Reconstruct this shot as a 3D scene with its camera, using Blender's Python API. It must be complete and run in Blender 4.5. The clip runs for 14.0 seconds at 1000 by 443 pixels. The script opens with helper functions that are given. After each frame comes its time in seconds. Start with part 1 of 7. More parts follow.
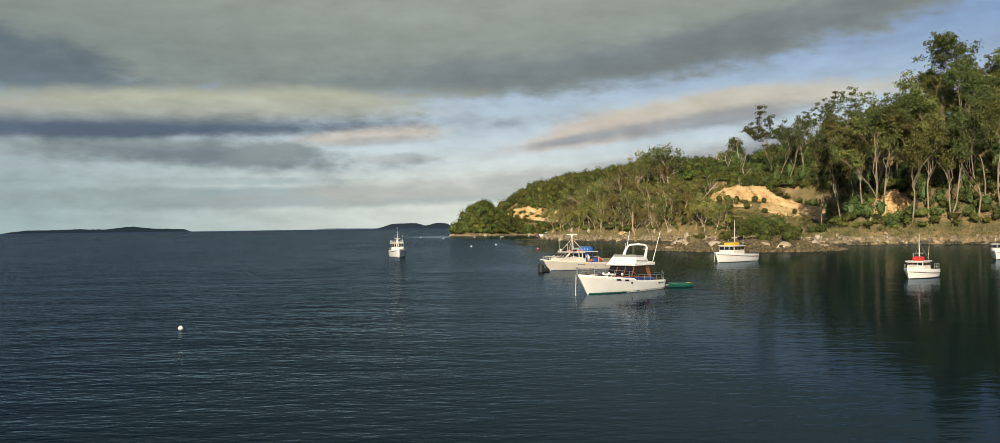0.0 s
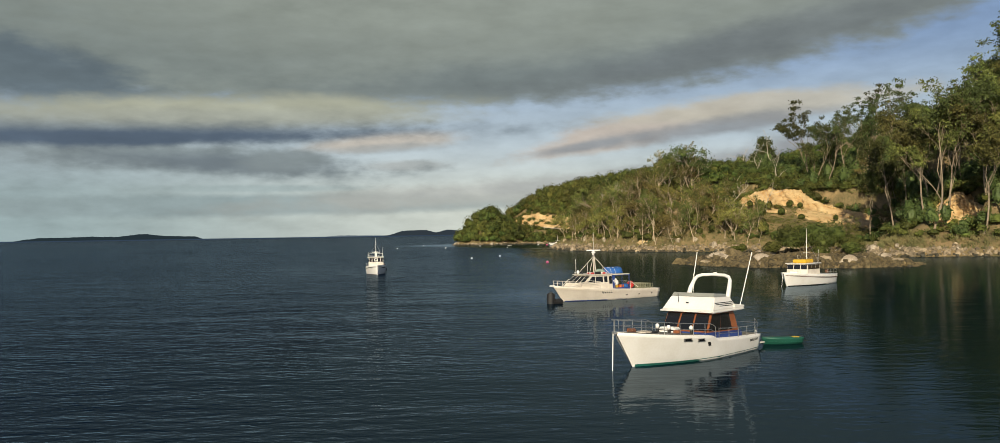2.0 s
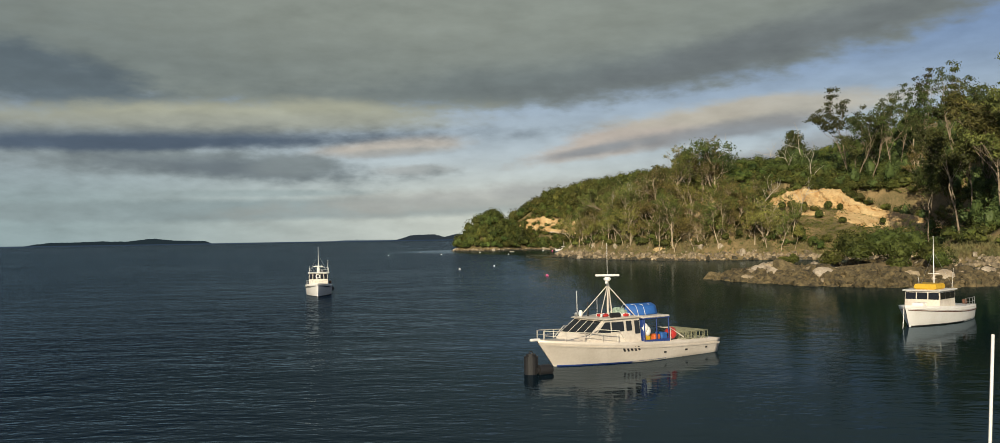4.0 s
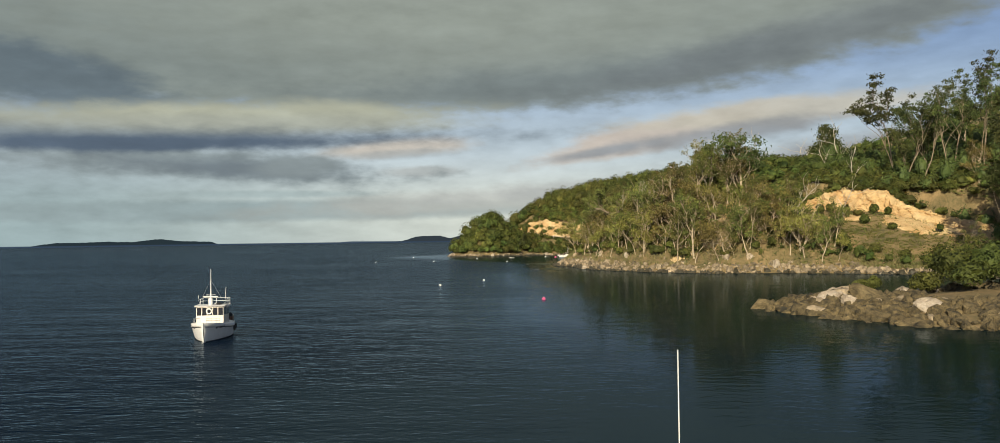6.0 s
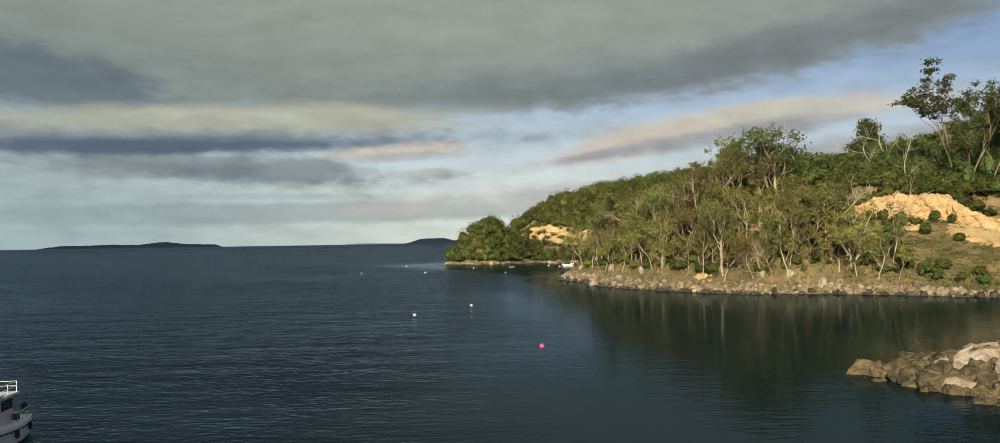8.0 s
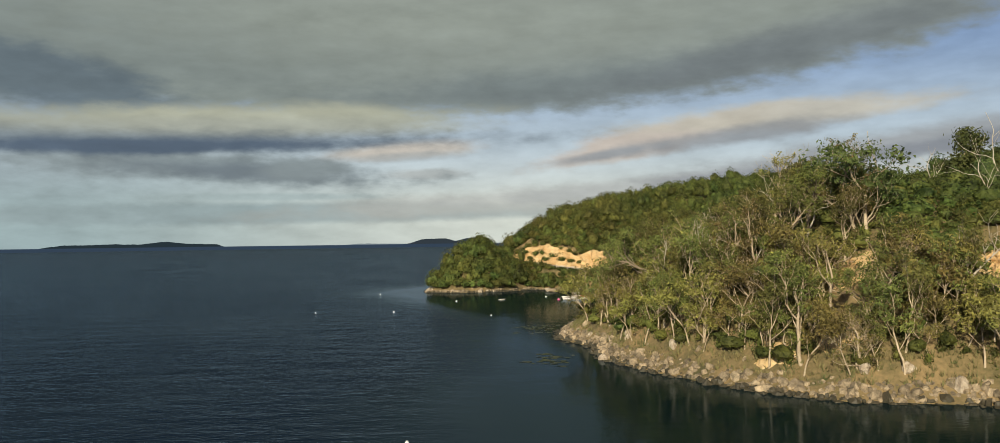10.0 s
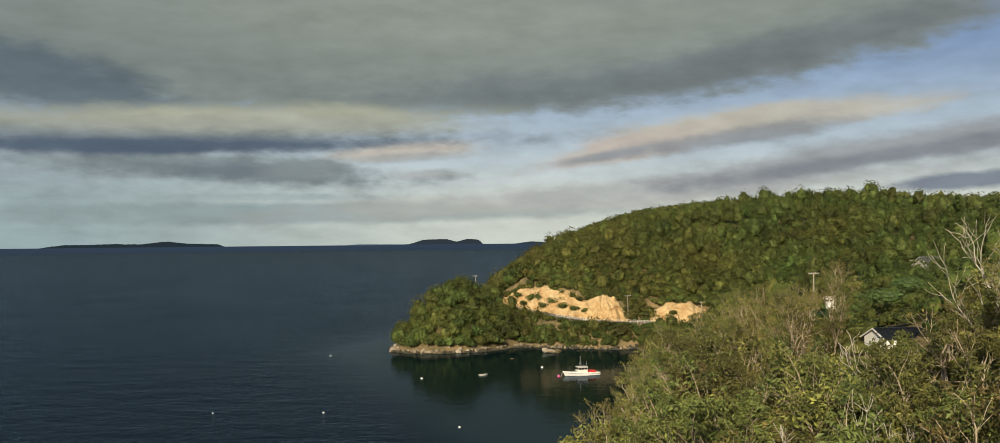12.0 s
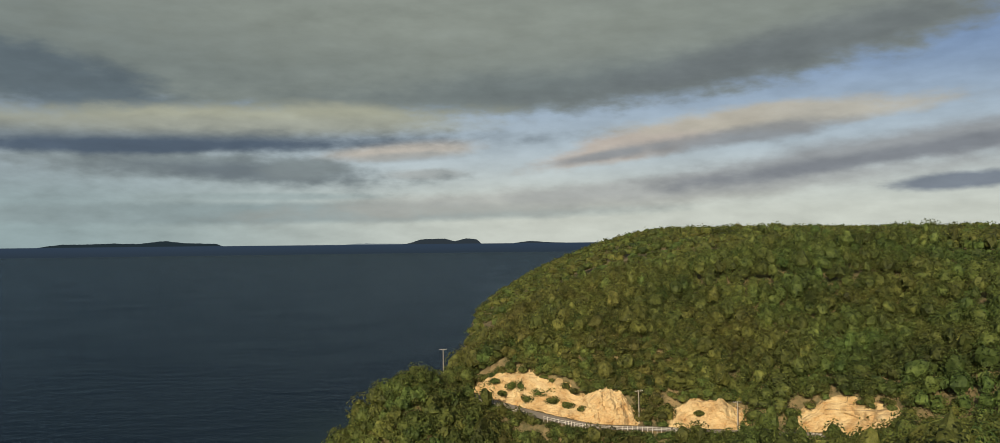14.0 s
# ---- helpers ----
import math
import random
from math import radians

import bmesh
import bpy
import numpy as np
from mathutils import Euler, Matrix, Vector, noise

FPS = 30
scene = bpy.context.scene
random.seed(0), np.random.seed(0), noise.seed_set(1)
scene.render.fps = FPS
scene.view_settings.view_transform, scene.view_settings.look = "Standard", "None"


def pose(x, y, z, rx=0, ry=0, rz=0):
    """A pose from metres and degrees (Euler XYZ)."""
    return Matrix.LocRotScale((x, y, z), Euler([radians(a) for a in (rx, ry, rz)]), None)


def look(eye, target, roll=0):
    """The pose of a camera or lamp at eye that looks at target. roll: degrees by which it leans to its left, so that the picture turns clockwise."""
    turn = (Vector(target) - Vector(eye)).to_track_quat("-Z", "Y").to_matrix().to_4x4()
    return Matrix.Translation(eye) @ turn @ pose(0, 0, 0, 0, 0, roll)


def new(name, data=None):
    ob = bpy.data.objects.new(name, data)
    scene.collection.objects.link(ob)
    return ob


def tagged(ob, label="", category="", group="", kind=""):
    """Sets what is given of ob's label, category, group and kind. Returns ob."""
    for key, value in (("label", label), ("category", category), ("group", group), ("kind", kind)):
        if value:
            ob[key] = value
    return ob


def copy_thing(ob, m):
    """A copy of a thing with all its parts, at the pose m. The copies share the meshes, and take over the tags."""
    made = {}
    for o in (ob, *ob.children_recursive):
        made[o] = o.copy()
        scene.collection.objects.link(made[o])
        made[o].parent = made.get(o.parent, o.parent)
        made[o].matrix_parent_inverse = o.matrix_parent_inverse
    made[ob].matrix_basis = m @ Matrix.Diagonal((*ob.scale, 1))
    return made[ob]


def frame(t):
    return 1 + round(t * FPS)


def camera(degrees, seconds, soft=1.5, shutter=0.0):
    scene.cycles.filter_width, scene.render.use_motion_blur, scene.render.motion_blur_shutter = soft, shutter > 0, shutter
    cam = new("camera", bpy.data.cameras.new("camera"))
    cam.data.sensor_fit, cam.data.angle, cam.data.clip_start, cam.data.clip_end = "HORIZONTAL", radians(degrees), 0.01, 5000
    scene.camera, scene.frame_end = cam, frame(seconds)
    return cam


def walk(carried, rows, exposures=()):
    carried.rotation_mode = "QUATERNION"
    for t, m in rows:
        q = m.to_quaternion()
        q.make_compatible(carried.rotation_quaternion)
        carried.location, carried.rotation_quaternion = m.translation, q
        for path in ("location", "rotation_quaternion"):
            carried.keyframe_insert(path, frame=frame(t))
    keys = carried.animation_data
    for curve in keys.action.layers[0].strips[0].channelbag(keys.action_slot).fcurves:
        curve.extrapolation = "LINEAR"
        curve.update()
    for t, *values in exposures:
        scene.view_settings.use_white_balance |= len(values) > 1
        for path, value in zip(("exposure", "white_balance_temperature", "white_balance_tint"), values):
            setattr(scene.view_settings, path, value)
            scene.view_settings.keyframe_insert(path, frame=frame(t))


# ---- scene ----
cam = camera(56.9, 14.0, soft=0.6)
PATH = [
    (0, (0.443, 1.616, 5.014), (0.431, 3.616, 5.026), -0.8),
    (0.5, (0.647, 8.386, 5.182), (0.63, 10.386, 5.199), -1.0),
    (1, (1.006, 15.858, 5.287), (0.981, 17.857, 5.309), -1.1),
    (1.5, (1.245, 23.3, 5.388), (1.217, 25.299, 5.412), -1.0),
    (2, (1.639, 31.044, 5.541), (1.605, 33.043, 5.568), -0.9),
    (2.5, (2.059, 38.637, 5.613), (2.021, 40.637, 5.643), -0.9),
    (3, (2.762, 47.045, 5.683), (2.718, 49.044, 5.715), -0.9),
    (5.5, (5.588, 86.548, 6.781), (5.527, 88.546, 6.822), -0.9),
    (6, (5.931, 94.335, 7.24), (5.867, 96.333, 7.28), -0.8),
    (6.5, (6.123, 101.601, 7.671), (6.057, 103.6, 7.712), -0.9),
    (7, (6.441, 109.137, 8.064), (6.373, 111.136, 8.107), -0.9),
    (7.5, (6.726, 116.289, 8.597), (6.655, 118.288, 8.641), -0.9),
    (8, (6.954, 123.955, 9.283), (6.881, 125.954, 9.328), -0.9),
    (10.5, (9.755, 195.3, 20.699), (9.678, 197.298, 20.746), -0.7),
    (11, (10.181, 213.2, 23.865), (10.103, 215.198, 23.914), -0.6),
    (11.5, (10.625, 230.91, 27.05), (10.546, 232.908, 27.099), -0.5),
    (12, (11.248, 248.951, 30.412), (11.17, 250.949, 30.46), -0.6),
    (12.5, (11.862, 266.004, 33.688), (11.787, 268.002, 33.735), -0.6),
    (13, (12.765, 283.665, 37.616), (12.691, 285.663, 37.664), -0.6),
    (13.5, (13.425, 299.871, 41.977), (13.355, 301.869, 42.025), -0.6),
    (14, (15.276, 316.643, 48.18), (15.202, 318.641, 48.227), -0.6),
]
EXPOSURES = [(0.0, 0.24, 6480, 6), (2.0, 0.08, 6480, 6), (3.0, -0.05, 6480, 6), (5.5, 0.06, 6480, 6), (6.5, 0.25, 6480, 6), (8.0, 0.22, 6480, 6), (10.5, 0.10, 6480, 6), (12.5, 0.00, 6480, 6), (14.0, -0.07, 6480, 6)]
walk(cam, [(t, look(eye, target, roll)) for t, eye, target, roll in PATH], EXPOSURES)

# ---- world, sun ----
SUN_ELEVATION, SUN_TURN = 21.0, 194.0          # degrees; clockwise from +y


def sky():
    world = bpy.data.worlds.new("world")
    scene.world = world
    world.use_nodes = True
    nt = world.node_tree
    nt.nodes.clear()
    nd, ln = nt.nodes, nt.links

    def put(sock, v):
        if isinstance(v, bpy.types.NodeSocket):
            ln.new(v, sock)
        else:
            sock.default_value = v

    def m(op, a, b=0.0, c=0.0, clamp=False):
        n = nd.new("ShaderNodeMath")
        n.operation, n.use_clamp = op, clamp
        put(n.inputs[0], a), put(n.inputs[1], b), put(n.inputs[2], c)
        return n.outputs[0]

    def mix(f, a, b):
        n = nd.new("ShaderNodeMix")
        n.data_type = "RGBA"
        put(n.inputs["Factor"], f), put(n.inputs["A"], a), put(n.inputs["B"], b)
        return n.outputs["Result"]

    def step(v, lo, hi, t0=0.0, t1=1.0):
        n = nd.new("ShaderNodeMapRange")
        n.interpolation_type = "SMOOTHSTEP"
        put(n.inputs["Value"], v)
        for k, x in (("From Min", lo), ("From Max", hi), ("To Min", t0), ("To Max", t1)):
            n.inputs[k].default_value = x
        return n.outputs["Result"]

    way = nd.new("ShaderNodeTexCoord").outputs["Generated"]
    sep = nd.new("ShaderNodeSeparateXYZ")
    ln.new(way, sep.inputs[0])
    deg = 180 / math.pi
    az = m("MULTIPLY", m("ARCTAN2", sep.outputs[0], sep.outputs[1]), deg)
    el = m("MULTIPLY", m("ARCSINE", sep.outputs[2]), deg)

    def cloud_noise(sa, se, detail, seed):
        v = nd.new("ShaderNodeCombineXYZ")
        put(v.inputs[0], m("MULTIPLY", az, sa)), put(v.inputs[1], m("MULTIPLY", el, se))
        v.inputs[2].default_value = seed
        n = nd.new("ShaderNodeTexNoise")
        n.inputs["Scale"].default_value, n.inputs["Detail"].default_value = 1.0, detail
        n.inputs["Roughness"].default_value = 0.55
        ln.new(v.outputs[0], n.inputs["Vector"])
        return m("SUBTRACT", n.outputs["Fac"], 0.5)

    wide = cloud_noise(0.17, 0.42, 4.0, 2.0)
    fine = cloud_noise(0.60, 1.5, 5.0, 7.0)
    wisp = cloud_noise(0.30, 0.9, 5.0, 11.0)
    ragged = m("ADD", m("MULTIPLY", wide, 1.5), m("MULTIPLY", fine, 0.9))

    base = nd.new("ShaderNodeTexSky")
    base.sky_type, base.sun_disc = "NISHITA", False
    base.sun_elevation, base.sun_rotation = radians(SUN_ELEVATION), radians(SUN_TURN)
    base.air_density, base.dust_density, base.ozone_density = 1.0, 1.0, 2.5
    clear = nd.new("ShaderNodeMix")
    clear.data_type, clear.blend_type = "RGBA", "MULTIPLY"
    clear.inputs["Factor"].default_value = 1.0
    ln.new(base.outputs[0], clear.inputs["A"])
    clear.inputs["B"].default_value = (SKY_GAIN * 1.08, SKY_GAIN * 0.95, SKY_GAIN * 1.05, 1)
    colour = clear.outputs["Result"]
    # pale haze above the horizon, a little brighter to the right
    pale = mix(step(az, -30.0, 2.0), (0.34, 0.43, 0.45, 1), (0.66, 0.68, 0.62, 1))
    pale = mix(step(el, 1.5, 6.5), pale, mix(step(az, -30.0, -8.0), (0.40, 0.46, 0.51, 1), (0.50, 0.575, 0.64, 1)))
    colour = mix(step(el, 4.0, 11.5, 0.95, 0.05), colour, pale)

    def cloud(colour, a, e, ra, re, tilt, rgb, strength, soft=0.4, rough=0.8):
        """One bank of cloud: its middle and half-sizes in degrees, its slope, its colour."""
        c, s = math.cos(radians(tilt)), math.sin(radians(tilt))
        da, de = m("SUBTRACT", az, a), m("SUBTRACT", el, e)
        u = m("MULTIPLY", m("ADD", m("MULTIPLY", da, c), m("MULTIPLY", de, s)), 1 / ra)
        v = m("MULTIPLY", m("SUBTRACT", m("MULTIPLY", de, c), m("MULTIPLY", da, s)), 1 / re)
        r = m("SQRT", m("ADD", m("MULTIPLY", u, u), m("MULTIPLY", v, v)))
        r = m("ADD", r, m("MULTIPLY", ragged, rough))
        mask = step(r, 1 - soft, 1 + soft, strength, 0.0)
        return mix(mask, colour, (*rgb, 1))

    # low streaks over the horizon
    colour = cloud(colour, -18, 1.95, 23, 0.62, 0.3, (0.30, 0.365, 0.38), 0.9, 0.35, 0.35)
    colour = cloud(colour, 1, 2.6, 15, 0.75, 2.5, (0.46, 0.46, 0.43), 0.8, 0.5)
    colour = cloud(colour, -17, 2.95, 6, 0.22, 0, (0.36, 0.43, 0.44), 0.75, 0.5)
    colour = cloud(colour, 10, 3.4, 14, 0.6, 3, (0.44, 0.45, 0.45), 0.75, 0.6)
    colour = cloud(colour, 21.5, 5.2, 12, 0.9, 7, (0.33, 0.34, 0.36), 0.9, 0.55)
    colour = cloud(colour, 21.5, 4.9, 10, 0.45, 7, (0.22, 0.235, 0.27), 0.8, 0.6)
    colour = cloud(colour, 24.5, 3.2, 3.2, 0.45, 2, (0.19, 0.22, 0.28), 0.9, 0.4)
    # the rose-lit bank on the right and its grey foot
    colour = cloud(colour, 7.4, 6.2, 6.6, 0.85, 11, (0.55, 0.475, 0.42), 0.95, 0.35)
    colour = cloud(colour, 15.0, 7.4, 8.5, 0.8, 3, (0.53, 0.49, 0.42), 0.9, 0.4)
    colour = cloud(colour, 11.8, 6.2, 6.5, 0.5, 6, (0.28, 0.29, 0.31), 0.85, 0.55)
    colour = cloud(colour, 4.5, 5.35, 3.0, 0.28, 8, (0.29, 0.31, 0.34), 0.8, 0.6)
    colour = cloud(colour, -8.2, 5.75, 4.4, 0.55, 4, (0.58, 0.52, 0.46), 0.95, 0.4)
    colour = cloud(colour, -8.0, 5.35, 3.4, 0.3, 3, (0.36, 0.38, 0.39), 0.7, 0.6)
    colour = cloud(colour, -7.0, 4.3, 2.4, 0.32, 1, (0.42, 0.44, 0.44), 0.85, 0.5)
    # the great deck
    colour = cloud(colour, -18, 24.6, 62, 16.9, -1, (0.25, 0.278, 0.262), 1.0, 0.045, 0.12)
    colour = cloud(colour, -30, 13.0, 16, 7.0, -8, (0.19, 0.222, 0.22), 0.7, 0.8)
    colour = cloud(colour, -6, 14.0, 22, 2.4, 0, (0.31, 0.335, 0.295), 0.65, 0.9)
    colour = cloud(colour, 1, 9.5, 14, 1.2, 5, (0.175, 0.205, 0.215), 0.75, 0.7)
    colour = cloud(colour, 16, 11.3, 13, 1.2, 10, (0.165, 0.185, 0.20), 0.75, 0.7)
    colour = cloud(colour, -28.5, 9.4, 9.0, 1.7, -12, (0.125, 0.16, 0.19), 0.9, 0.4)
    colour = cloud(colour, -17.5, 7.5, 13.5, 0.95, 1, (0.445, 0.445, 0.35), 0.9, 0.5)
    colour = cloud(colour, -19, 7.1, 13, 0.5, 1, (0.36, 0.375, 0.34), 0.6, 0.7)
    colour = cloud(colour, -21, 4.85, 10.5, 0.9, -3, (0.25, 0.29, 0.305), 0.92, 0.6, 1.3)
    colour = cloud(colour, -17.5, 4.5, 6.5, 0.5, -2, (0.155, 0.185, 0.215), 0.8, 0.8, 1.3)
    colour = cloud(colour, -14.0, 4.6, 2.6, 0.6, 2, (0.24, 0.275, 0.29), 0.85, 0.45)
    colour = cloud(colour, -22.5, 6.15, 16, 0.6, 1, (0.16, 0.19, 0.22), 0.8, 0.8, 1.2)
    colour = cloud(colour, -24.5, 5.85, 15, 0.42, 1.5, (0.095, 0.128, 0.18), 0.95, 0.55, 0.9)
    # grain of the clouds
    grain = m("ADD", 1.0, m("ADD", m("MULTIPLY", wide, 0.26), m("ADD", m("MULTIPLY", wisp, 0.42), m("MULTIPLY", fine, 0.16))))
    shaded = nd.new("ShaderNodeVectorMath")
    shaded.operation = "SCALE"
    ln.new(colour, shaded.inputs[0]), put(shaded.inputs["Scale"], grain)
    colour = shaded.outputs[0]

    # far islands along the horizon
    ramp = nd.new("ShaderNodeValToRGB")
    ridge = [(-28.75, 0), (-28.2, 0.10), (-27.5, 0.17), (-26.3, 0.17), (-25, 0.21), (-23.6, 0.17), (-22.1, 0.33), (-20.9, 0.19),
             (-19.2, 0.14), (-18.9, 0), (-11.7, 0), (-10.8, 0.07), (-9, 0.04), (-7.9, 0.02), (-7.0, 0.29), (-5.6, 0.33), (-4.95, 0.15),
             (-4.25, 0.33), (-3.6, 0.27), (-3.3, 0), (-1.3, 0), (-0.3, 0.13), (1.0, 0.03), (2, 0)]
    el_ramp = ramp.color_ramp.elements
    while len(el_ramp) < len(ridge):
        el_ramp.new(0.5)
    for k, (a, h) in enumerate(ridge):
        el_ramp[k].position, el_ramp[k].color = (a + 30) / 34, (h, h, h, 1)
    put(ramp.inputs[0], m("DIVIDE", m("ADD", az, 30.0), 34.0))
    top = m("ADD", ramp.outputs[0], m("MULTIPLY", m("MULTIPLY", cloud_noise(2.2, 0.0, 3.0, 1.0), 0.10), m("GREATER_THAN", ramp.outputs[0], 0.05)))
    land = m("MULTIPLY", step(m("SUBTRACT", top, el), -0.012, 0.012), m("GREATER_THAN", ramp.outputs[0], 0.004))
    far = mix(step(az, -14.0, -12.0), (0.022, 0.034, 0.042, 1), (0.034, 0.044, 0.055, 1))
    far = mix(m("MULTIPLY", step(az, -12.5, -12.0), step(az, -8.3, -8.0, 1.0, 0.0)), far, (0.20, 0.235, 0.26, 1))
    colour = mix(land, colour, far)
    # open sea beyond the sheet of water, painted paler and bluer towards the horizon
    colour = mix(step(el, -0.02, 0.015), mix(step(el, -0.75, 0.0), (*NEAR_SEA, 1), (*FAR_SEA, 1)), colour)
    bg = nd.new("ShaderNodeBackground")
    ln.new(colour, bg.inputs["Color"])
    bg.inputs["Strength"].default_value = 0.93
    ln.new(bg.outputs[0], nd.new("ShaderNodeOutputWorld").inputs[0])


SKY_GAIN = 0.07
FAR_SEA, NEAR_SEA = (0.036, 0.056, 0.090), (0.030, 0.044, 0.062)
sky()

sun = new("sun", bpy.data.lights.new("sun", "SUN"))
sun.data.energy, sun.data.angle, sun.data.color = 5.0, radians(0.6), (1.0, 0.865, 0.66)
aim = radians(SUN_TURN)
up = radians(SUN_ELEVATION)
sun.matrix_world = look((math.sin(aim) * math.cos(up) * 50, math.cos(aim) * math.cos(up) * 50, 200 + math.sin(up) * 50), (0, 0, 200))

# ---- materials ----


def material(name, rgb, rough=0.6, metal=0.0, vary=0.15, scale=1.0, bump=0.0, bump_scale=8.0, second=None, spec=0.5, island=0.0, tint=0.0, glow=None, alpha=1.0, translucent=0.0, each=0.0):
    """A surface whose colour wanders between rgb and second at two scales, with fine relief."""
    mt = bpy.data.materials.new(name)
    mt.use_nodes = True
    nt = mt.node_tree
    nd, ln = nt.nodes, nt.links
    bs = nd["Principled BSDF"]
    bs.inputs["Roughness"].default_value, bs.inputs["Metallic"].default_value = rough, metal
    bs.inputs["Specular IOR Level"].default_value = spec
    second = second or tuple(c * (1 - vary * 2) for c in rgb)
    pos = nd.new("ShaderNodeTexCoord").outputs["Object"]
    n1, n2 = nd.new("ShaderNodeTexNoise"), nd.new("ShaderNodeTexNoise")
    for n, s, d in ((n1, scale, 4.0), (n2, scale * 9, 3.0)):
        n.inputs["Scale"].default_value, n.inputs["Detail"].default_value = s, d
        ln.new(pos, n.inputs["Vector"])
    add = nd.new("ShaderNodeMath")
    add.operation = "MULTIPLY_ADD"
    ln.new(n2.outputs["Fac"], add.inputs[0])
    add.inputs[1].default_value = 0.45
    ln.new(n1.outputs["Fac"], add.inputs[2])
    rng = nd.new("ShaderNodeMapRange")
    rng.inputs["From Min"].default_value, rng.inputs["From Max"].default_value = 0.5, 0.95
    ln.new(add.outputs[0], rng.inputs["Value"])
    mx = nd.new("ShaderNodeMix")
    mx.data_type = "RGBA"
    mx.inputs["A"].default_value, mx.inputs["B"].default_value = (*rgb, 1), (*second, 1)
    ln.new(rng.outputs[0], mx.inputs["Factor"])
    out = mx.outputs["Result"]
    if island or tint:
        hsv = nd.new("ShaderNodeHueSaturation")
        ln.new(out, hsv.inputs["Color"])
        val = nd.new("ShaderNodeMath")
        val.operation = "MULTIPLY_ADD"
        ln.new(nd.new("ShaderNodeNewGeometry").outputs["Random Per Island"], val.inputs[0])
        val.inputs[1].default_value, val.inputs[2].default_value = island, 1 - island / 2
        ln.new(val.outputs[0], hsv.inputs["Value"])
        if each:
            one = nd.new("ShaderNodeObjectInfo").outputs["Random"]
            own, turn = nd.new("ShaderNodeMath"), nd.new("ShaderNodeMath")
            own.operation = turn.operation = "MULTIPLY_ADD"
            own.inputs[1].default_value, own.inputs[2].default_value = each, 1 - each / 2
            turn.inputs[1].default_value, turn.inputs[2].default_value = each * 0.09, 0.5 - each * 0.045
            ln.new(one, own.inputs[0]), ln.new(one, turn.inputs[0])
            tot = nd.new("ShaderNodeMath")
            tot.operation = "MULTIPLY"
            ln.new(val.outputs[0], tot.inputs[0]), ln.new(own.outputs[0], tot.inputs[1])
            ln.new(tot.outputs[0], hsv.inputs["Value"]), ln.new(turn.outputs[0], hsv.inputs["Hue"])
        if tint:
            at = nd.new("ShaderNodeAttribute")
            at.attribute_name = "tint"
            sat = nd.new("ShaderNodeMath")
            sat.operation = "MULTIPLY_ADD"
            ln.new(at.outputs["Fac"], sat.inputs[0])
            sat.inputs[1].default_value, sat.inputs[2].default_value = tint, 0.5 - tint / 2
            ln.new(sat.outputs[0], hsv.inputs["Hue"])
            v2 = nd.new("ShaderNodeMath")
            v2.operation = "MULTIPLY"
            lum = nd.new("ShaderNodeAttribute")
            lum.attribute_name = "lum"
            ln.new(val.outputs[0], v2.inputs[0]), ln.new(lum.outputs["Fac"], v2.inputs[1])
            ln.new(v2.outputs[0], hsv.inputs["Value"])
        out = hsv.outputs["Color"]
    ln.new(out, bs.inputs["Base Color"])
    if bump:
        nb = nd.new("ShaderNodeTexNoise")
        nb.inputs["Scale"].default_value, nb.inputs["Detail"].default_value = bump_scale, 5.0
        ln.new(pos, nb.inputs["Vector"])
        bp = nd.new("ShaderNodeBump")
        bp.inputs["Strength"].default_value, bp.inputs["Distance"].default_value = 0.8, bump
        ln.new(nb.outputs["Fac"], bp.inputs["Height"])
        ln.new(bp.outputs[0], bs.inputs["Normal"])
    if translucent:
        tr = nd.new("ShaderNodeBsdfTranslucent")
        ln.new(out, tr.inputs["Color"])
        ms = nd.new("ShaderNodeMixShader")
        ms.inputs[0].default_value = translucent
        ln.new(bs.outputs[0], ms.inputs[1]), ln.new(tr.outputs[0], ms.inputs[2])
        ln.new(ms.outputs[0], nd["Material Output"].inputs["Surface"])
    return mt


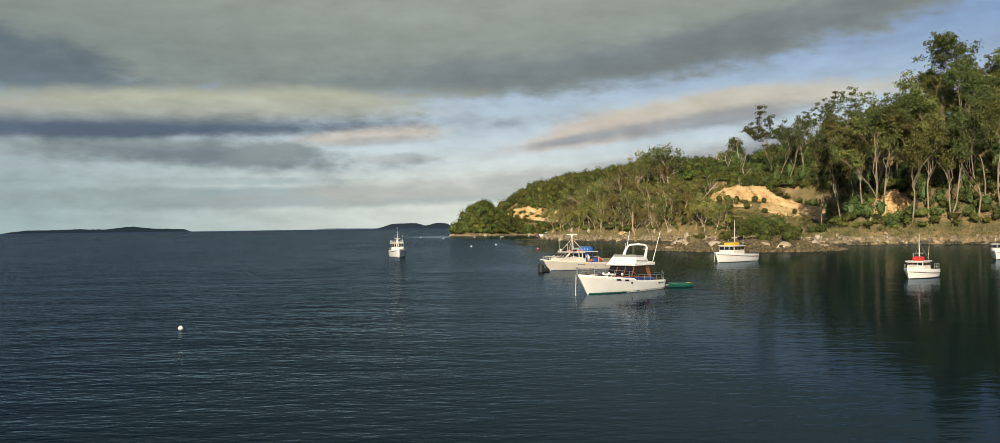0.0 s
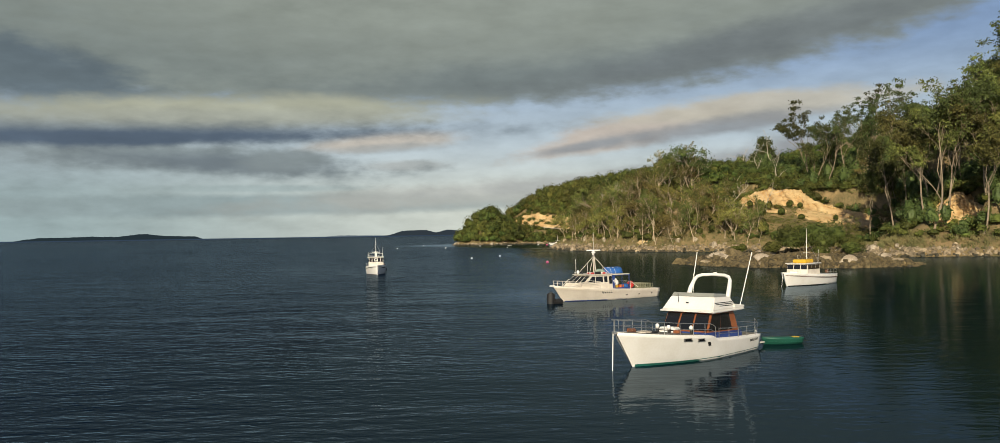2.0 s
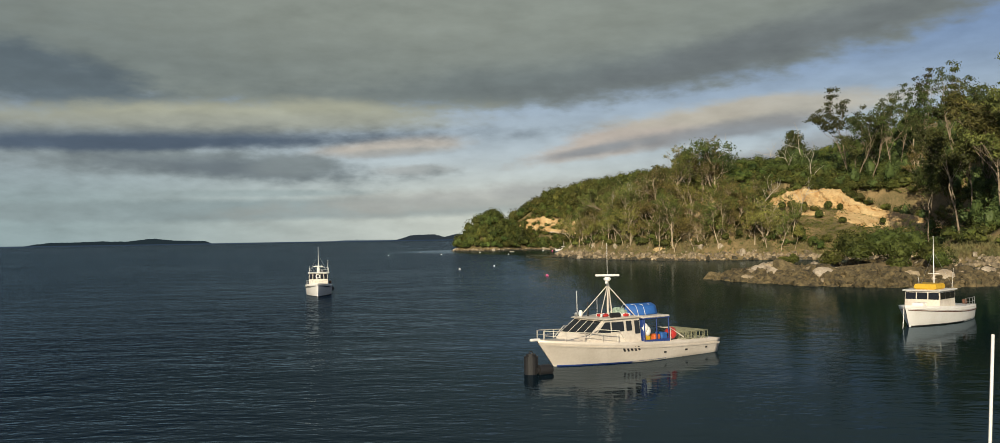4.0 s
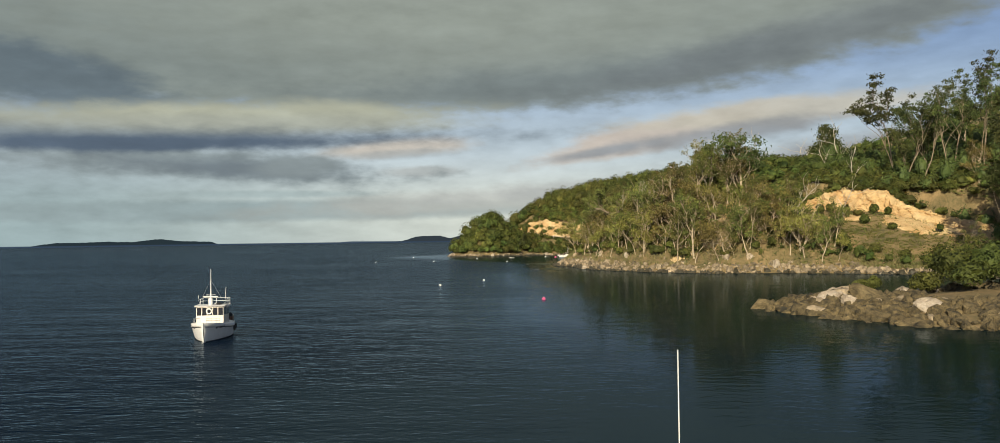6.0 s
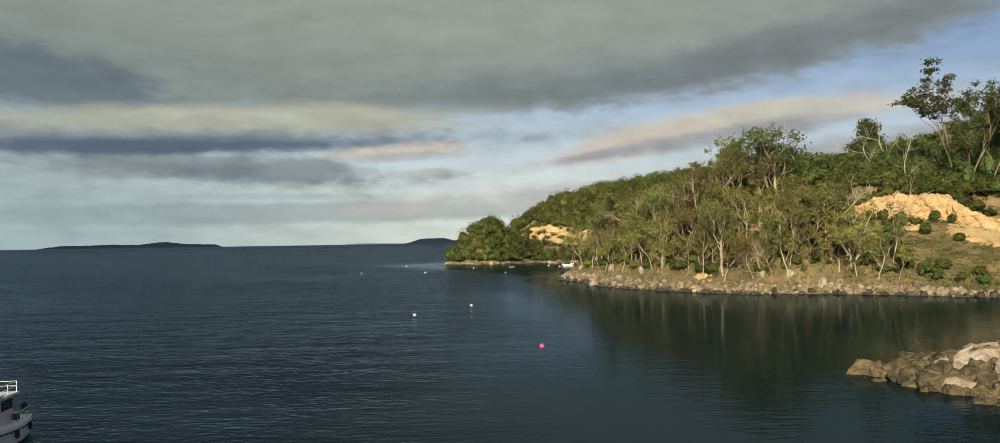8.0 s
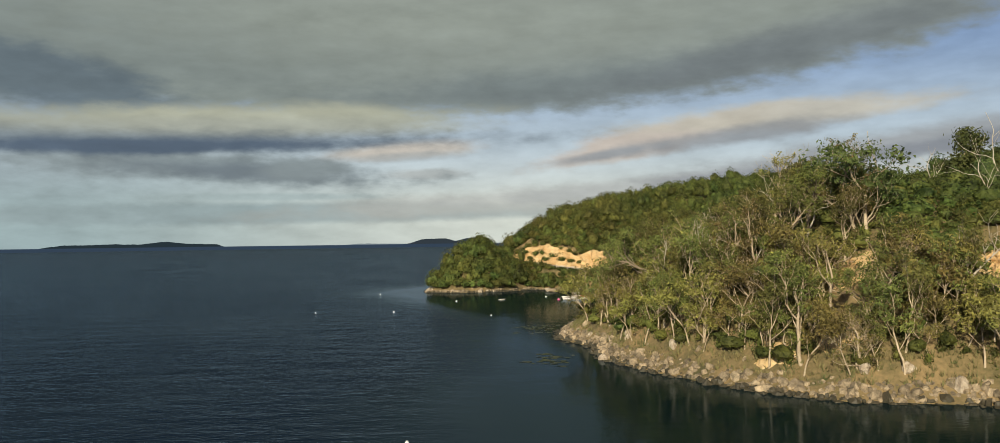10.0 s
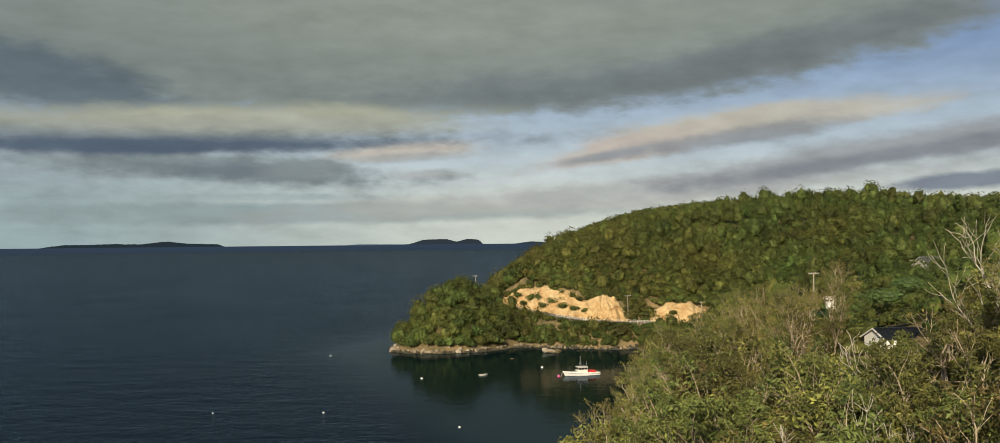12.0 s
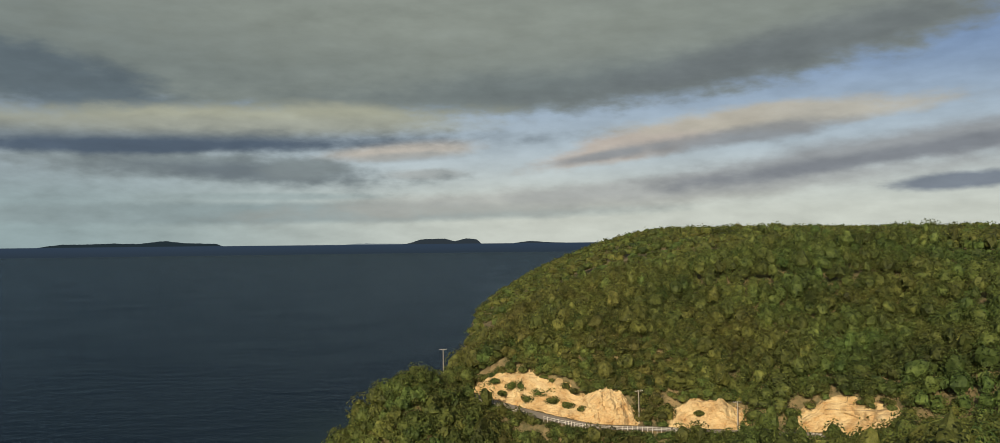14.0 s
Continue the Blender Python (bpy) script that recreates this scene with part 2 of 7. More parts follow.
def water_material():
    mt = bpy.data.materials.new("sea_water")
    mt.use_nodes = True
    nd, ln = mt.node_tree.nodes, mt.node_tree.links
    nd.remove(nd["Principled BSDF"])
    pos = nd.new("ShaderNodeTexCoord").outputs["Object"]
    # breeze: patches of rougher and calmer water
    calm = nd.new("ShaderNodeTexNoise")
    calm.inputs["Scale"].default_value, calm.inputs["Detail"].default_value = 0.018, 3.0
    ln.new(pos, calm.inputs["Vector"])
    gust = nd.new("ShaderNodeMapRange")
    for k, x in (("From Min", 0.35), ("From Max", 0.62), ("To Min", 0.6), ("To Max", 1.0)):
        gust.inputs[k].default_value = x
    ln.new(calm.outputs["Fac"], gust.inputs["Value"])
    # the lee of the land is smoother than the open bay
    across = nd.new("ShaderNodeSeparateXYZ")
    ln.new(pos, across.inputs[0])
    wav = nd.new("ShaderNodeMath")
    wav.operation, wav.inputs[1].default_value = "MULTIPLY_ADD", 40.0
    ln.new(calm.outputs["Fac"], wav.inputs[0]), ln.new(across.outputs[0], wav.inputs[2])
    cove = nd.new("ShaderNodeMapRange")
    for k, x in (("From Min", 90.0), ("From Max", 200.0), ("To Min", 0.0), ("To Max", 52.0)):
        cove.inputs[k].default_value = x
    ln.new(across.outputs[1], cove.inputs["Value"])
    shel = nd.new("ShaderNodeMath")
    ln.new(wav.outputs[0], shel.inputs[0]), ln.new(cove.outputs[0], shel.inputs[1])
    bay = nd.new("ShaderNodeMapRange")
    for k, x in (("From Min", 230.0), ("From Max", 320.0), ("To Min", 1.0), ("To Max", 0.0)):
        bay.inputs[k].default_value = x
    ln.new(across.outputs[1], bay.inputs["Value"])
    held = nd.new("ShaderNodeMath")
    held.operation = "MULTIPLY"
    ln.new(shel.outputs[0], held.inputs[0]), ln.new(bay.outputs[0], held.inputs[1])
    lee = nd.new("ShaderNodeMapRange")
    lee.interpolation_type = "SMOOTHSTEP"
    for k, x in (("From Min", 2.0), ("From Max", 30.0), ("To Min", 1.0), ("To Max", 0.10)):
        lee.inputs[k].default_value = x
    ln.new(held.outputs[0], lee.inputs["Value"])
    swell = nd.new("ShaderNodeMath")
    swell.operation = "MULTIPLY"
    ln.new(gust.outputs[0], swell.inputs[0]), ln.new(lee.outputs[0], swell.inputs[1])
    last = None
    for scale, stretch, dist, detail, turn in ((0.13, 0.5, 0.55, 2.0, -0.2), (0.45, 0.6, 0.26, 2.5, 0.45), (1.7, 0.55, 0.19, 2.5, 0.12), (4.6, 0.6, 0.06, 2.0, -0.3)):
        mp = nd.new("ShaderNodeMapping")
        mp.inputs["Scale"].default_value, mp.inputs["Rotation"].default_value = (stretch, 1, 1), (0, 0, turn)
        ln.new(pos, mp.inputs["Vector"])
        n = nd.new("ShaderNodeTexNoise")
        n.inputs["Scale"].default_value, n.inputs["Detail"].default_value = scale, detail
        ln.new(mp.outputs[0], n.inputs["Vector"])
        b = nd.new("ShaderNodeBump")
        b.inputs["Distance"].default_value = dist
        ln.new(swell.outputs[0], b.inputs["Strength"])
        ln.new(n.outputs["Fac"], b.inputs["Height"])
        if last:
            ln.new(last, b.inputs["Normal"])
        last = b.outputs[0]
    # normals tipped towards -y by hand, so rough water mirrors higher, darker sky
    lean = nd.new("ShaderNodeCombineXYZ")
    slope = nd.new("ShaderNodeMath")
    slope.operation, slope.inputs[1].default_value = "MULTIPLY", -0.16
    ln.new(swell.outputs[0], slope.inputs[0]), ln.new(slope.outputs[0], lean.inputs[1])
    sum_, unit = nd.new("ShaderNodeVectorMath"), nd.new("ShaderNodeVectorMath")
    sum_.operation, unit.operation = "ADD", "NORMALIZE"
    ln.new(last, sum_.inputs[0]), ln.new(lean.outputs[0], sum_.inputs[1])
    ln.new(sum_.outputs[0], unit.inputs[0])
    last = unit.outputs[0]
    body, gloss = nd.new("ShaderNodeBsdfDiffuse"), nd.new("ShaderNodeBsdfGlossy")
    green = nd.new("ShaderNodeMapRange")
    green.inputs["From Min"].default_value, green.inputs["From Max"].default_value = 4.0, 46.0
    ln.new(held.outputs[0], green.inputs["Value"])
    hue = nd.new("ShaderNodeMix")
    hue.data_type = "RGBA"
    hue.inputs["A"].default_value, hue.inputs["B"].default_value = (0.0020, 0.0080, 0.0200, 1), (0.0042, 0.0140, 0.0140, 1)
    ln.new(green.outputs[0], hue.inputs["Factor"]), ln.new(hue.outputs["Result"], body.inputs["Color"])
    gloss.inputs["Color"].default_value, gloss.inputs["Roughness"].default_value = (0.70, 0.85, 1.0, 1), 0.06
    ln.new(last, gloss.inputs["Normal"])
    fr = nd.new("ShaderNodeFresnel")
    fr.inputs["IOR"].default_value = 1.33
    ln.new(last, fr.inputs["Normal"])
    share = nd.new("ShaderNodeMath")
    share.operation = "MULTIPLY"
    ln.new(fr.outputs[0], share.inputs[0])
    share.inputs[1].default_value = 0.47
    ms = nd.new("ShaderNodeMixShader")
    ln.new(share.outputs[0], ms.inputs[0]), ln.new(body.outputs[0], ms.inputs[1]), ln.new(gloss.outputs[0], ms.inputs[2])
    ln.new(ms.outputs[0], nd["Material Output"].inputs["Surface"])
    return mt


M = {}
M["water"] = water_material()
M["earth"] = material("earth", (0.30, 0.21, 0.098), 0.9, second=(0.085, 0.078, 0.030), scale=0.22, bump=0.15, bump_scale=2.5)
M["grass"] = material("dry_grass", (0.26, 0.21, 0.09), 0.9, second=(0.10, 0.12, 0.04), scale=0.4, bump=0.05)
M["meadow"] = material("meadow_grass", (0.23, 0.22, 0.062), 0.9, second=(0.11, 0.14, 0.035), scale=0.3)
M["clay"] = material("clay", (0.66, 0.50, 0.265), 0.9, second=(0.45, 0.27, 0.105), scale=0.35, bump=0.5, bump_scale=1.6)
M["rock"] = material("shore_rock", (0.37, 0.29, 0.185), 0.85, second=(0.08, 0.065, 0.04), scale=1.0, bump=0.12, bump_scale=4.0, island=0.8)
M["reef_rock"] = material("reef_rock", (0.20, 0.15, 0.068), 0.8, second=(0.018, 0.016, 0.008), scale=1.6, bump=0.25, bump_scale=6.0, island=0.4)
M["wet_rock"] = material("wet_rock", (0.075, 0.062, 0.036), 0.6, second=(0.03, 0.028, 0.016), scale=0.8, bump=0.12, bump_scale=3.0)
M["pale_rock"] = material("pale_rock", (0.56, 0.48, 0.37), 0.85, second=(0.24, 0.185, 0.12), scale=1.1, bump=0.2, bump_scale=4.0)
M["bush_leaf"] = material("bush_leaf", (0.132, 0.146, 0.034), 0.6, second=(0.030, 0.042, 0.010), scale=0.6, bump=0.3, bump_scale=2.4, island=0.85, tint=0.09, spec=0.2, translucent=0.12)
M["gum_leaf"] = material("gum_leaf", (0.29, 0.25, 0.07), 0.6, second=(0.10, 0.10, 0.026), scale=0.35, island=1.0, spec=0.3, each=0.7, translucent=0.15)
M["fresh_leaf"] = material("fresh_gum_leaf", (0.20, 0.20, 0.05), 0.6, second=(0.06, 0.075, 0.02), scale=0.35, island=0.9, spec=0.3, each=0.7, translucent=0.15)
M["dark_leaf"] = material("dark_leaf", (0.115, 0.13, 0.036), 0.6, second=(0.036, 0.05, 0.015), scale=0.4, island=0.6, spec=0.3, each=0.7, translucent=0.18)
M["kelp"] = material("kelp", (0.075, 0.085, 0.028), 0.5, second=(0.03, 0.035, 0.012), scale=1.5)
M["bark"] = material("pale_bark", (0.56, 0.46, 0.32), 0.85, second=(0.24, 0.18, 0.115), scale=0.5, bump=0.03, bump_scale=6.0)
M["gum_bark"] = material("grey_gum_bark", (0.34, 0.27, 0.185), 0.85, second=(0.15, 0.115, 0.075), scale=0.5, bump=0.03, bump_scale=6.0)
M["dead"] = material("dead_wood", (0.58, 0.53, 0.44), 0.85, second=(0.34, 0.29, 0.22), scale=0.6, bump=0.03, bump_scale=6.0)
M["white"] = material("white_paint", (0.84, 0.82, 0.78), 0.35, second=(0.76, 0.73, 0.67), scale=1.2)
M["cream"] = material("worn_cream_paint", (0.76, 0.70, 0.60), 0.45, second=(0.55, 0.48, 0.40), scale=0.9)
M["alu"] = material("bare_aluminium_plate", (0.74, 0.67, 0.58), 0.5, metal=0.1, second=(0.62, 0.55, 0.46), scale=1.0, bump=0.006, bump_scale=3.0)
M["glass"] = material("dark_window_glass", (0.012, 0.013, 0.015), 0.06, second=(0.012, 0.013, 0.015))
M["teak"] = material("varnished_teak", (0.33, 0.115, 0.045), 0.35, second=(0.19, 0.06, 0.025), scale=3.0)
M["deck"] = material("grey_deck_paint", (0.22, 0.20, 0.155), 0.8, second=(0.16, 0.145, 0.11), scale=1.5)
M["steel"] = material("stainless_tube", (0.55, 0.54, 0.52), 0.3, metal=0.8)
M["blue"] = material("blue_canvas", (0.02, 0.055, 0.24), 0.6)
M["bright_blue"] = material("blue_tarpaulin", (0.03, 0.14, 0.46), 0.6)
M["black"] = material("black_rubber", (0.018, 0.017, 0.017), 0.6)
M["red"] = material("red_plastic", (0.55, 0.035, 0.03), 0.5)
M["yellow"] = material("yellow_plastic", (0.75, 0.46, 0.03), 0.5)
M["orange"] = material("orange_plastic", (0.70, 0.16, 0.04), 0.5)
M["green"] = material("green_plastic", (0.012, 0.09, 0.06), 0.5)
M["pink"] = material("pink_float", (0.75, 0.12, 0.28), 0.5)
M["teal"] = material("green_bottom_paint", (0.02, 0.14, 0.11), 0.5)
M["roof"] = material("grey_green_roof_iron", (0.19, 0.20, 0.165), 0.5)
M["dark_roof"] = material("dark_roof_iron", (0.035, 0.04, 0.045), 0.35)
M["pole"] = material("weathered_pole", (0.42, 0.37, 0.29), 0.85)
M["road"] = material("gravel_road", (0.36, 0.31, 0.24), 0.9, second=(0.26, 0.22, 0.17), scale=1.0)

# ---- building helpers ----
R = np.random.default_rng(5)


def mesh_of(name, verts, faces, mat=None, smooth=False, tint=None, lum=None):
    """A mesh from arrays of corners and of faces that all have the same number of corners."""
    me = bpy.data.meshes.new(name)
    verts, faces = np.asarray(verts, np.float32), np.asarray(faces, np.int32)
    k = faces.shape[1]
    me.vertices.add(len(verts))
    me.vertices.foreach_set("co", verts.ravel())
    me.loops.add(faces.size)
    me.loops.foreach_set("vertex_index", faces.ravel())
    me.polygons.add(len(faces))
    me.polygons.foreach_set("loop_start", np.arange(len(faces), dtype=np.int32) * k)
    me.polygons.foreach_set("use_smooth", np.full(len(faces), smooth))
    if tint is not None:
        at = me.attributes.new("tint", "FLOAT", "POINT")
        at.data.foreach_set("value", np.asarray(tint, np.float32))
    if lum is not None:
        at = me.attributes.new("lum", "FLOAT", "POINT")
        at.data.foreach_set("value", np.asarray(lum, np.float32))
    me.update(calc_edges=True)
    me.validate()
    if mat:
        me.materials.append(M[mat] if isinstance(mat, str) else mat)
    return me


def part(name, data, mat, parent, label=""):
    """One mesh object under a thing or a part; data is a bmesh or a mesh."""
    if isinstance(data, bmesh.types.BMesh):
        me = bpy.data.meshes.new(name)
        bmesh.ops.recalc_face_normals(data, faces=data.faces)
        data.to_mesh(me)
        data.free()
        me.materials.append(M[mat])
        data = me
    ob = new(name, data)
    if parent:
        ob.parent = parent
    return tagged(ob, label) if label else ob


def thing(name, m, label, category, group="", kind=""):
    ob = new(name)
    ob.empty_display_size = 0.3
    ob.matrix_world = m
    return tagged(ob, label, category, group, kind)


def box(cx, cy, cz, sx, sy, sz, bevel=0.02, bm=None, rot=None):
    bm = bm or bmesh.new()
    res = bmesh.ops.create_cube(bm, size=1.0)
    vs = res["verts"]
    bmesh.ops.scale(bm, vec=(sx, sy, sz), verts=vs)
    if bevel:
        es = list({e for v in vs for e in v.link_edges})
        vs = list({v for f in bmesh.ops.bevel(bm, geom=es, offset=bevel, segments=1, affect="EDGES")["faces"] for v in f.verts} | {v for v in vs if v.is_valid})
    if rot:
        bmesh.ops.rotate(bm, cent=(0, 0, 0), matrix=Euler([radians(a) for a in rot]).to_matrix(), verts=vs)
    bmesh.ops.translate(bm, vec=(cx, cy, cz), verts=vs)
    return bm


def tube(points, radii, sides=6):
    """A tapered tube along points: corners and quads."""
    p = np.asarray(points, float)
    radii = np.broadcast_to(np.asarray(radii, float), len(p))
    d = np.gradient(p, axis=0)
    d /= np.linalg.norm(d, axis=1)[:, None] + 1e-9
    ref = np.where(np.abs(d[:, 2:3]) > 0.9, [[1.0, 0, 0]], [[0, 0, 1.0]])
    a = np.cross(d, ref)
    a /= np.linalg.norm(a, axis=1)[:, None] + 1e-9
    b = np.cross(d, a)
    w = np.linspace(0, 2 * math.pi, sides, endpoint=False)
    ring = a[:, None] * np.cos(w)[None, :, None] + b[:, None] * np.sin(w)[None, :, None]
    v = (p[:, None] + ring * radii[:, None, None]).reshape(-1, 3)
    i, j = np.meshgrid(np.arange(len(p) - 1), np.arange(sides), indexing="ij")
    k = (j + 1) % sides
    f = np.stack([i * sides + j, i * sides + k, (i + 1) * sides + k, (i + 1) * sides + j], -1).reshape(-1, 4)
    return v, f


def joined(pieces):
    vs, fs, n = [], [], 0
    for v, f in pieces:
        vs.append(v), fs.append(np.asarray(f) + n)
        n += len(v)
    return np.concatenate(vs), np.concatenate(fs)


def tubes(name, lines, mat, parent, label=""):
    """Rods: each line is (points, radius)."""
    v, f = joined([tube(p, r, 6) for p, r in lines])
    return part(name, mesh_of(name, v, f, mat, True), mat, parent, label)


def prism(poly, y0, y1, axis="y"):
    """A solid from an outline (x, z), swept from y0 to y1."""
    bm = bmesh.new()
    a = [bm.verts.new((x, y0, z)) for x, z in poly]
    b = [bm.verts.new((x, y1, z)) for x, z in poly]
    bm.faces.new(a), bm.faces.new(b[::-1])
    for k in range(len(poly)):
        bm.faces.new((a[k], b[k], b[k - 1], a[k - 1]))
    return bm


def cards(p, n, size, rng, aspect=0.6, loose=0.36):
    """Small leaf sprays, one quad at each point, facing roughly along n."""
    k = len(p)
    n = n + rng.normal(0, loose, (k, 3))
    n /= np.linalg.norm(n, axis=1)[:, None] + 1e-9
    a = np.cross(n, rng.normal(0, 1, (k, 3)))
    a /= np.linalg.norm(a, axis=1)[:, None] + 1e-9
    b = np.cross(n, a)
    s = (np.asarray(size) * rng.uniform(0.6, 1.3, k))[:, None]
    c = rng.uniform(0.4, 1.0, (k, 1)) * aspect
    v = np.stack([p - a * s, p - b * s * c + n * s * 0.25, p + a * s, p + b * s * c + n * s * 0.2], 1).reshape(-1, 3)
    return v, np.arange(4 * k).reshape(-1, 4)

# ---- sea ----
def sea_sheet():
    ring = np.concatenate([np.linspace(0, 300, 13)[1:], np.geomspace(360, 4950, 18)])
    w = np.linspace(0, 2 * math.pi, 96, endpoint=False)
    v = [(0, 0, 0)] + [(r * math.cos(a), r * math.sin(a), 0) for r in ring for a in w]
    n = len(w)
    f = [(0, 1 + k, 1 + (k + 1) % n) for k in range(n)]
    f += [t for i in range(len(ring) - 1) for k in range(n) for t in (
        (1 + i * n + k, 1 + (i + 1) * n + k, 1 + (i + 1) * n + (k + 1) % n), (1 + i * n + k, 1 + (i + 1) * n + (k + 1) % n, 1 + i * n + (k + 1) % n))]
    ob = new("water", mesh_of("water", v, f, "water"))
    ob.location = (0, 300, 0)
    return tagged(ob, "dark blue rippled sea water of a sheltered bay", "sea", kind="structure")


sea_sheet()

# ---- land ----
COAST = np.array([(420, 60), (230, 120), (150, 172), (112, 190), (96, 199), (84, 205), (76, 209), (71, 215), (74, 226), (79, 236), (81, 243), (77, 259), (67, 270), (55, 277),
                  (43, 279), (36, 285), (31, 292), (25.5, 302), (21.5, 311), (18.6, 318), (18.5, 333), (13.2, 347), (13.7, 357), (17, 377),
                  (20, 396), (25, 420), (33, 445), (39, 475), (42, 500), (40, 516), (33, 513), (22, 516), (6, 521), (-5, 509), (-20, 504.5),
                  (-30, 511), (-31, 525), (-24, 541), (-20, 556), (-17, 575), (-15, 640), (-17, 720), (-23, 900), (-20, 1060), (-5, 1250), (70, 1500), (420, 1700)], float)
ISLET = np.array([(29.2, 187.5), (30.6, 182), (33.2, 175.5), (35.5, 170), (40, 164.5), (45, 161.5), (51, 161.5), (58, 164), (61, 170), (58, 178), (59, 189), (54, 196), (46, 196), (41, 190.5), (37, 189.5), (33, 190.5), (29.2, 187.5)], float)
ROAD = np.array([(-9, 551, 11.5), (-4, 547, 11), (2, 540.5, 10.3), (12.5, 531, 9), (22, 525, 7.8), (29, 522, 7.2), (42, 522, 6.8), (54, 520, 6.5), (75, 517, 6.5), (83, 508, 6.5), (92, 496, 7), (105, 485, 9), (122, 470, 14)], float)


def segment_distance(x, y, line):
    """Distance to a polyline, and the place along it (index plus fraction)."""
    best, where = np.full(x.shape, 1e9), np.zeros(x.shape)
    for k in range(len(line) - 1):
        ax, ay = line[k][:2]
        dx, dy = line[k + 1][0] - ax, line[k + 1][1] - ay
        u = np.clip(((x - ax) * dx + (y - ay) * dy) / (dx * dx + dy * dy), 0, 1)
        d = np.hypot(x - ax - u * dx, y - ay - u * dy)
        near = d < best
        best, where = np.where(near, d, best), np.where(near, k + u, where)
    return best, where


def inside(x, y, line):
    c = np.zeros(x.shape, bool)
    for k in range(len(line)):
        (x0, y0), (x1, y1) = line[k - 1], line[k]
        hit = ((y0 > y) != (y1 > y))
        c ^= hit & (x < (x1 - x0) * (y - y0) / np.where(hit, y1 - y0, 1) + x0)
    return c


def wander(x, y, scale, seed):
    """Smooth noise between -1 and 1, from a few crossed waves."""
    g = np.random.default_rng(seed)
    out = np.zeros(np.shape(x))
    for k in range(9):
        a, f, p = g.uniform(0, 6.28), g.uniform(0.6, 2.2) / scale, g.uniform(0, 6.28)
        out += np.sin((x * math.cos(a) + y * math.sin(a)) * f * 2 + p + 1.5 * np.sin((y * math.cos(a) - x * math.sin(a)) * f + p))
    return out / 4.5


def bump_at(x, y, cx, cy, sx, sy):
    return np.exp(-((x - cx) / sx) ** 2 - ((y - cy) / sy) ** 2)


CLIFFS = [  # foot line: x, y, foot height, crest height
    ((66, 300.5, 12.6, 13.4), (67.6, 300, 12.8, 15.6), (70.5, 298.6, 13.2, 16.7), (76, 296, 12.9, 17.3), (80.5, 293.6, 12.2, 17.0), (83.5, 291, 11.2, 13.8), (88, 287.5, 9.6, 11.6), (96, 281, 7.6, 9.2), (106, 273.5, 6.4, 7.2)),
    ((-3, 550, 10.8, 12.2), (4, 544.5, 10, 16.0), (12, 537, 9.2, 16.4), (23, 529.5, 8, 12.2), (29, 526.5, 7.4, 14.6), (35, 526.3, 7.1, 14.0), (39, 526.5, 6.9, 8)),
    ((44, 526, 6.8, 8), (50, 525, 6.7, 12.5), (57, 524, 6.6, 12), (63, 523, 6.6, 7.8)),
    ((71, 522, 6.6, 8), (79, 520, 6.6, 13), (87, 511.5, 6.8, 11.5), (94, 501, 7.2, 8.5)),
    ((89, 228, 6.3, 8), (94, 226, 6.3, 13.5), (99, 223, 6.2, 9)),
]


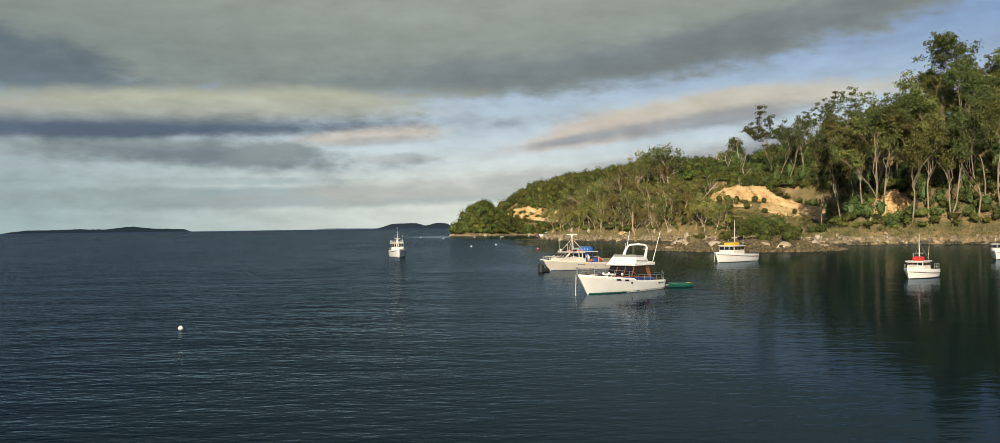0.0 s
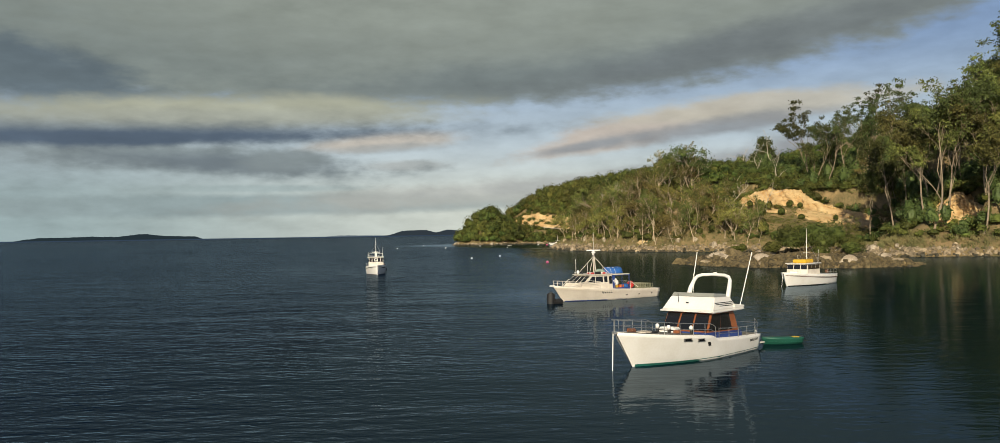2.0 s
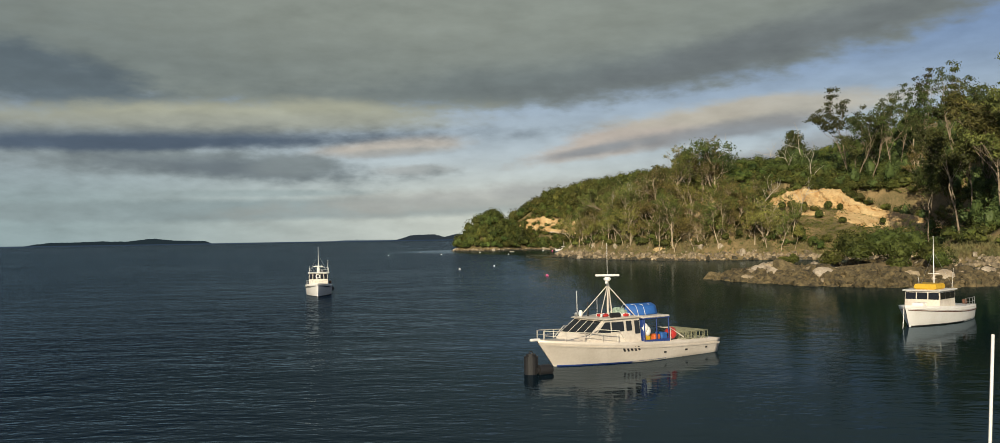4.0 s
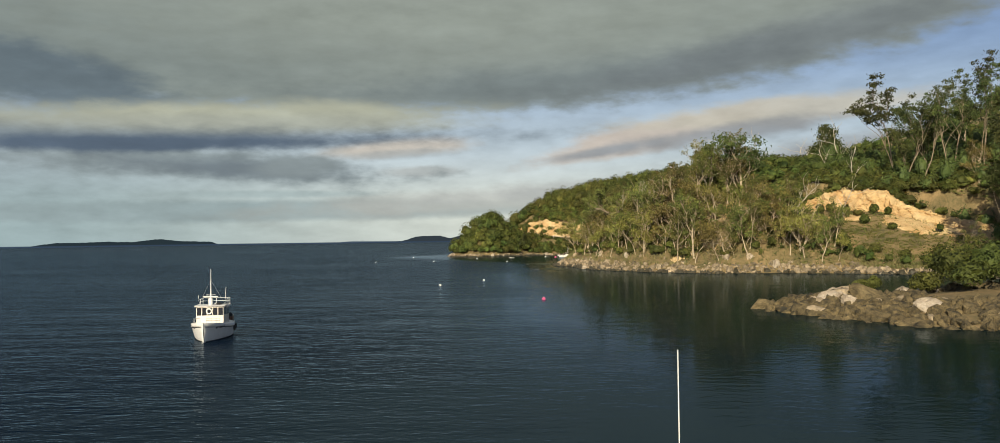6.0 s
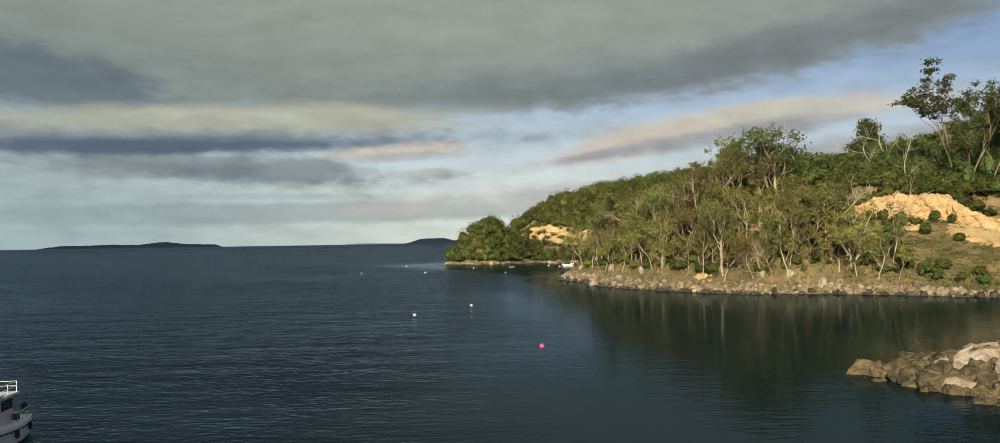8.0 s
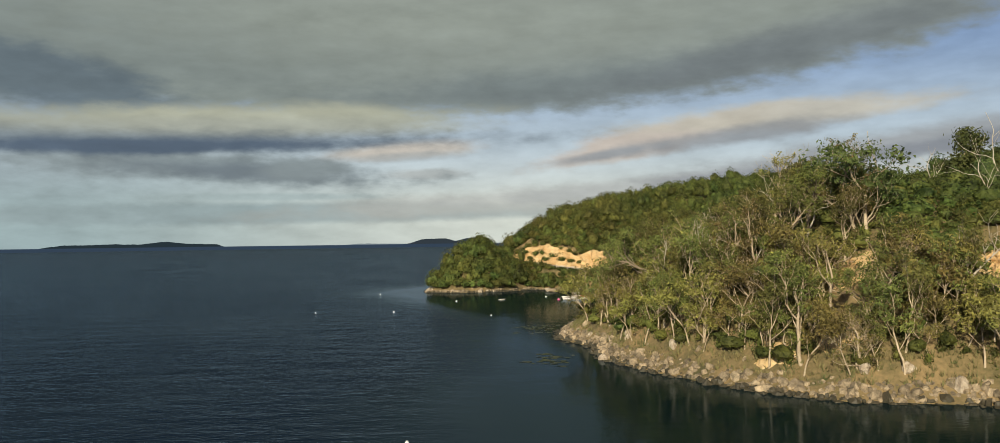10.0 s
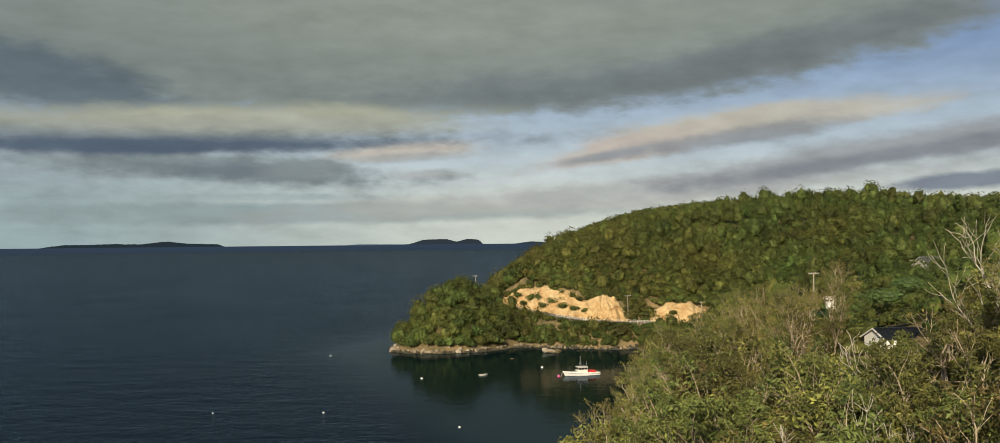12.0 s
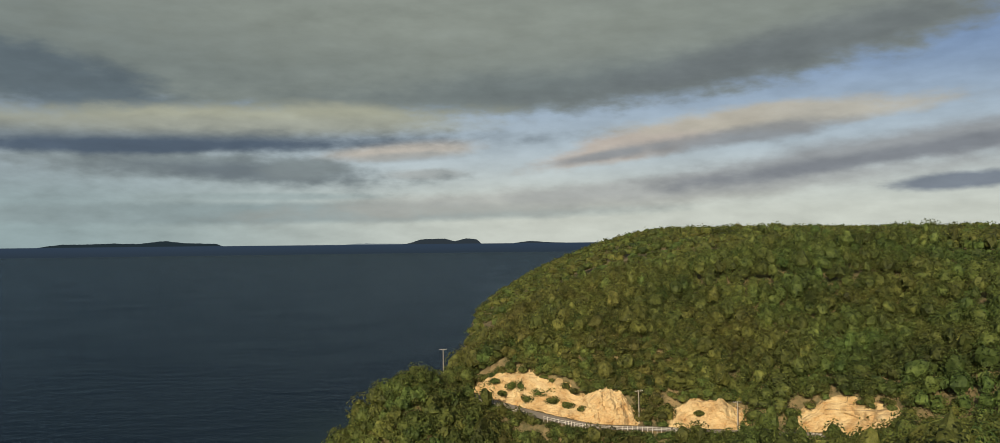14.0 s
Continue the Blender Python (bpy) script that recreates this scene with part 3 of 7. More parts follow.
def height(x, y):
    x, y = np.asarray(x, float), np.asarray(y, float)
    d = np.minimum(segment_distance(x, y, COAST)[0], segment_distance(x, y, ISLET)[0])
    land = inside(x, y, COAST) | inside(x, y, ISLET)
    s = np.where(land, d, -d)
    h = 58 * (1 - np.exp(-np.maximum(s, 0) / 85))
    h = h * (1 - 0.16 * bump_at(x, y, 60, 395, 50, 40) - 0.62 * bump_at(x, y, 92, 490, 60, 40))
    h = h + 3 * bump_at(x, y, 110, 870, 90, 150) - 11 * bump_at(x, y, 220, 640, 110, 180)
    h = np.minimum(h + 4.5 * bump_at(x, y, 22, 630, 34, 75) * np.clip(s / 25, 0, 1), 56)
    # the far ridge, the seaward shoulder and the bluff over the cuttings
    h = h + 6.5 * bump_at(x, y, 95, 1060, 60, 170) - 5 * bump_at(x, y, 265, 940, 90, 160) + 3.5 * bump_at(x, y, 118, 636, 50, 45)
    h = h + 3.6 * bump_at(x, y, 14, 588, 24, 42) * np.clip(s / 20, 0, 1) + 7 * bump_at(x, y, 42, 544, 20, 14)
    h = h - 7 * bump_at(x, y, 100, 562, 34, 26) - 5 * bump_at(x, y, 146, 598, 30, 22)
    h = h - 10.5 * bump_at(x, y, 106, 340, 28, 40) - 3.4 * bump_at(x, y, 46.5, 295, 8, 8)
    # the steep shore bank of the near point
    h = h + np.clip((s - 3) / 5, 0, 1) * 2.2 * (bump_at(x, y, 40, 310, 45, 60) + bump_at(x, y, -10, 516, 22, 14))
    # the wooded knob at the tip, and the saddle behind it
    h = h + 5.0 * bump_at(x, y, -9, 520, 15, 9) * np.clip(s / 14, 0, 1)
    h = h - 4.5 * bump_at(x, y, 93, 438, 10, 17)
    # the rocky spit is low
    h = np.where((y < 200) & (x < 74), np.minimum(h, 0.05 + 0.75 * np.clip(s / 4.5, 0, 1) + 1.3 * bump_at(x, y, 50, 182, 8, 9) + 0.7 * bump_at(x, y, 37.5, 184.5, 3, 2.5)), h)
    # beach strip
    h = np.where((y < 262) & (x > 60) & (s > 0), np.minimum(h, 0.25 + s * 0.48 + np.maximum(s - 9, 0) * 0.25), h)
    h = h + wander(x, y, 9, 3) * 0.35 * np.clip(s / 8, 0, 1) + wander(x, y, 45, 4) * 1.6 * np.clip(s / 40, 0, 1)
    # clearing before the cliffs
    for line in CLIFFS:
        line = np.array(line, float)
        dl, at = segment_distance(x, y, line)
        k = np.clip(at.astype(int), 0, len(line) - 2)
        t = line[k + 1] - line[k]
        front = (t[..., 0] * (y - line[k][..., 1]) - t[..., 1] * (x - line[k][..., 0])) < 0
        on = (at > 0.02) & (at < len(line) - 1.02)
        ends = ~on & (dl < 15) & (line[0, 1] == 300.5)
        foot, top = np.interp(at, np.arange(len(line)), line[:, 2]), np.interp(at, np.arange(len(line)), line[:, 3])
        reach, fall = (36, 0.40) if line[0, 1] == 300.5 else (16, 0.22)
        h = np.where(on & front & (dl < reach), np.minimum(h, np.maximum(foot - fall * dl, 0.25 + 0.25 * np.minimum(d, 6))), h)
        h = np.where(ends, np.minimum(h, foot + 0.8 * dl), h)
        h = np.where(on & ~front & (dl < 22), np.clip(h, foot + np.clip((dl - 5.0) / 3.0, 0, 1) * (top - foot - 0.3) - 0.6 * (dl < 5), np.where(dl < 5.5, foot - 0.6, top + 0.9 * dl)), h)
    dr, at = segment_distance(x, y, ROAD)
    zr = np.interp(at, np.arange(len(ROAD)), ROAD[:, 2])
    w = np.clip((dr - 2.6) / 3.5, 0, 1)
    h = np.where(dr < 6.1, zr * (1 - w) + h * w, h)
    under = -0.25 - 0.22 * d
    return np.where(land, np.maximum(h, 0.12 + 0.05 * np.minimum(s, 3)), np.maximum(under, -9))


def land_sheet():
    xs = np.concatenate([np.arange(-60, 150, 2.0), np.arange(150, 440, 10.0)])
    ys = np.concatenate([np.arange(40, 150, 10.0), np.arange(150, 640, 2.0), np.arange(640, 1000, 6.0), np.arange(1000, 1720, 20.0)])
    x, y = np.meshgrid(xs, ys)
    z = height(x, y)
    v = np.stack([x, y, z], -1).reshape(-1, 3)
    i, j = np.meshgrid(np.arange(len(ys) - 1), np.arange(len(xs) - 1), indexing="ij")
    a = i * len(xs) + j
    f = np.stack([a, a + 1, a + 1 + len(xs), a + len(xs)], -1).reshape(-1, 4)
    f = f[(v[f, 2].max(1) > -3)]
    ob = new("ground", mesh_of("ground", v, f, "earth", True))
    return tagged(ob, "steep coastal hillside of dry earth, grass and leaf litter", "hillside", kind="structure")


land_sheet()


def cliff(name, line, label):
    """A bare face: gullied sheet between the foot line and a ragged crest."""
    line = np.array(line, float)
    g = np.random.default_rng(len(line) + int(line[0, 1]))
    k = len(line) - 1
    nu, nv = 15 * k, 30
    u = np.linspace(0, k, nu)
    px, py, foot, crest = (np.interp(u, np.arange(k + 1), line[:, c]) for c in range(4))
    tx, ty = np.gradient(px), np.gradient(py)
    n = np.hypot(tx, ty)
    bx, by = -ty / n, tx / n                     # towards the hill
    crest = foot + (crest - foot) * (1 + 0.05 * np.sin(u * 3.1 + 1) + 0.04 * np.sin(u * 7.7) + 0.03 * np.sin(u * 17))
    v01 = np.linspace(0, 1, nv)
    U, V = np.meshgrid(u, v01, indexing="ij")
    lean = 4.0 * V ** 1.3 + 0.3
    gully = 0.5 * np.sin(U * 5 + 2 * np.sin(U * 2.3) + V * 4) * np.sin(V * 3.0) + 0.3 * np.sin(U * 13 + 3 * np.sin(V * 5 + U)) * V * (1 - V) * 3 + 0.12 * np.sin(V * 14 + 2 * np.sin(U * 3))
    rough = 0.7 * wander(U * 9, V * 9, 4.0, 8) + 0.3 * wander(U * 9, V * 9, 1.2, 18) + 0.11 * g.normal(0, 1, U.shape)
    off = lean + gully + rough
    X, Y = px[:, None] + bx[:, None] * off, py[:, None] + by[:, None] * off
    Z = foot[:, None] - 0.8 + (crest - foot + 0.8)[:, None] * V + 0.10 * g.normal(0, 1, U.shape)
    for out in (5.4, 6.6, 8.6):
        wob = out + 0.4 * np.sin(u * 11 + out)
        xx, yy = px + bx * wob, py + by * wob
        zz = np.minimum(height(xx, yy) - (0.25 if out > 6 else 0.0), crest + 0.3 + (out - 5) * 0.3)
        X, Y, Z = np.concatenate([X, xx[:, None]], 1), np.concatenate([Y, yy[:, None]], 1), np.concatenate([Z, np.maximum(zz, crest - 2.5)[:, None] if out < 6 else zz[:, None]], 1)
    nv += 3
    vv = np.stack([X, Y, Z], -1).reshape(-1, 3)
    i, j = np.meshgrid(np.arange(nu - 1), np.arange(nv - 1), indexing="ij")
    a = i * nv + j
    f = np.stack([a, a + nv, a + nv + 1, a + 1], -1).reshape(-1, 4)
    return tagged(new(name, mesh_of(name, vv, f, "clay", False)), label, "cliff", kind="structure")


def bare_patch(x0, y0, long_, wide, turn, label):
    """A ragged fan of washed-down clay lying on the slope."""
    c, s = math.cos(radians(turn)), math.sin(radians(turn))
    u, w = np.meshgrid(np.linspace(-1.2, 1.2, 40), np.linspace(-1.2, 1.2, 26), indexing="ij")
    x, y = x0 + long_ * u * c - wide * w * s, y0 + long_ * u * s + wide * w * c
    edge = np.hypot(u, w) + 0.22 * wander(x, y, 1.6, 23) + 0.12 * wander(x, y, 0.6, 24)
    z = height(x, y) + np.clip((1 - edge) * 1.2, -0.5, 0.30) + 0.08 * wander(x, y, 0.5, 25) + 0.05
    v = np.stack([x, y, z], -1).reshape(-1, 3)
    i, j = np.meshgrid(np.arange(39), np.arange(25), indexing="ij")
    a = i * 26 + j
    f = np.stack([a, a + 26, a + 27, a + 1], -1).reshape(-1, 4)
    f = f[edge.reshape(-1)[f].min(1) < 1.05]
    tagged(new("clay_bank", mesh_of("clay_bank", v, f, "clay", True)), label, "bank", kind="structure")


for spot in ((84.5, 286.5, 5.5, 3.0, -38), (94, 280.0, 8.5, 2.6, -40), (104, 272.5, 6.0, 2.0, -38), (74, 291.5, 4.0, 1.5, -20), (42.5, 300.5, 3.2, 2.4, 20), (51.5, 300.0, 3.2, 2.2, 0), (58.5, 300.5, 2.6, 2.0, -10), (36.0, 512.5, 3.4, 2.6, 80), (46.0, 288.5, 4.0, 1.8, -15), (38.5, 291.0, 3.0, 1.5, -35)):
    bare_patch(*spot, "bare washed clay showing through the bank")
cliff("cliff_quarry", CLIFFS[0], "bare yellow clay face cut into the wooded hillside")
for row in CLIFFS[1:4]:
    cliff("cliff_road_cut", row, "bare orange clay cutting above the coast road")
cliff("cliff_bank", CLIFFS[4], "bare clay bank behind the tall gum trees")

# ---- woods ----


def free_spots(n, x0, x1, y0, y1, shore, gap, rng, keep=None, road=4.2, cut=5.2):
    """Random places on land, off the shore, the road and the cliffs, at least gap apart."""
    x, y = rng.uniform(x0, x1, n), rng.uniform(y0, y1, n)
    d, _ = segment_distance(x, y, COAST)
    ok = inside(x, y, COAST) & (d > shore)
    ok &= ~((y < 205) & (x < 78))
    dr, _ = segment_distance(x, y, ROAD)
    ok &= dr > road
    for line in CLIFFS:
        dl, at = segment_distance(x, y, np.array(line))
        ok &= (dl > cut) | (at < 0.1) | (at > len(line) - 1.1)
    for cx, cy, r in CLEAR + (VIEW if gap > 3 else []):
        ok &= np.hypot(x - cx, y - cy) > r
    if keep is not None:
        ok &= keep(x, y)
    x, y = x[ok], y[ok]
    cells, got = {}, []
    for k in range(len(x)):
        c = (int(x[k] // gap), int(y[k] // gap))
        if any((x[k] - x[q]) ** 2 + (y[k] - y[q]) ** 2 < gap * gap for i in (-1, 0, 1) for j in (-1, 0, 1) for q in cells.get((c[0] + i, c[1] + j), ())):
            continue
        cells.setdefault(c, []).append(k)
        got.append(k)
    x, y = x[got], y[got]
    return x, y, height(x, y)


VIEW = [(77, 403, 6.0), (81, 413, 7.0), (86, 423, 7.0), (90, 432, 7.0), (95, 442, 7.0), (99, 450, 7.0), (104, 458, 8.0), (62, 274, 6.0), (69, 276, 6.0), (80, 271, 7.0), (66, 282, 6.0), (90, 266, 6.0), (56, 278, 4.0), (44, 341, 10.0), (40, 333, 7.0), (52, 381, 8.0), (48, 371, 6.0), (97, 453, 7.0), (92, 441, 6.0), (72, 489, 6.0), (69, 480, 5.0), (66, 470, 4.0), (60, 386, 6.0), (66, 387, 6.0)]
CLEAR = [(45.5, 290, 3.6), (43.5, 286, 3.0), (49, 297, 3.0), (36, 513, 3.0), (42.5, 300.5, 2.6), (51.5, 300, 2.6), (58.5, 300.5, 2.2), (94, 280, 6.0), (85, 286.5, 4.5), (104, 272.5, 4.0), (46.5, 292.5, 3.4), (50.5, 296, 3.0), (43.5, 289, 1.8), (49.4, 350, 3.8), (46.5, 344.5, 3.6), (43, 337, 3.0), (55.6, 390, 3.0), (62, 393, 4.0), (67, 393, 4.0), (71, 394, 4.0), (104.5, 465, 8.0), (98, 459, 4.0), (78, 281, 10.0), (66, 286, 7.0), (88, 272, 7.0), (53, 299, 4.0), (47, 293, 3.0), (72, 487, 3.5), (79, 488, 3.0), (79, 455, 3.0), (82, 445, 3.0), (85, 435, 3.0)]


def ball(detail):
    """Corners and faces of a unit ball without its underside."""
    bm = bmesh.new()
    bmesh.ops.create_icosphere(bm, subdivisions=detail, radius=1.0)
    bmesh.ops.delete(bm, geom=[v for v in bm.verts if v.co.z < -0.55], context="VERTS")
    bm.verts.index_update()
    v, f = np.array([v.co[:] for v in bm.verts]), np.array([[q.index for q in k.verts] for k in bm.faces])
    bm.free()
    return v, f


BALLS = {k: ball(k) for k in (1, 2, 3)}


def crowns(name, x, y, z, r, tall, leaves, leaf, mat, label, category, rng, low=-0.35, tints=None, detail=2, lobes=15):
    """Many rounded, lobed leafy crowns as one mesh: a knobbly mass with sprays of leaves over it."""
    m = len(x)
    lob = rng.normal(0, 1, (m, lobes, 3))
    lob[..., 2] = np.abs(lob[..., 2]) * 0.9 + 0.05
    lob /= np.linalg.norm(lob, axis=2)[..., None]
    reach = rng.uniform(0.55, 1.3, (m, lobes))
    sq = np.stack([r, r, tall * 0.5], -1)
    c = np.stack([x, y, z + tall * 0.5], -1)

    def swell(d):
        t = 0.62 if lobes < 8 else 0.74
        rise = np.sqrt(np.clip((np.einsum("mki,mli->mkl", d, lob) - t) / (1 - t), 0, 1))
        return 0.54 + 0.5 * (rise * reach[:, None]).max(2)

    d = rng.normal(0, 1, (m, leaves, 3))
    d[..., 2] = np.where(d[..., 2] < low - 0.25, -d[..., 2], d[..., 2])
    d /= np.linalg.norm(d, axis=2)[..., None]
    p = c[:, None] + d * (swell(d) + rng.normal(0, 0.05, (m, leaves)))[..., None] * sq[:, None]
    keep = p[..., 2] > z[:, None] + 0.05 * tall[:, None]
    tree = np.broadcast_to(np.arange(m)[:, None], keep.shape)[keep]
    v1, f1 = cards(p[keep], d[keep] * np.array([1, 1, 0.9]) + np.array([0, 0, 0.25]), leaf * (0.7 + 0.3 * r[tree] / r.mean()), rng, loose=0.48)
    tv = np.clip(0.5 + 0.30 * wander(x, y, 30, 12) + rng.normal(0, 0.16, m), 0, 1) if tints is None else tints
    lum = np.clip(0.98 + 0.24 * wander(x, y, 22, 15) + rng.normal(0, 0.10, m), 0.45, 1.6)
    bv, bf = BALLS[detail]
    bd = np.broadcast_to(bv, (m, *bv.shape))
    v2 = (c[:, None] + bd * (swell(bd) * rng.normal(0.72, 0.09, (m, len(bv))))[..., None] * sq[:, None]).reshape(-1, 3)
    f2 = (bf[None] + (np.arange(m) * len(bv))[:, None, None]).reshape(-1, 3)
    tri = np.concatenate([f1[:, [0, 1, 2]], f1[:, [0, 2, 3]], f2 + len(v1)])
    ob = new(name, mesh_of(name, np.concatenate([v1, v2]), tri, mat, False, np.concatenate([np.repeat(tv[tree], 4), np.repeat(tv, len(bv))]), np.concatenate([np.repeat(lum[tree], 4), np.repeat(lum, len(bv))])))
    return tagged(ob, label, category, kind="stuff")


def bush_tint(x, y, rng):
    """Brown manuka on the seaward shoulder, greener bush inland, in drifts."""
    return np.clip(0.22 + 0.42 * np.clip((x - 30) / 45, 0, 1) + 0.30 * wander(x, y, 26, 12) + rng.normal(0, 0.12, len(x)), 0, 1)


def crest_line(rng, n, near, far):
    """Places just behind the crests of the bare faces."""
    out = []
    for line in CLIFFS:
        q = np.array(line, float)
        u = rng.uniform(0, len(q) - 1, n * (len(q) - 1))
        k = np.minimum(u.astype(int), len(q) - 2)
        t = q[k + 1, :2] - q[k, :2]
        t /= np.linalg.norm(t, axis=1)[:, None]
        p = q[k, :2] + (q[k + 1, :2] - q[k, :2]) * (u - k)[:, None] + np.stack([-t[:, 1], t[:, 0]], -1) * rng.uniform(near, far, (len(u), 1))
        out.append(np.column_stack([p, np.maximum(height(p[:, 0], p[:, 1]), np.interp(u, np.arange(len(q)), q[:, 3]) - 0.5)]))
    p = np.concatenate(out)
    return p[:, 0], p[:, 1], p[:, 2]


def forest():
    g = np.random.default_rng(21)
    x, y, z = free_spots(60000, -40, 240, 428, 690, 1.6, 2.75, g)
    r = 1.35 + 2.3 * g.beta(1.2, 2.6, len(x)) + 0.3 * wander(x, y, 18, 9)
    tall = r * g.uniform(1.3, 2.7, len(x)) + 0.9 + 0.9 * wander(x, y, 14, 19) + 2.2 * (g.random(len(x)) < 0.1)
    near = (y < 640) & (x < 150)
    crowns("bush_canopy", x[near], y[near], z[near] - 0.6, r[near], tall[near], 165, 0.33, "bush_leaf", "dense olive-green native bush canopy covering the hill", "forest", g, tints=bush_tint(x, y, g)[near])
    crowns("bush_canopy", x[~near], y[~near], z[~near] - 0.6, r[~near], tall[~near], 34, 0.46, "bush_leaf", "dense dark bush canopy on the back of the hill", "forest", g, tints=bush_tint(x, y, g)[~near])
    x, y, z = free_spots(14000, -36, 60, 498, 562, 0.6, 1.8, g, road=3.3, cut=3.4)
    r = g.uniform(1.1, 2.0, len(x)) * np.where(x < 6, 1.45, 1.0)
    dr, at = segment_distance(x, y, ROAD)
    over = np.interp(at, np.arange(len(ROAD)), ROAD[:, 2]) + 0.5 - z
    tall = r * g.uniform(1.7, 2.6, len(x))
    tall = np.where((dr < 9) & (x > -2), np.clip(over, 1.7, tall), tall)
    crowns("shore_bush", x, y, z - 0.3, r, tall, 150, 0.26, "bush_leaf", "dense green bush between the road and the shore", "bush", g, tints=np.clip(g.normal(0.6, 0.2, len(x)), 0, 1), detail=3)
    x, y, z = free_spots(9000, 38, 125, 518, 585, 3.0, 2.7, g, cut=5.0)
    r = g.uniform(1.5, 2.6, len(x))
    crowns("cutting_bush", x, y, z - 0.4, r, r * g.uniform(1.5, 2.1, len(x)), 100, 0.28, "bush_leaf", "dense bush on the steep slope above the cuttings", "bush", g, tints=bush_tint(x, y, g))
    x, y, z = free_spots(5000, 6, 62, 504, 524, 0.7, 1.25, g, road=2.75, cut=2.6)
    r = g.uniform(0.8, 1.4, len(x))
    dr, at = segment_distance(x, y, ROAD)
    over = np.interp(at, np.arange(len(ROAD)), ROAD[:, 2]) + 0.4 - z
    crowns("road_bank_bush", x, y, z - 0.3, r, np.clip(over, 0.9, r * 2.4), 70, 0.24, "bush_leaf", "green bush clinging to the bank below the coast road", "bush", g, tints=np.clip(g.normal(0.62, 0.2, len(x)), 0, 1))
    x, y, z = crest_line(g, 30, 4.5, 10.0)
    r = g.uniform(0.9, 1.9, len(x))
    crowns("crest_bush", x, y, z - 0.4, r, r * g.uniform(1.3, 2.2, len(x)), 70, 0.24, "bush_leaf", "dense bush hanging over the crests of the clay cuttings", "bush", g, tints=np.clip(g.normal(0.45, 0.2, len(x)), 0, 1))
    x, y, z = free_spots(9000, -40, 330, 690, 1250, 2.0, 5.6, g)
    r, tall = g.uniform(2.6, 4.4, len(x)), g.uniform(4.5, 7.5, len(x))
    crowns("far_bush_canopy", x, y, z - 0.6, r, tall, 18, 0.8, "bush_leaf", "distant olive-green bush canopy on the ridge", "forest", g)
    x, y, z = free_spots(9000, 56, 130, 296, 356, 6.0, 2.5, g, cut=4.6)
    r = g.uniform(1.3, 2.4, len(x))
    crowns("slope_bush", x, y, z - 0.4, r, r * g.uniform(1.4, 2.2, len(x)), 84, 0.28, "bush_leaf", "dense green bush on the slope above the quarry", "bush", g, tints=np.clip(0.62 + 0.2 * wander(x, y, 16, 12) + g.normal(0, 0.16, len(x)), 0, 1))
    x, y, z = free_spots(3000, 84, 400, 120, 428, 14.0, 6.0, g, lambda x, y: x > 150)
    r, tall = g.uniform(2.6, 4.5, len(x)), g.uniform(6, 11, len(x))
    crowns("back_bush_canopy", x, y, z - 0.6, r, tall, 40, 0.8, "bush_leaf", "dark bush canopy behind the tall gum trees", "forest", g)
    x, y, z = free_spots(6000, 80, 152, 196, 345, 9.0, 3.4, g, lambda x, y: (x > 84) | (y < 255) | (y > 300), cut=4.8)
    r, tall = g.uniform(1.1, 2.1, len(x)), g.uniform(3.0, 7.5, len(x))
    crowns("dark_thicket", x, y, z - 0.6, r, tall, 130, 0.30, "dark_leaf", "dark green thicket of saplings under the tall gum trees", "thicket", g)


def under_bush():
    g = np.random.default_rng(33)
    x, y, z = free_spots(22000, 12, 120, 195, 430, 3.8, 2.3, g, lambda x, y: (x < 70) | (y > 262) | (segment_distance(x, y, COAST)[0] > 6.5), cut=4.0)
    r, tall = g.uniform(0.9, 2.3, len(x)), g.uniform(1.4, 3.8, len(x))
    lx, ly, lz = free_spots(5000, 56, 120, 396, 470, 3.0, 1.9, g)
    lr = g.uniform(0.8, 1.4, len(lx))
    crowns("low_scrub", lx, ly, lz - 0.2, lr, lr * g.uniform(0.7, 1.1, len(lx)), 70, 0.2, "bush_leaf", "low green scrub and lawn edge below the house", "scrub", g, tints=np.clip(g.normal(0.75, 0.15, len(lx)), 0, 1))
    bx, by, bz = free_spots(8000, 14, 72, 272, 345, 4.2, 1.6, g, lambda x, y: segment_distance(x, y, COAST)[0] < 26)
    br, bt = g.uniform(0.5, 1.0, len(bx)), g.uniform(1.2, 3.6, len(bx))
    crowns("bank_scrub", bx, by, bz - 0.2, br, bt, 44, 0.2, "bush_leaf", "tangled upright scrub and saplings on the shore bank", "scrub", g, tints=np.clip(0.42 + 0.3 * wander(bx, by, 9, 5) + g.normal(0, 0.15, len(bx)), 0, 1), detail=1, lobes=5)
    crowns("undergrowth", x, y, z - 0.3, r, tall, 64, 0.22, "bush_leaf", "tangled green shrubs and ferns under the gum trees", "undergrowth", g, tints=np.clip(0.5 + 0.3 * wander(x, y, 14, 5) + 0.25 * np.clip((x - 45) / 20, -0.5, 1) * (y > 330) + g.normal(0, 0.15, len(x)), 0, 1), lobes=6)


forest()
under_bush()


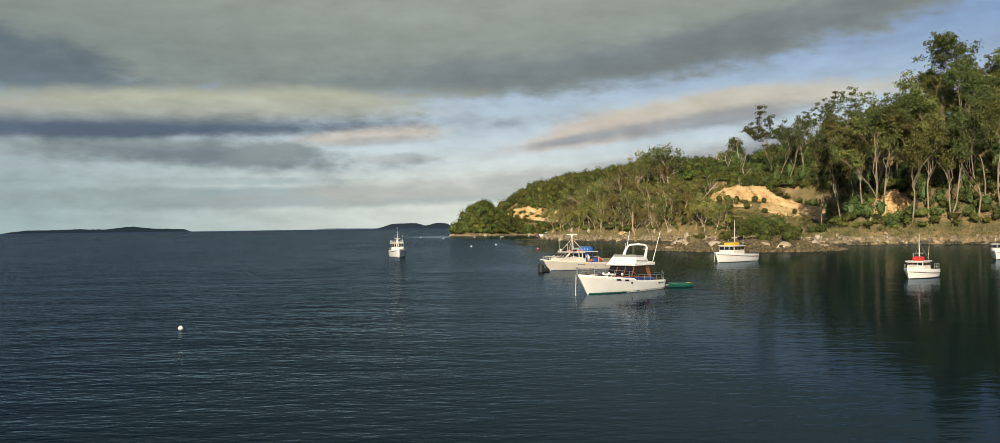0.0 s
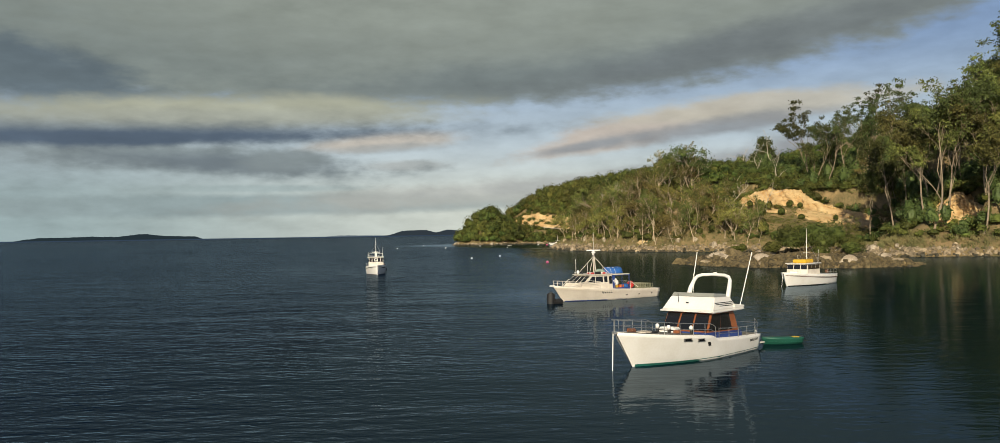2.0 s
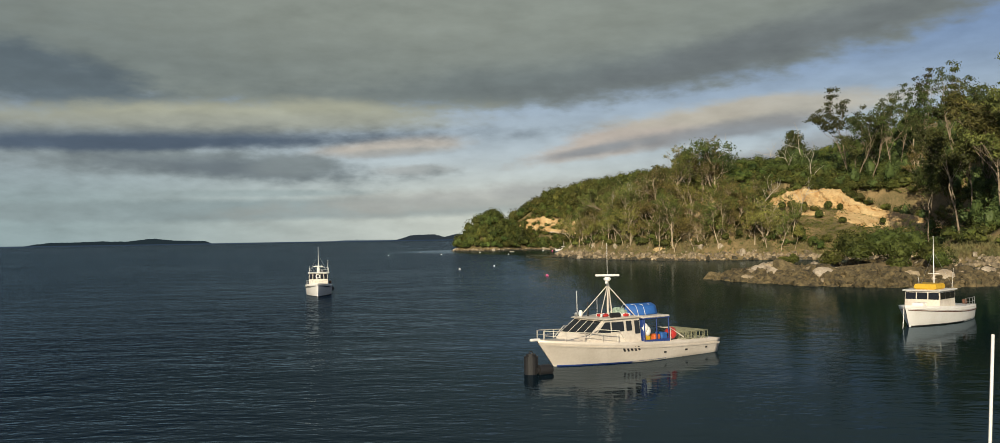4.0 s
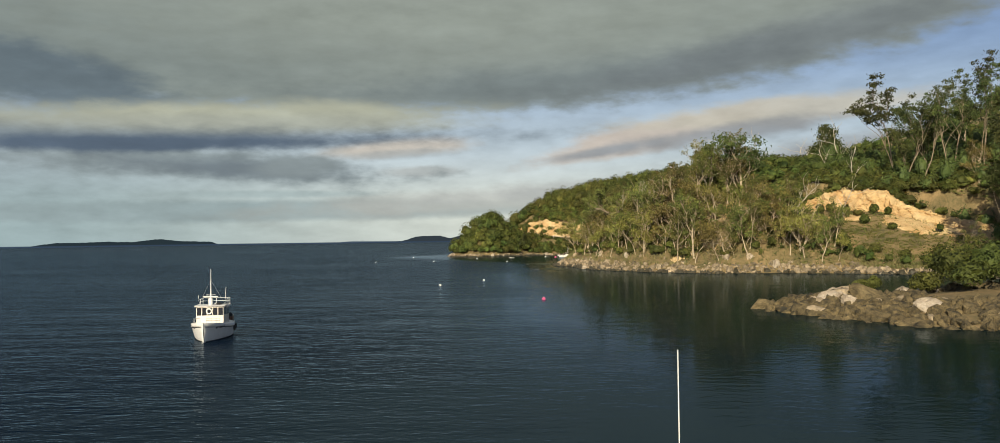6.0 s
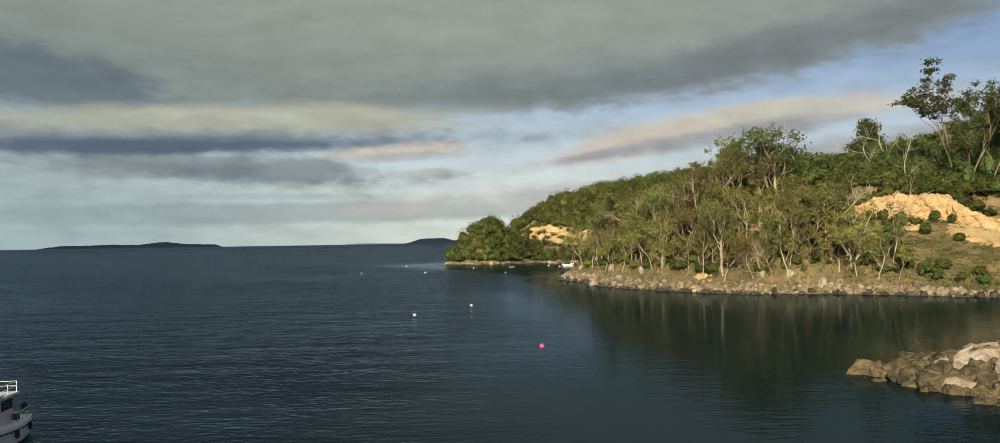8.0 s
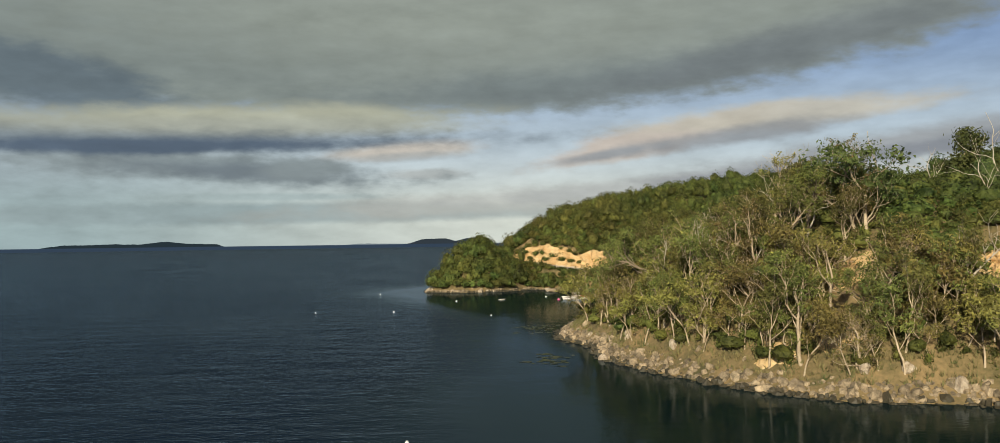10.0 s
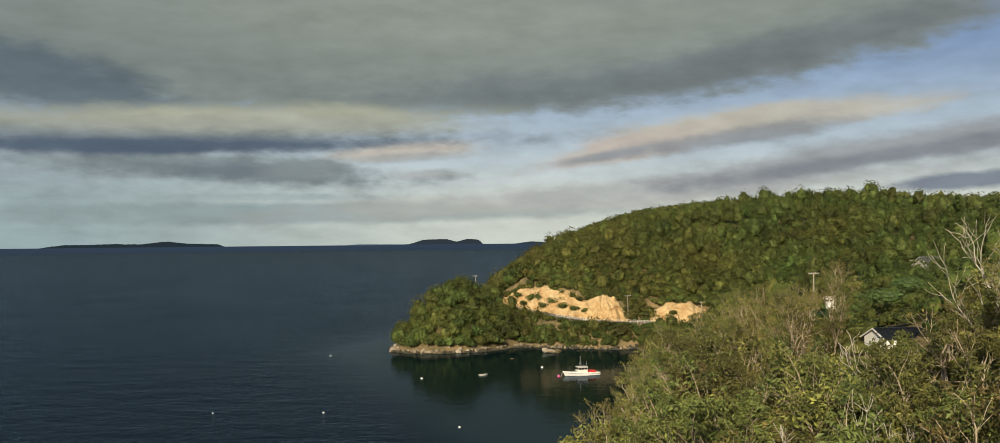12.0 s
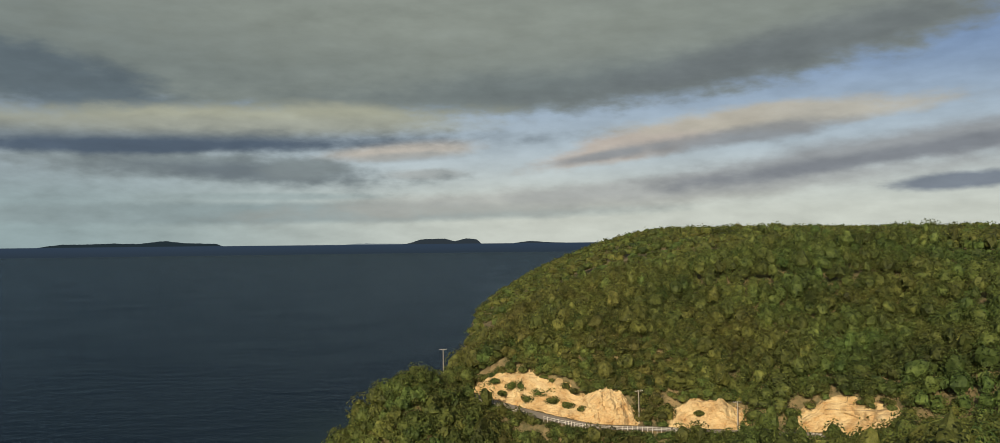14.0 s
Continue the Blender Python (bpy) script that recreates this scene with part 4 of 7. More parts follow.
def grow(rng, height_, lean, first, spread, levels, stems=1, girth=0.012, taper=0.62, count=(2, 4)):
    """The limbs of one tree: lists of (points, radii), and the ends that carry leaves."""
    limbs, ends = [], []

    def limb(p, d, length, r, level):
        n = 5 if level == 0 else (4 if level == 1 else 3)
        pts = [p]
        for k in range(n):
            d = d + rng.normal(0, 0.13 if level == 0 else 0.22, 3) + np.array([0, 0, 0.10])
            d /= np.linalg.norm(d)
            pts.append(pts[-1] + d * length / n)
        pts = np.array(pts)
        limbs.append((pts, np.linspace(r, r * taper, n + 1)))
        if level >= levels:
            ends.append((pts[-1], d)), ends.append((pts[-2], d))
            return
        for k in range(rng.integers(*count) + (1 if level == 0 else 0)):
            at = rng.integers(max(1, int(n * first)) if level == 0 else 2, n + 1)
            side = rng.normal(0, 1, 3)
            side -= d * side.dot(d)
            side /= np.linalg.norm(side)
            nd = d * (1 - spread * 0.4) + side * spread * rng.uniform(0.6, 1.2) + np.array([0, 0, 0.18])
            limb(pts[at], nd / np.linalg.norm(nd), length * rng.uniform(0.5, 0.78), r * taper * rng.uniform(0.45, 0.75), level + 1)
        d2 = d + rng.normal(0, 0.2, 3)
        limb(pts[-1], d2 / np.linalg.norm(d2), length * rng.uniform(0.5, 0.75), r * taper * 0.85, level + 1)

    for k in range(stems):
        turn = rng.uniform(0, 6.28)
        fan = 0.0 if stems == 1 else rng.uniform(0.15, 0.5)
        d0 = np.array([lean[0] + fan * math.cos(turn), lean[1] + fan * math.sin(turn), 1.0])
        share = 1.0 if k == 0 else rng.uniform(0.6, 0.9)
        limb(np.array([0.25 * k * math.cos(turn), 0.25 * k * math.sin(turn), -0.6]), d0 / np.linalg.norm(d0), height_ * 0.46 * share, (height_ * girth + 0.04) * share, 0)
    return limbs, ends


def tree_meshes(seed, height_, lean=(0, 0), first=0.5, spread=0.8, levels=3, leaves=26, puff=1.0, leaf=0.34, mat="gum_leaf", bark="bark", stems=1, girth=0.012):
    rng = np.random.default_rng(seed)
    limbs, ends = grow(rng, height_, lean, first, spread, levels, stems, girth)
    v, f = joined([tube(p, np.maximum(r, 0.022), 7 if r[0] > 0.12 else (4 if r[0] > 0.05 else 3)) for p, r in limbs])
    trunk = mesh_of("trunk", v, f, bark, True)
    crown = None
    if leaves:
        e = np.array([p for p, _ in ends])
        k = len(e)
        off = rng.normal(0, 1, (k, leaves, 3)) * np.array([1, 1, 0.55]) * 0.5 * puff
        p = (e[:, None] + off + np.array([0, 0, 0.15])).reshape(-1, 3)
        n = (off * np.array([1, 1, 1.4]) + np.array([0, 0, 0.5])).reshape(-1, 3)
        v, f = cards(p, n, leaf, rng, 0.5, 0.5)
        crown = mesh_of("crown", v, f, mat)
    return trunk, crown


def tree_kind(name, label, meshes, group):
    """Builds one tree of each shape; the copies share its meshes."""
    out = []
    for trunk, crown in meshes:
        ob = thing(name, Matrix(), label, "tree", group)
        part("trunk", trunk, "bark", ob)
        if crown:
            part("crown", crown, "gum_leaf", ob)
        out.append(ob)
    return out


def plant(kinds, x, y, z, rng, lo=0.8, hi=1.2):
    """Sets out trees: first one of each shape, then copies of them."""
    for k in range(len(x)):
        s = rng.uniform(lo, hi)
        m = Matrix.Translation((x[k], y[k], z[k])) @ Matrix.Rotation(rng.uniform(0, 6.28), 4, "Z") @ Matrix.Diagonal((s, s, s, 1))
        if k < len(kinds):
            kinds[k].matrix_basis = m
        else:
            copy_thing(kinds[rng.integers(len(kinds))], Matrix()).matrix_basis = m


def gum_woods():
    g = np.random.default_rng(44)
    low = tree_kind("gum_tree", "wiry eucalypt with pale twisting limbs and sparse olive leaves", [tree_meshes(s, h, l, 0.35, 0.8, 3, n, 0.58, 0.20, m, b, stems=k, girth=0.019) for s, h, l, k, n, m, b in (
        (1, 11, (.2, 0), 2, 12, "gum_leaf", "bark"), (2, 12.5, (.05, .05), 2, 11, "gum_leaf", "bark"), (3, 10, (.35, .1), 2, 12, "fresh_leaf", "gum_bark"), (4, 13, (0, .1), 1, 24, "fresh_leaf", "bark"), (5, 11, (.2, -.15), 2, 11, "gum_leaf", "bark"), (6, 12, (.1, 0), 1, 26, "fresh_leaf", "gum_bark"), (7, 11, (.3, 0), 3, 3, "gum_leaf", "bark"))], "gum trees on the near point")
    x, y, z = free_spots(5000, 14, 100, 262, 432, 3.6, 4.9, g, lambda x, y: ((y < 338) | (segment_distance(x, y, COAST)[0] > 5.5)) & ((y < 412) | (x < 66)) & ((x < 57) | (y < 290) | (y > 352)) & ((y < 335) | (x - 12 < 0.385 * (y - 267))))
    near = y < 340
    plant(low, x[near], y[near], z[near], g, 0.6, 1.1)
    plant([copy_thing(k, Matrix()) for k in low], x[~near], y[~near], z[~near], g, 0.5, 0.85)
    slim = tree_kind("sapling_tree", "slender upright gum sapling with thin pale stem", [tree_meshes(s, h, l, 0.7, 0.5, 2, 24, 0.85, 0.24, m, girth=0.009) for s, h, l, m in ((31, 9, (.06, 0), "gum_leaf"), (32, 11, (0, .05), "fresh_leaf"), (33, 8, (-.05, .05), "gum_leaf"), (34, 12, (.1, .02), "fresh_leaf"))], "gum saplings on the shore bank")
    x, y, z = free_spots(3600, 14, 66, 272, 345, 3.2, 2.3, g, lambda x, y: segment_distance(x, y, COAST)[0] < 17)
    plant(slim, x, y, z, g, 0.7, 1.15)
    dead = tree_kind("dead_tree", "bare bleached tree with twisting white limbs", [tree_meshes(s, h, l, 0.5, 0.9, 2, 0, bark="dead", stems=k, girth=0.011) for s, h, l, k in ((61, 13, (.15, 0), 1), (62, 12, (-.1, .1), 2), (63, 15, (.05, 0), 1))], "bleached dead trees")
    x, y, z = free_spots(40, 34, 95, 285, 345, 8.0, 9.0, g)
    plant(dead, x, y, z, g, 0.65, 1.0)
    tall = tree_kind("tall_gum_tree", "tall eucalypt with long bare pale trunk and high tufted crown", [tree_meshes(s, h, l, 0.65, 0.44, 3, n, 1.15, 0.36, m, "gum_bark", girth=0.008) for s, h, l, m, n in (
        (11, 24, (.03, 0), "dark_leaf", 34), (12, 27, (.0, .05), "dark_leaf", 34), (13, 22, (.06, 0), "fresh_leaf", 30), (14, 25, (.02, .03), "dark_leaf", 34), (15, 26, (-.03, .03), "fresh_leaf", 32))], "tall gum trees above the beach")
    x, y, z = free_spots(700, 84, 150, 204, 285, 8.0, 6.8, g)
    front = np.array([(89, 245), (90, 223), (96, 210), (104, 204), (108, 202), (100, 208), (116, 200)], float)
    x, y = np.concatenate([front[:, 0], x]), np.concatenate([front[:, 1], y])
    back = y > 246
    plant(tall, x[~back], y[~back], height(x, y)[~back], g, 0.92, 1.08)
    plant([copy_thing(k, Matrix()) for k in tall], x[back], y[back], height(x, y)[back], g, 0.55, 0.85)
    x, y = np.array([(88, 301), (91, 296.5), (90, 307), (95, 292.5), (97, 303), (101, 290.5), (104, 298), (94, 313), (108, 288), (112, 296), (103, 308)], float).T
    thin = tree_kind("slender_gum_tree", "slender tall eucalypt with bare pale stems and small tufted crown", [tree_meshes(s, h, l, 0.6, 0.34, 2, 40, 1.0, 0.32, "dark_leaf", "gum_bark", stems=k, girth=0.0055) for s, h, l, k in ((41, 22, (.02, 0), 2), (42, 25, (-.04, .02), 1), (43, 23, (.05, 0), 2), (44, 26, (0, .03), 1))], "slender gum trees beside the quarry")
    plant(thin, x, y, height(x, y), g, 0.9, 1.14)


gum_woods()


def single_tree(name, x, y, label, **kw):
    ob = tree_kind(name, label, [tree_meshes(**kw)], "")[0]
    ob.matrix_world = Matrix.Translation((x, y, float(height(x, y))))
    return ob


single_tree("old_gum_tree", 45.5, 294.8, "old eucalypt with thick pale forked trunk on the bank", seed=71, height_=12.5, lean=(0.12, 0.05), first=0.6, spread=0.85, levels=3, leaves=9, puff=1.4, leaf=0.26, girth=0.016)
single_tree("old_gum_tree", 54, 304, "large eucalypt with dark trunk and dense rounded crown", seed=72, height_=15.5, lean=(0, 0.05), first=0.5, spread=0.8, levels=3, leaves=20, puff=1.9, leaf=0.36, mat="dark_leaf", girth=0.018)
for x, y, seed, tall_, lean in ((48.9, 328.8, 81, 15, (0.05, 0.1)), (50.6, 331, 82, 13, (0.1, 0)), (39.5, 324.4, 83, 8, (-0.4, 0.2)), (36, 312, 84, 10, (-0.4, 0.1)), (30, 316, 85, 9, (-0.5, 0)), (33, 330, 86, 9, (-0.45, 0.1))):
    single_tree("dead_tree", x, y, "bare bleached tree with twisting white limbs", seed=seed, height_=tall_, lean=lean, first=0.4, spread=0.8, levels=3, leaves=0, bark="dead", girth=0.009)
single_tree("cypress_tree", 85, 346, "dark spreading cypress standing on the skyline", seed=73, height_=13, first=0.3, spread=1.0, levels=3, leaves=34, puff=1.6, leaf=0.4, mat="dark_leaf", girth=0.02)
single_tree("cypress_tree", 116, 330, "dark dense conifer above the cutting", seed=74, height_=15, first=0.2, spread=0.95, levels=3, leaves=34, puff=1.8, leaf=0.45, mat="dark_leaf", girth=0.02)

# ---- shore rocks ----


def rock_mesh(seed, mat):
    """One angular stone: a cut and dented ball."""
    g = np.random.default_rng(seed)
    bm = bmesh.new()
    fine = mat in ("reef_rock", "pale_rock")
    bmesh.ops.create_icosphere(bm, subdivisions=3 if fine else 2, radius=1.0)
    cuts = [(g.normal(0, 1, 3), g.uniform(0.35, 0.75) + (0.2 if mat == "pale_rock" else 0)) for _ in range(8 if mat == "pale_rock" else 13)]
    for v in bm.verts:
        p = np.array(v.co)
        for n, d in cuts:
            n = n / np.linalg.norm(n)
            over = p @ n - d
            if over > 0:
                p = p - n * over * 0.97
        q = p * (4.3 + seed % 3)
        crack = abs(math.sin(q[0] * 1.3 + q[2] * 2.1 + math.sin(q[1] * 1.7))) ** 0.35
        v.co = p * (0.86 + 0.15 * crack + 0.05 * math.sin(q[1] * 2.3 + q[0]) + g.normal(0, 0.012)) if fine else p * (1 + g.normal(0, 0.03))
    me = bpy.data.meshes.new("rock")
    bm.to_mesh(me)
    bm.free()
    me.materials.append(M[mat])
    return me


def loose_rocks(name, x, y, z, size, mat, label, rng):
    """Stones past counting, as one mesh."""
    base = [(np.array([v.co[:] for v in me.vertices]), np.array([p.vertices[:] for p in me.polygons])) for me in (rock_small(s) for s in range(5))]
    vs, fs, n = [], [], 0
    for k in range(len(x)):
        v, f = base[rng.integers(5)]
        q = Euler(rng.uniform(0, 6.28, 3)).to_matrix()
        s = size[k] * rng.uniform(0.6, 1.2, 3)
        vs.append((v * s) @ np.array(q).T + (x[k], y[k], z[k]))
        fs.append(f + n)
        n += len(v)
    return tagged(new(name, mesh_of(name, np.concatenate(vs), np.concatenate(fs), mat)), label, "rocks", kind="stuff")


def rock_small(seed):
    g = np.random.default_rng(seed + 90)
    bm = bmesh.new()
    bmesh.ops.create_icosphere(bm, subdivisions=1, radius=1.0)
    for v in bm.verts:
        v.co = Vector(np.clip(np.array(v.co) * (1 + g.normal(0, 0.22)), -0.85, 0.8))
    me = bpy.data.meshes.new("stone")
    bm.to_mesh(me)
    bm.free()
    return me


def shore_band(n, lo, hi, x0, x1, y0, y1, rng):
    """n places near the coast line, between lo and hi metres inland, within a stretch of the plan."""
    line = COAST if y1 > 203 else ISLET
    a, b = line[:-1], line[1:]
    mid = (a + b) / 2
    pick = np.nonzero((mid[:, 0] > x0) & (mid[:, 0] < x1) & (mid[:, 1] > y0) & (mid[:, 1] < y1))[0]
    long_ = np.linalg.norm(b - a, axis=1)[pick]
    k = rng.choice(pick, n, p=long_ / long_.sum())
    t = (b - a) / np.linalg.norm(b - a, axis=1)[:, None]
    off = rng.uniform(lo - 0.5, hi + 0.5, n)
    m0 = (a[pick[0]] + b[pick[0]]) / 2 + np.array([t[pick[0], 1], -t[pick[0], 0]]) * 0.5
    side = 1 if inside(m0[:1], m0[1:], line)[0] else -1
    p = a[k] + (b - a)[k] * rng.uniform(-0.05, 1.05, (n, 1)) + np.stack([t[k, 1], -t[k, 0]], -1) * off[:, None] * side
    x, y = p[:, 0], p[:, 1]
    d, _ = segment_distance(x, y, line)
    s = np.where(inside(x, y, line), d, -d)
    ok = (s > lo) & (s < hi)
    return x[ok], y[ok], height(x[ok], y[ok]), s[ok]




def rocks():
    g = np.random.default_rng(77)
    kinds = [rock_mesh(s, m) for s, m in ((1, "rock"), (2, "rock"), (3, "rock"), (4, "pale_rock"), (5, "rock"), (6, "pale_rock"))]
    # stones
    for label, n, lo, hi, mat, box_, mean in (("broken tan stones along the waterline", 3200, 0.3, 2.7, "rock", (10, 130, 185, 400), -0.95), ("dark wet stones at the waterline", 2400, -1.1, 0.6, "wet_rock", (10, 130, 185, 400), -0.9), ("dark wet stones at the foot of the tip", 1300, -1.2, 0.4, "wet_rock", (-36, 46, 498, 560), -0.6), ("broken pale stones round the wooded tip", 1000, 0.1, 1.0, "rock", (-36, 46, 498, 560), -0.75), ("brown weedy stones of the low reef", 2600, -1.2, 9.0, "reef_rock", (24, 84, 150, 203), -0.8)):
        x, y, z, s = shore_band(n, lo, hi, *box_, g)
        loose_rocks("shore_stones", x, y, np.maximum(z, -0.3) - 0.02, np.minimum(g.lognormal(mean, 0.42, len(x)), 0.95), mat, label, g)
    # boulders, one by one
    x, y, z, s = shore_band(115, -0.5, 4.3, 10, 130, 185, 400, g)
    for k in range(len(x)):
        ob = tagged(new("boulder", kinds[g.integers(6)]), "angular weathered boulder on the rocky shore", "boulder", "boulders along the shore")
        r = float(min(g.lognormal(-0.35, 0.35), 1.5))
        ob.matrix_world = Matrix.LocRotScale((x[k], y[k], max(z[k], -0.2) + 0.1 * r), Euler(g.uniform(0, 6.28, 3)), (r, r * 0.85, r * 0.7))
    reef = [rock_mesh(s, "reef_rock") for s in (11, 12, 13)]
    pale_reef = [rock_mesh(21, "rock")]
    wet = [rock_mesh(s, "wet_rock") for s in (14, 15, 16)]
    x, y, z, s = shore_band(210, -0.8, 7.0, 24, 84, 150, 203, g)
    for k in range(len(x)):
        ob = tagged(new("boulder", kinds[(0, 1, 3, 4, 5)[g.integers(5)]] if s[k] > 1.7 and g.random() < 0.4 else (wet if s[k] < 0.5 and g.random() < 0.5 else reef)[g.integers(3)]), "brown weed-stained rock of the low reef", "boulder", "boulders of the reef")
        r = float(min(g.lognormal(-0.30, 0.55), 2.0))
        ob.matrix_world = Matrix.LocRotScale((x[k], y[k], max(z[k], -0.15)), Euler((g.uniform(-0.4, 0.4), g.uniform(-0.4, 0.4), g.uniform(0, 6.28))), (r * 1.25, r, r * 0.75))
    x, y, z, s = shore_band(46, -0.3, 2.2, -36, -2, 498, 556, g)
    for k in range(len(x)):
        ob = tagged(new("boulder", kinds[(3, 5, 0)[g.integers(3)]]), "bleached white boulder below the wooded tip", "boulder", "white boulders round the tip")
        r = float(g.uniform(0.5, 1.5))
        ob.matrix_world = Matrix.LocRotScale((x[k], y[k], max(z[k], 0) + 0.1 * r), Euler(g.uniform(0, 6.28, 3)), (r, r * 0.9, r * 0.75))
    special = [((34.2, 183.0, 1.0), (1.25, 1.1, 1.15), 3), ((35.6, 183.3, 1.0), (0.8, 0.9, 1.0), 5), ((36.5, 182.8, 1.1), (0.42, 0.6, 1.05), 5), ((33.2, 182.2, 0.6), (0.7, 0.6, 0.6), 3), ((38.3, 184.6, 1.0), (1.7, 1.5, 1.5), 1), ((38.0, 183.0, 0.9), (1.5, 1.2, 1.2), 0), ((34.9, 172.2, 0.2), (1.2, 0.9, 0.8), 1), ((39.2, 167.5, 0.3), (1.4, 1.1, 0.8), 2),
               ((31.8, 180.0, 0.2), (1.7, 1.3, 0.8), 4), ((34.5, 179.0, 0.4), (1.8, 1.3, 0.9), 0), ((30.0, 184.4, 0.2), (1.0, 0.8, 0.7), 2), ((25.0, 320.8, 1.7), (2.0, 1.8, 1.6), 3), ((14.6, 506.5, 0.3), (2.4, 1.5, 0.8), 4), ((13.2, 506.3, 0.8), (1.1, 0.9, 0.8), 3),
               ((17.0, 505.5, 0.3), (1.2, 1.0, 0.9), 1), ((4.7, 492.8, 0.0), (1.1, 0.8, 0.45), 2), ((41.5, 191.5, 0.0), (1.4, 0.9, 0.35), 2), ((32.6, 184.6, 0.4), (1.4, 1.1, 0.8), 1), ((43, 173, 0.9), (1.8, 1.4, 1.0), 0), ((49, 169, 0.6), (1.6, 1.3, 1.0), 4), ((37, 178, 0.7), (1.5, 1.2, 1.0), 0), ((40, 180, 0.9), (1.6, 1.3, 1.1), 1), ((36, 174, 0.4), (1.3, 1.0, 0.9), 2), ((46, 166, 0.4), (1.5, 1.1, 0.9), 0), ((53, 166, 0.4), (1.6, 1.2, 0.9), 1)]
    for p, s, k in special:
        ob = tagged(new("boulder", kinds[k] if k in (3, 5) else (pale_reef[0] if k == 4 else reef[k % 3])), "pale cracked boulder on the low reef" if k in (3, 5) else "brown weed-stained rock of the low reef", "boulder", "boulders of the reef")
        ob.matrix_world = Matrix.LocRotScale(p, Euler((g.uniform(-0.3, 0.3), g.uniform(-0.3, 0.3), g.uniform(0, 6.28))), s)


rocks()


def shrubs():
    """Wind-rounded shrubs on the reef and the grassy slope, each a thing of its own."""
    g = np.random.default_rng(91)
    spots = [(47.0, 186, 2.7, 4.8), (50.5, 184.5, 3.0, 5.4), (54, 185, 2.9, 5.0), (49.5, 189.5, 3.0, 5.2), (53.5, 190, 2.8, 4.7), (46.5, 181, 2.2, 3.2), (50.5, 179, 2.3, 3.4), (55, 179.5, 2.2, 3.2), (44.2, 185, 1.5, 2.2), (38.0, 184.6, 0.9, 0.9, 2.1), (39.2, 185.0, 0.6, 1.3, 2.0), (53.5, 174.5, 1.7, 2.2), (48.5, 174.5, 1.3, 1.5), (56.5, 184, 2.0, 3.4),
             (73, 276, 1.3, 1.8), (78, 274, 1.1, 1.6), (84, 273, 1.2, 1.9), (68, 280, 1.6, 2.0), (70, 289, 1.4, 2.2), (75, 287.5, 1.1, 2.4), (80, 285, 1.0, 1.6), (90, 268, 1.2, 1.8), (62, 289, 1.8, 2.6), (64.5, 302, 1.9, 3.0), (63, 298, 1.6, 2.4), (67, 305.5, 2.0, 3.2), (85.5, 297, 1.8, 2.8), (88.5, 294, 1.9, 3.0), (92, 291, 1.7, 2.6), (97, 287, 1.8, 2.6), (71, 295.5, 1.0, 2.2), (73.5, 294, 0.9, 1.9), (79, 292.5, 0.9, 2.2), (81.5, 291.5, 0.7, 1.9), (12.6, 540.5, 3.0, 3.6, 11.6), (16, 538, 2.6, 3.0, 10.8), (9.5, 543, 2.0, 2.4, 12.0), (19.5, 535, 2.2, 2.4, 9.8), (13.5, 537.5, 1.9, 2.2, 10.0), (22.5, 532.5, 1.8, 2.0, 9.4), (7, 542.5, 1.2, 1.5, 10.8), (5, 546.5, 1.3, 1.8, 13.0), (26, 530.5, 1.3, 1.6, 9.0), (52, 527.5, 1.2, 1.6, 8.5), (68, 524, 1.8, 2.4, 6.6)]
    for x, y, r, h, *up in spots:
        one = np.array([1.0])
        z = up[0] if up else float(height(x, y))
        ob = crowns("shrub", one * 0, one * 0, one * 0, one * r, one * h, 620, 0.2, "bush_leaf", "dense wind-rounded olive-green shrub", "shrub", g, low=-0.9, tints=one * g.uniform(0.3, 0.8), detail=3, lobes=12)
        ob.location = (x, y, z - 0.15)
        ob["kind"] = "thing"
        ob["group"] = "rounded coastal shrubs"


shrubs()


def dry_grass():
    """Tufts of dry grass along the banks: thin blades, past counting."""
    g = np.random.default_rng(17)
    x, y, z, s = shore_band(3400, 2.2, 9.0, 10, 130, 185, 400, g)
    x2, y2 = g.uniform(58, 100, 3200), g.uniform(262, 294, 3200)
    ok = segment_distance(x2, y2, COAST)[0] > 3
    tufts("dry_grass", x, y, z, 12, 1.0, "grass", "dry yellow grass tufts on the shore banks", g)
    x, y = x2[ok], y2[ok]
    tufts("meadow_grass", x, y, height(x, y), 16, 0.5, "meadow", "short yellow-green grass on the slope below the quarry", g)


def tufts(name, x, y, z, k, size, mat, label, g):
    n = len(x)
    a, out = g.uniform(0, 6.28, (n, k)), g.uniform(0.15, 0.55, (n, k))
    tall = g.uniform(0.35, 0.95, (n, k)) * size
    base = np.stack([x, y, z - 0.05], -1)[:, None] + np.stack([0.25 * np.cos(a), 0.25 * np.sin(a), 0 * a], -1)
    tip = base + np.stack([out * np.cos(a), out * np.sin(a), tall], -1)
    w = np.stack([-np.sin(a), np.cos(a), 0 * a], -1) * 0.06
    v = np.stack([base - w, base + w, tip], 2).reshape(-1, 3)
    f = np.arange(len(v)).reshape(-1, 3)
    tagged(new(name, mesh_of(name, v, f, mat)), label, "grass", kind="stuff")


dry_grass()


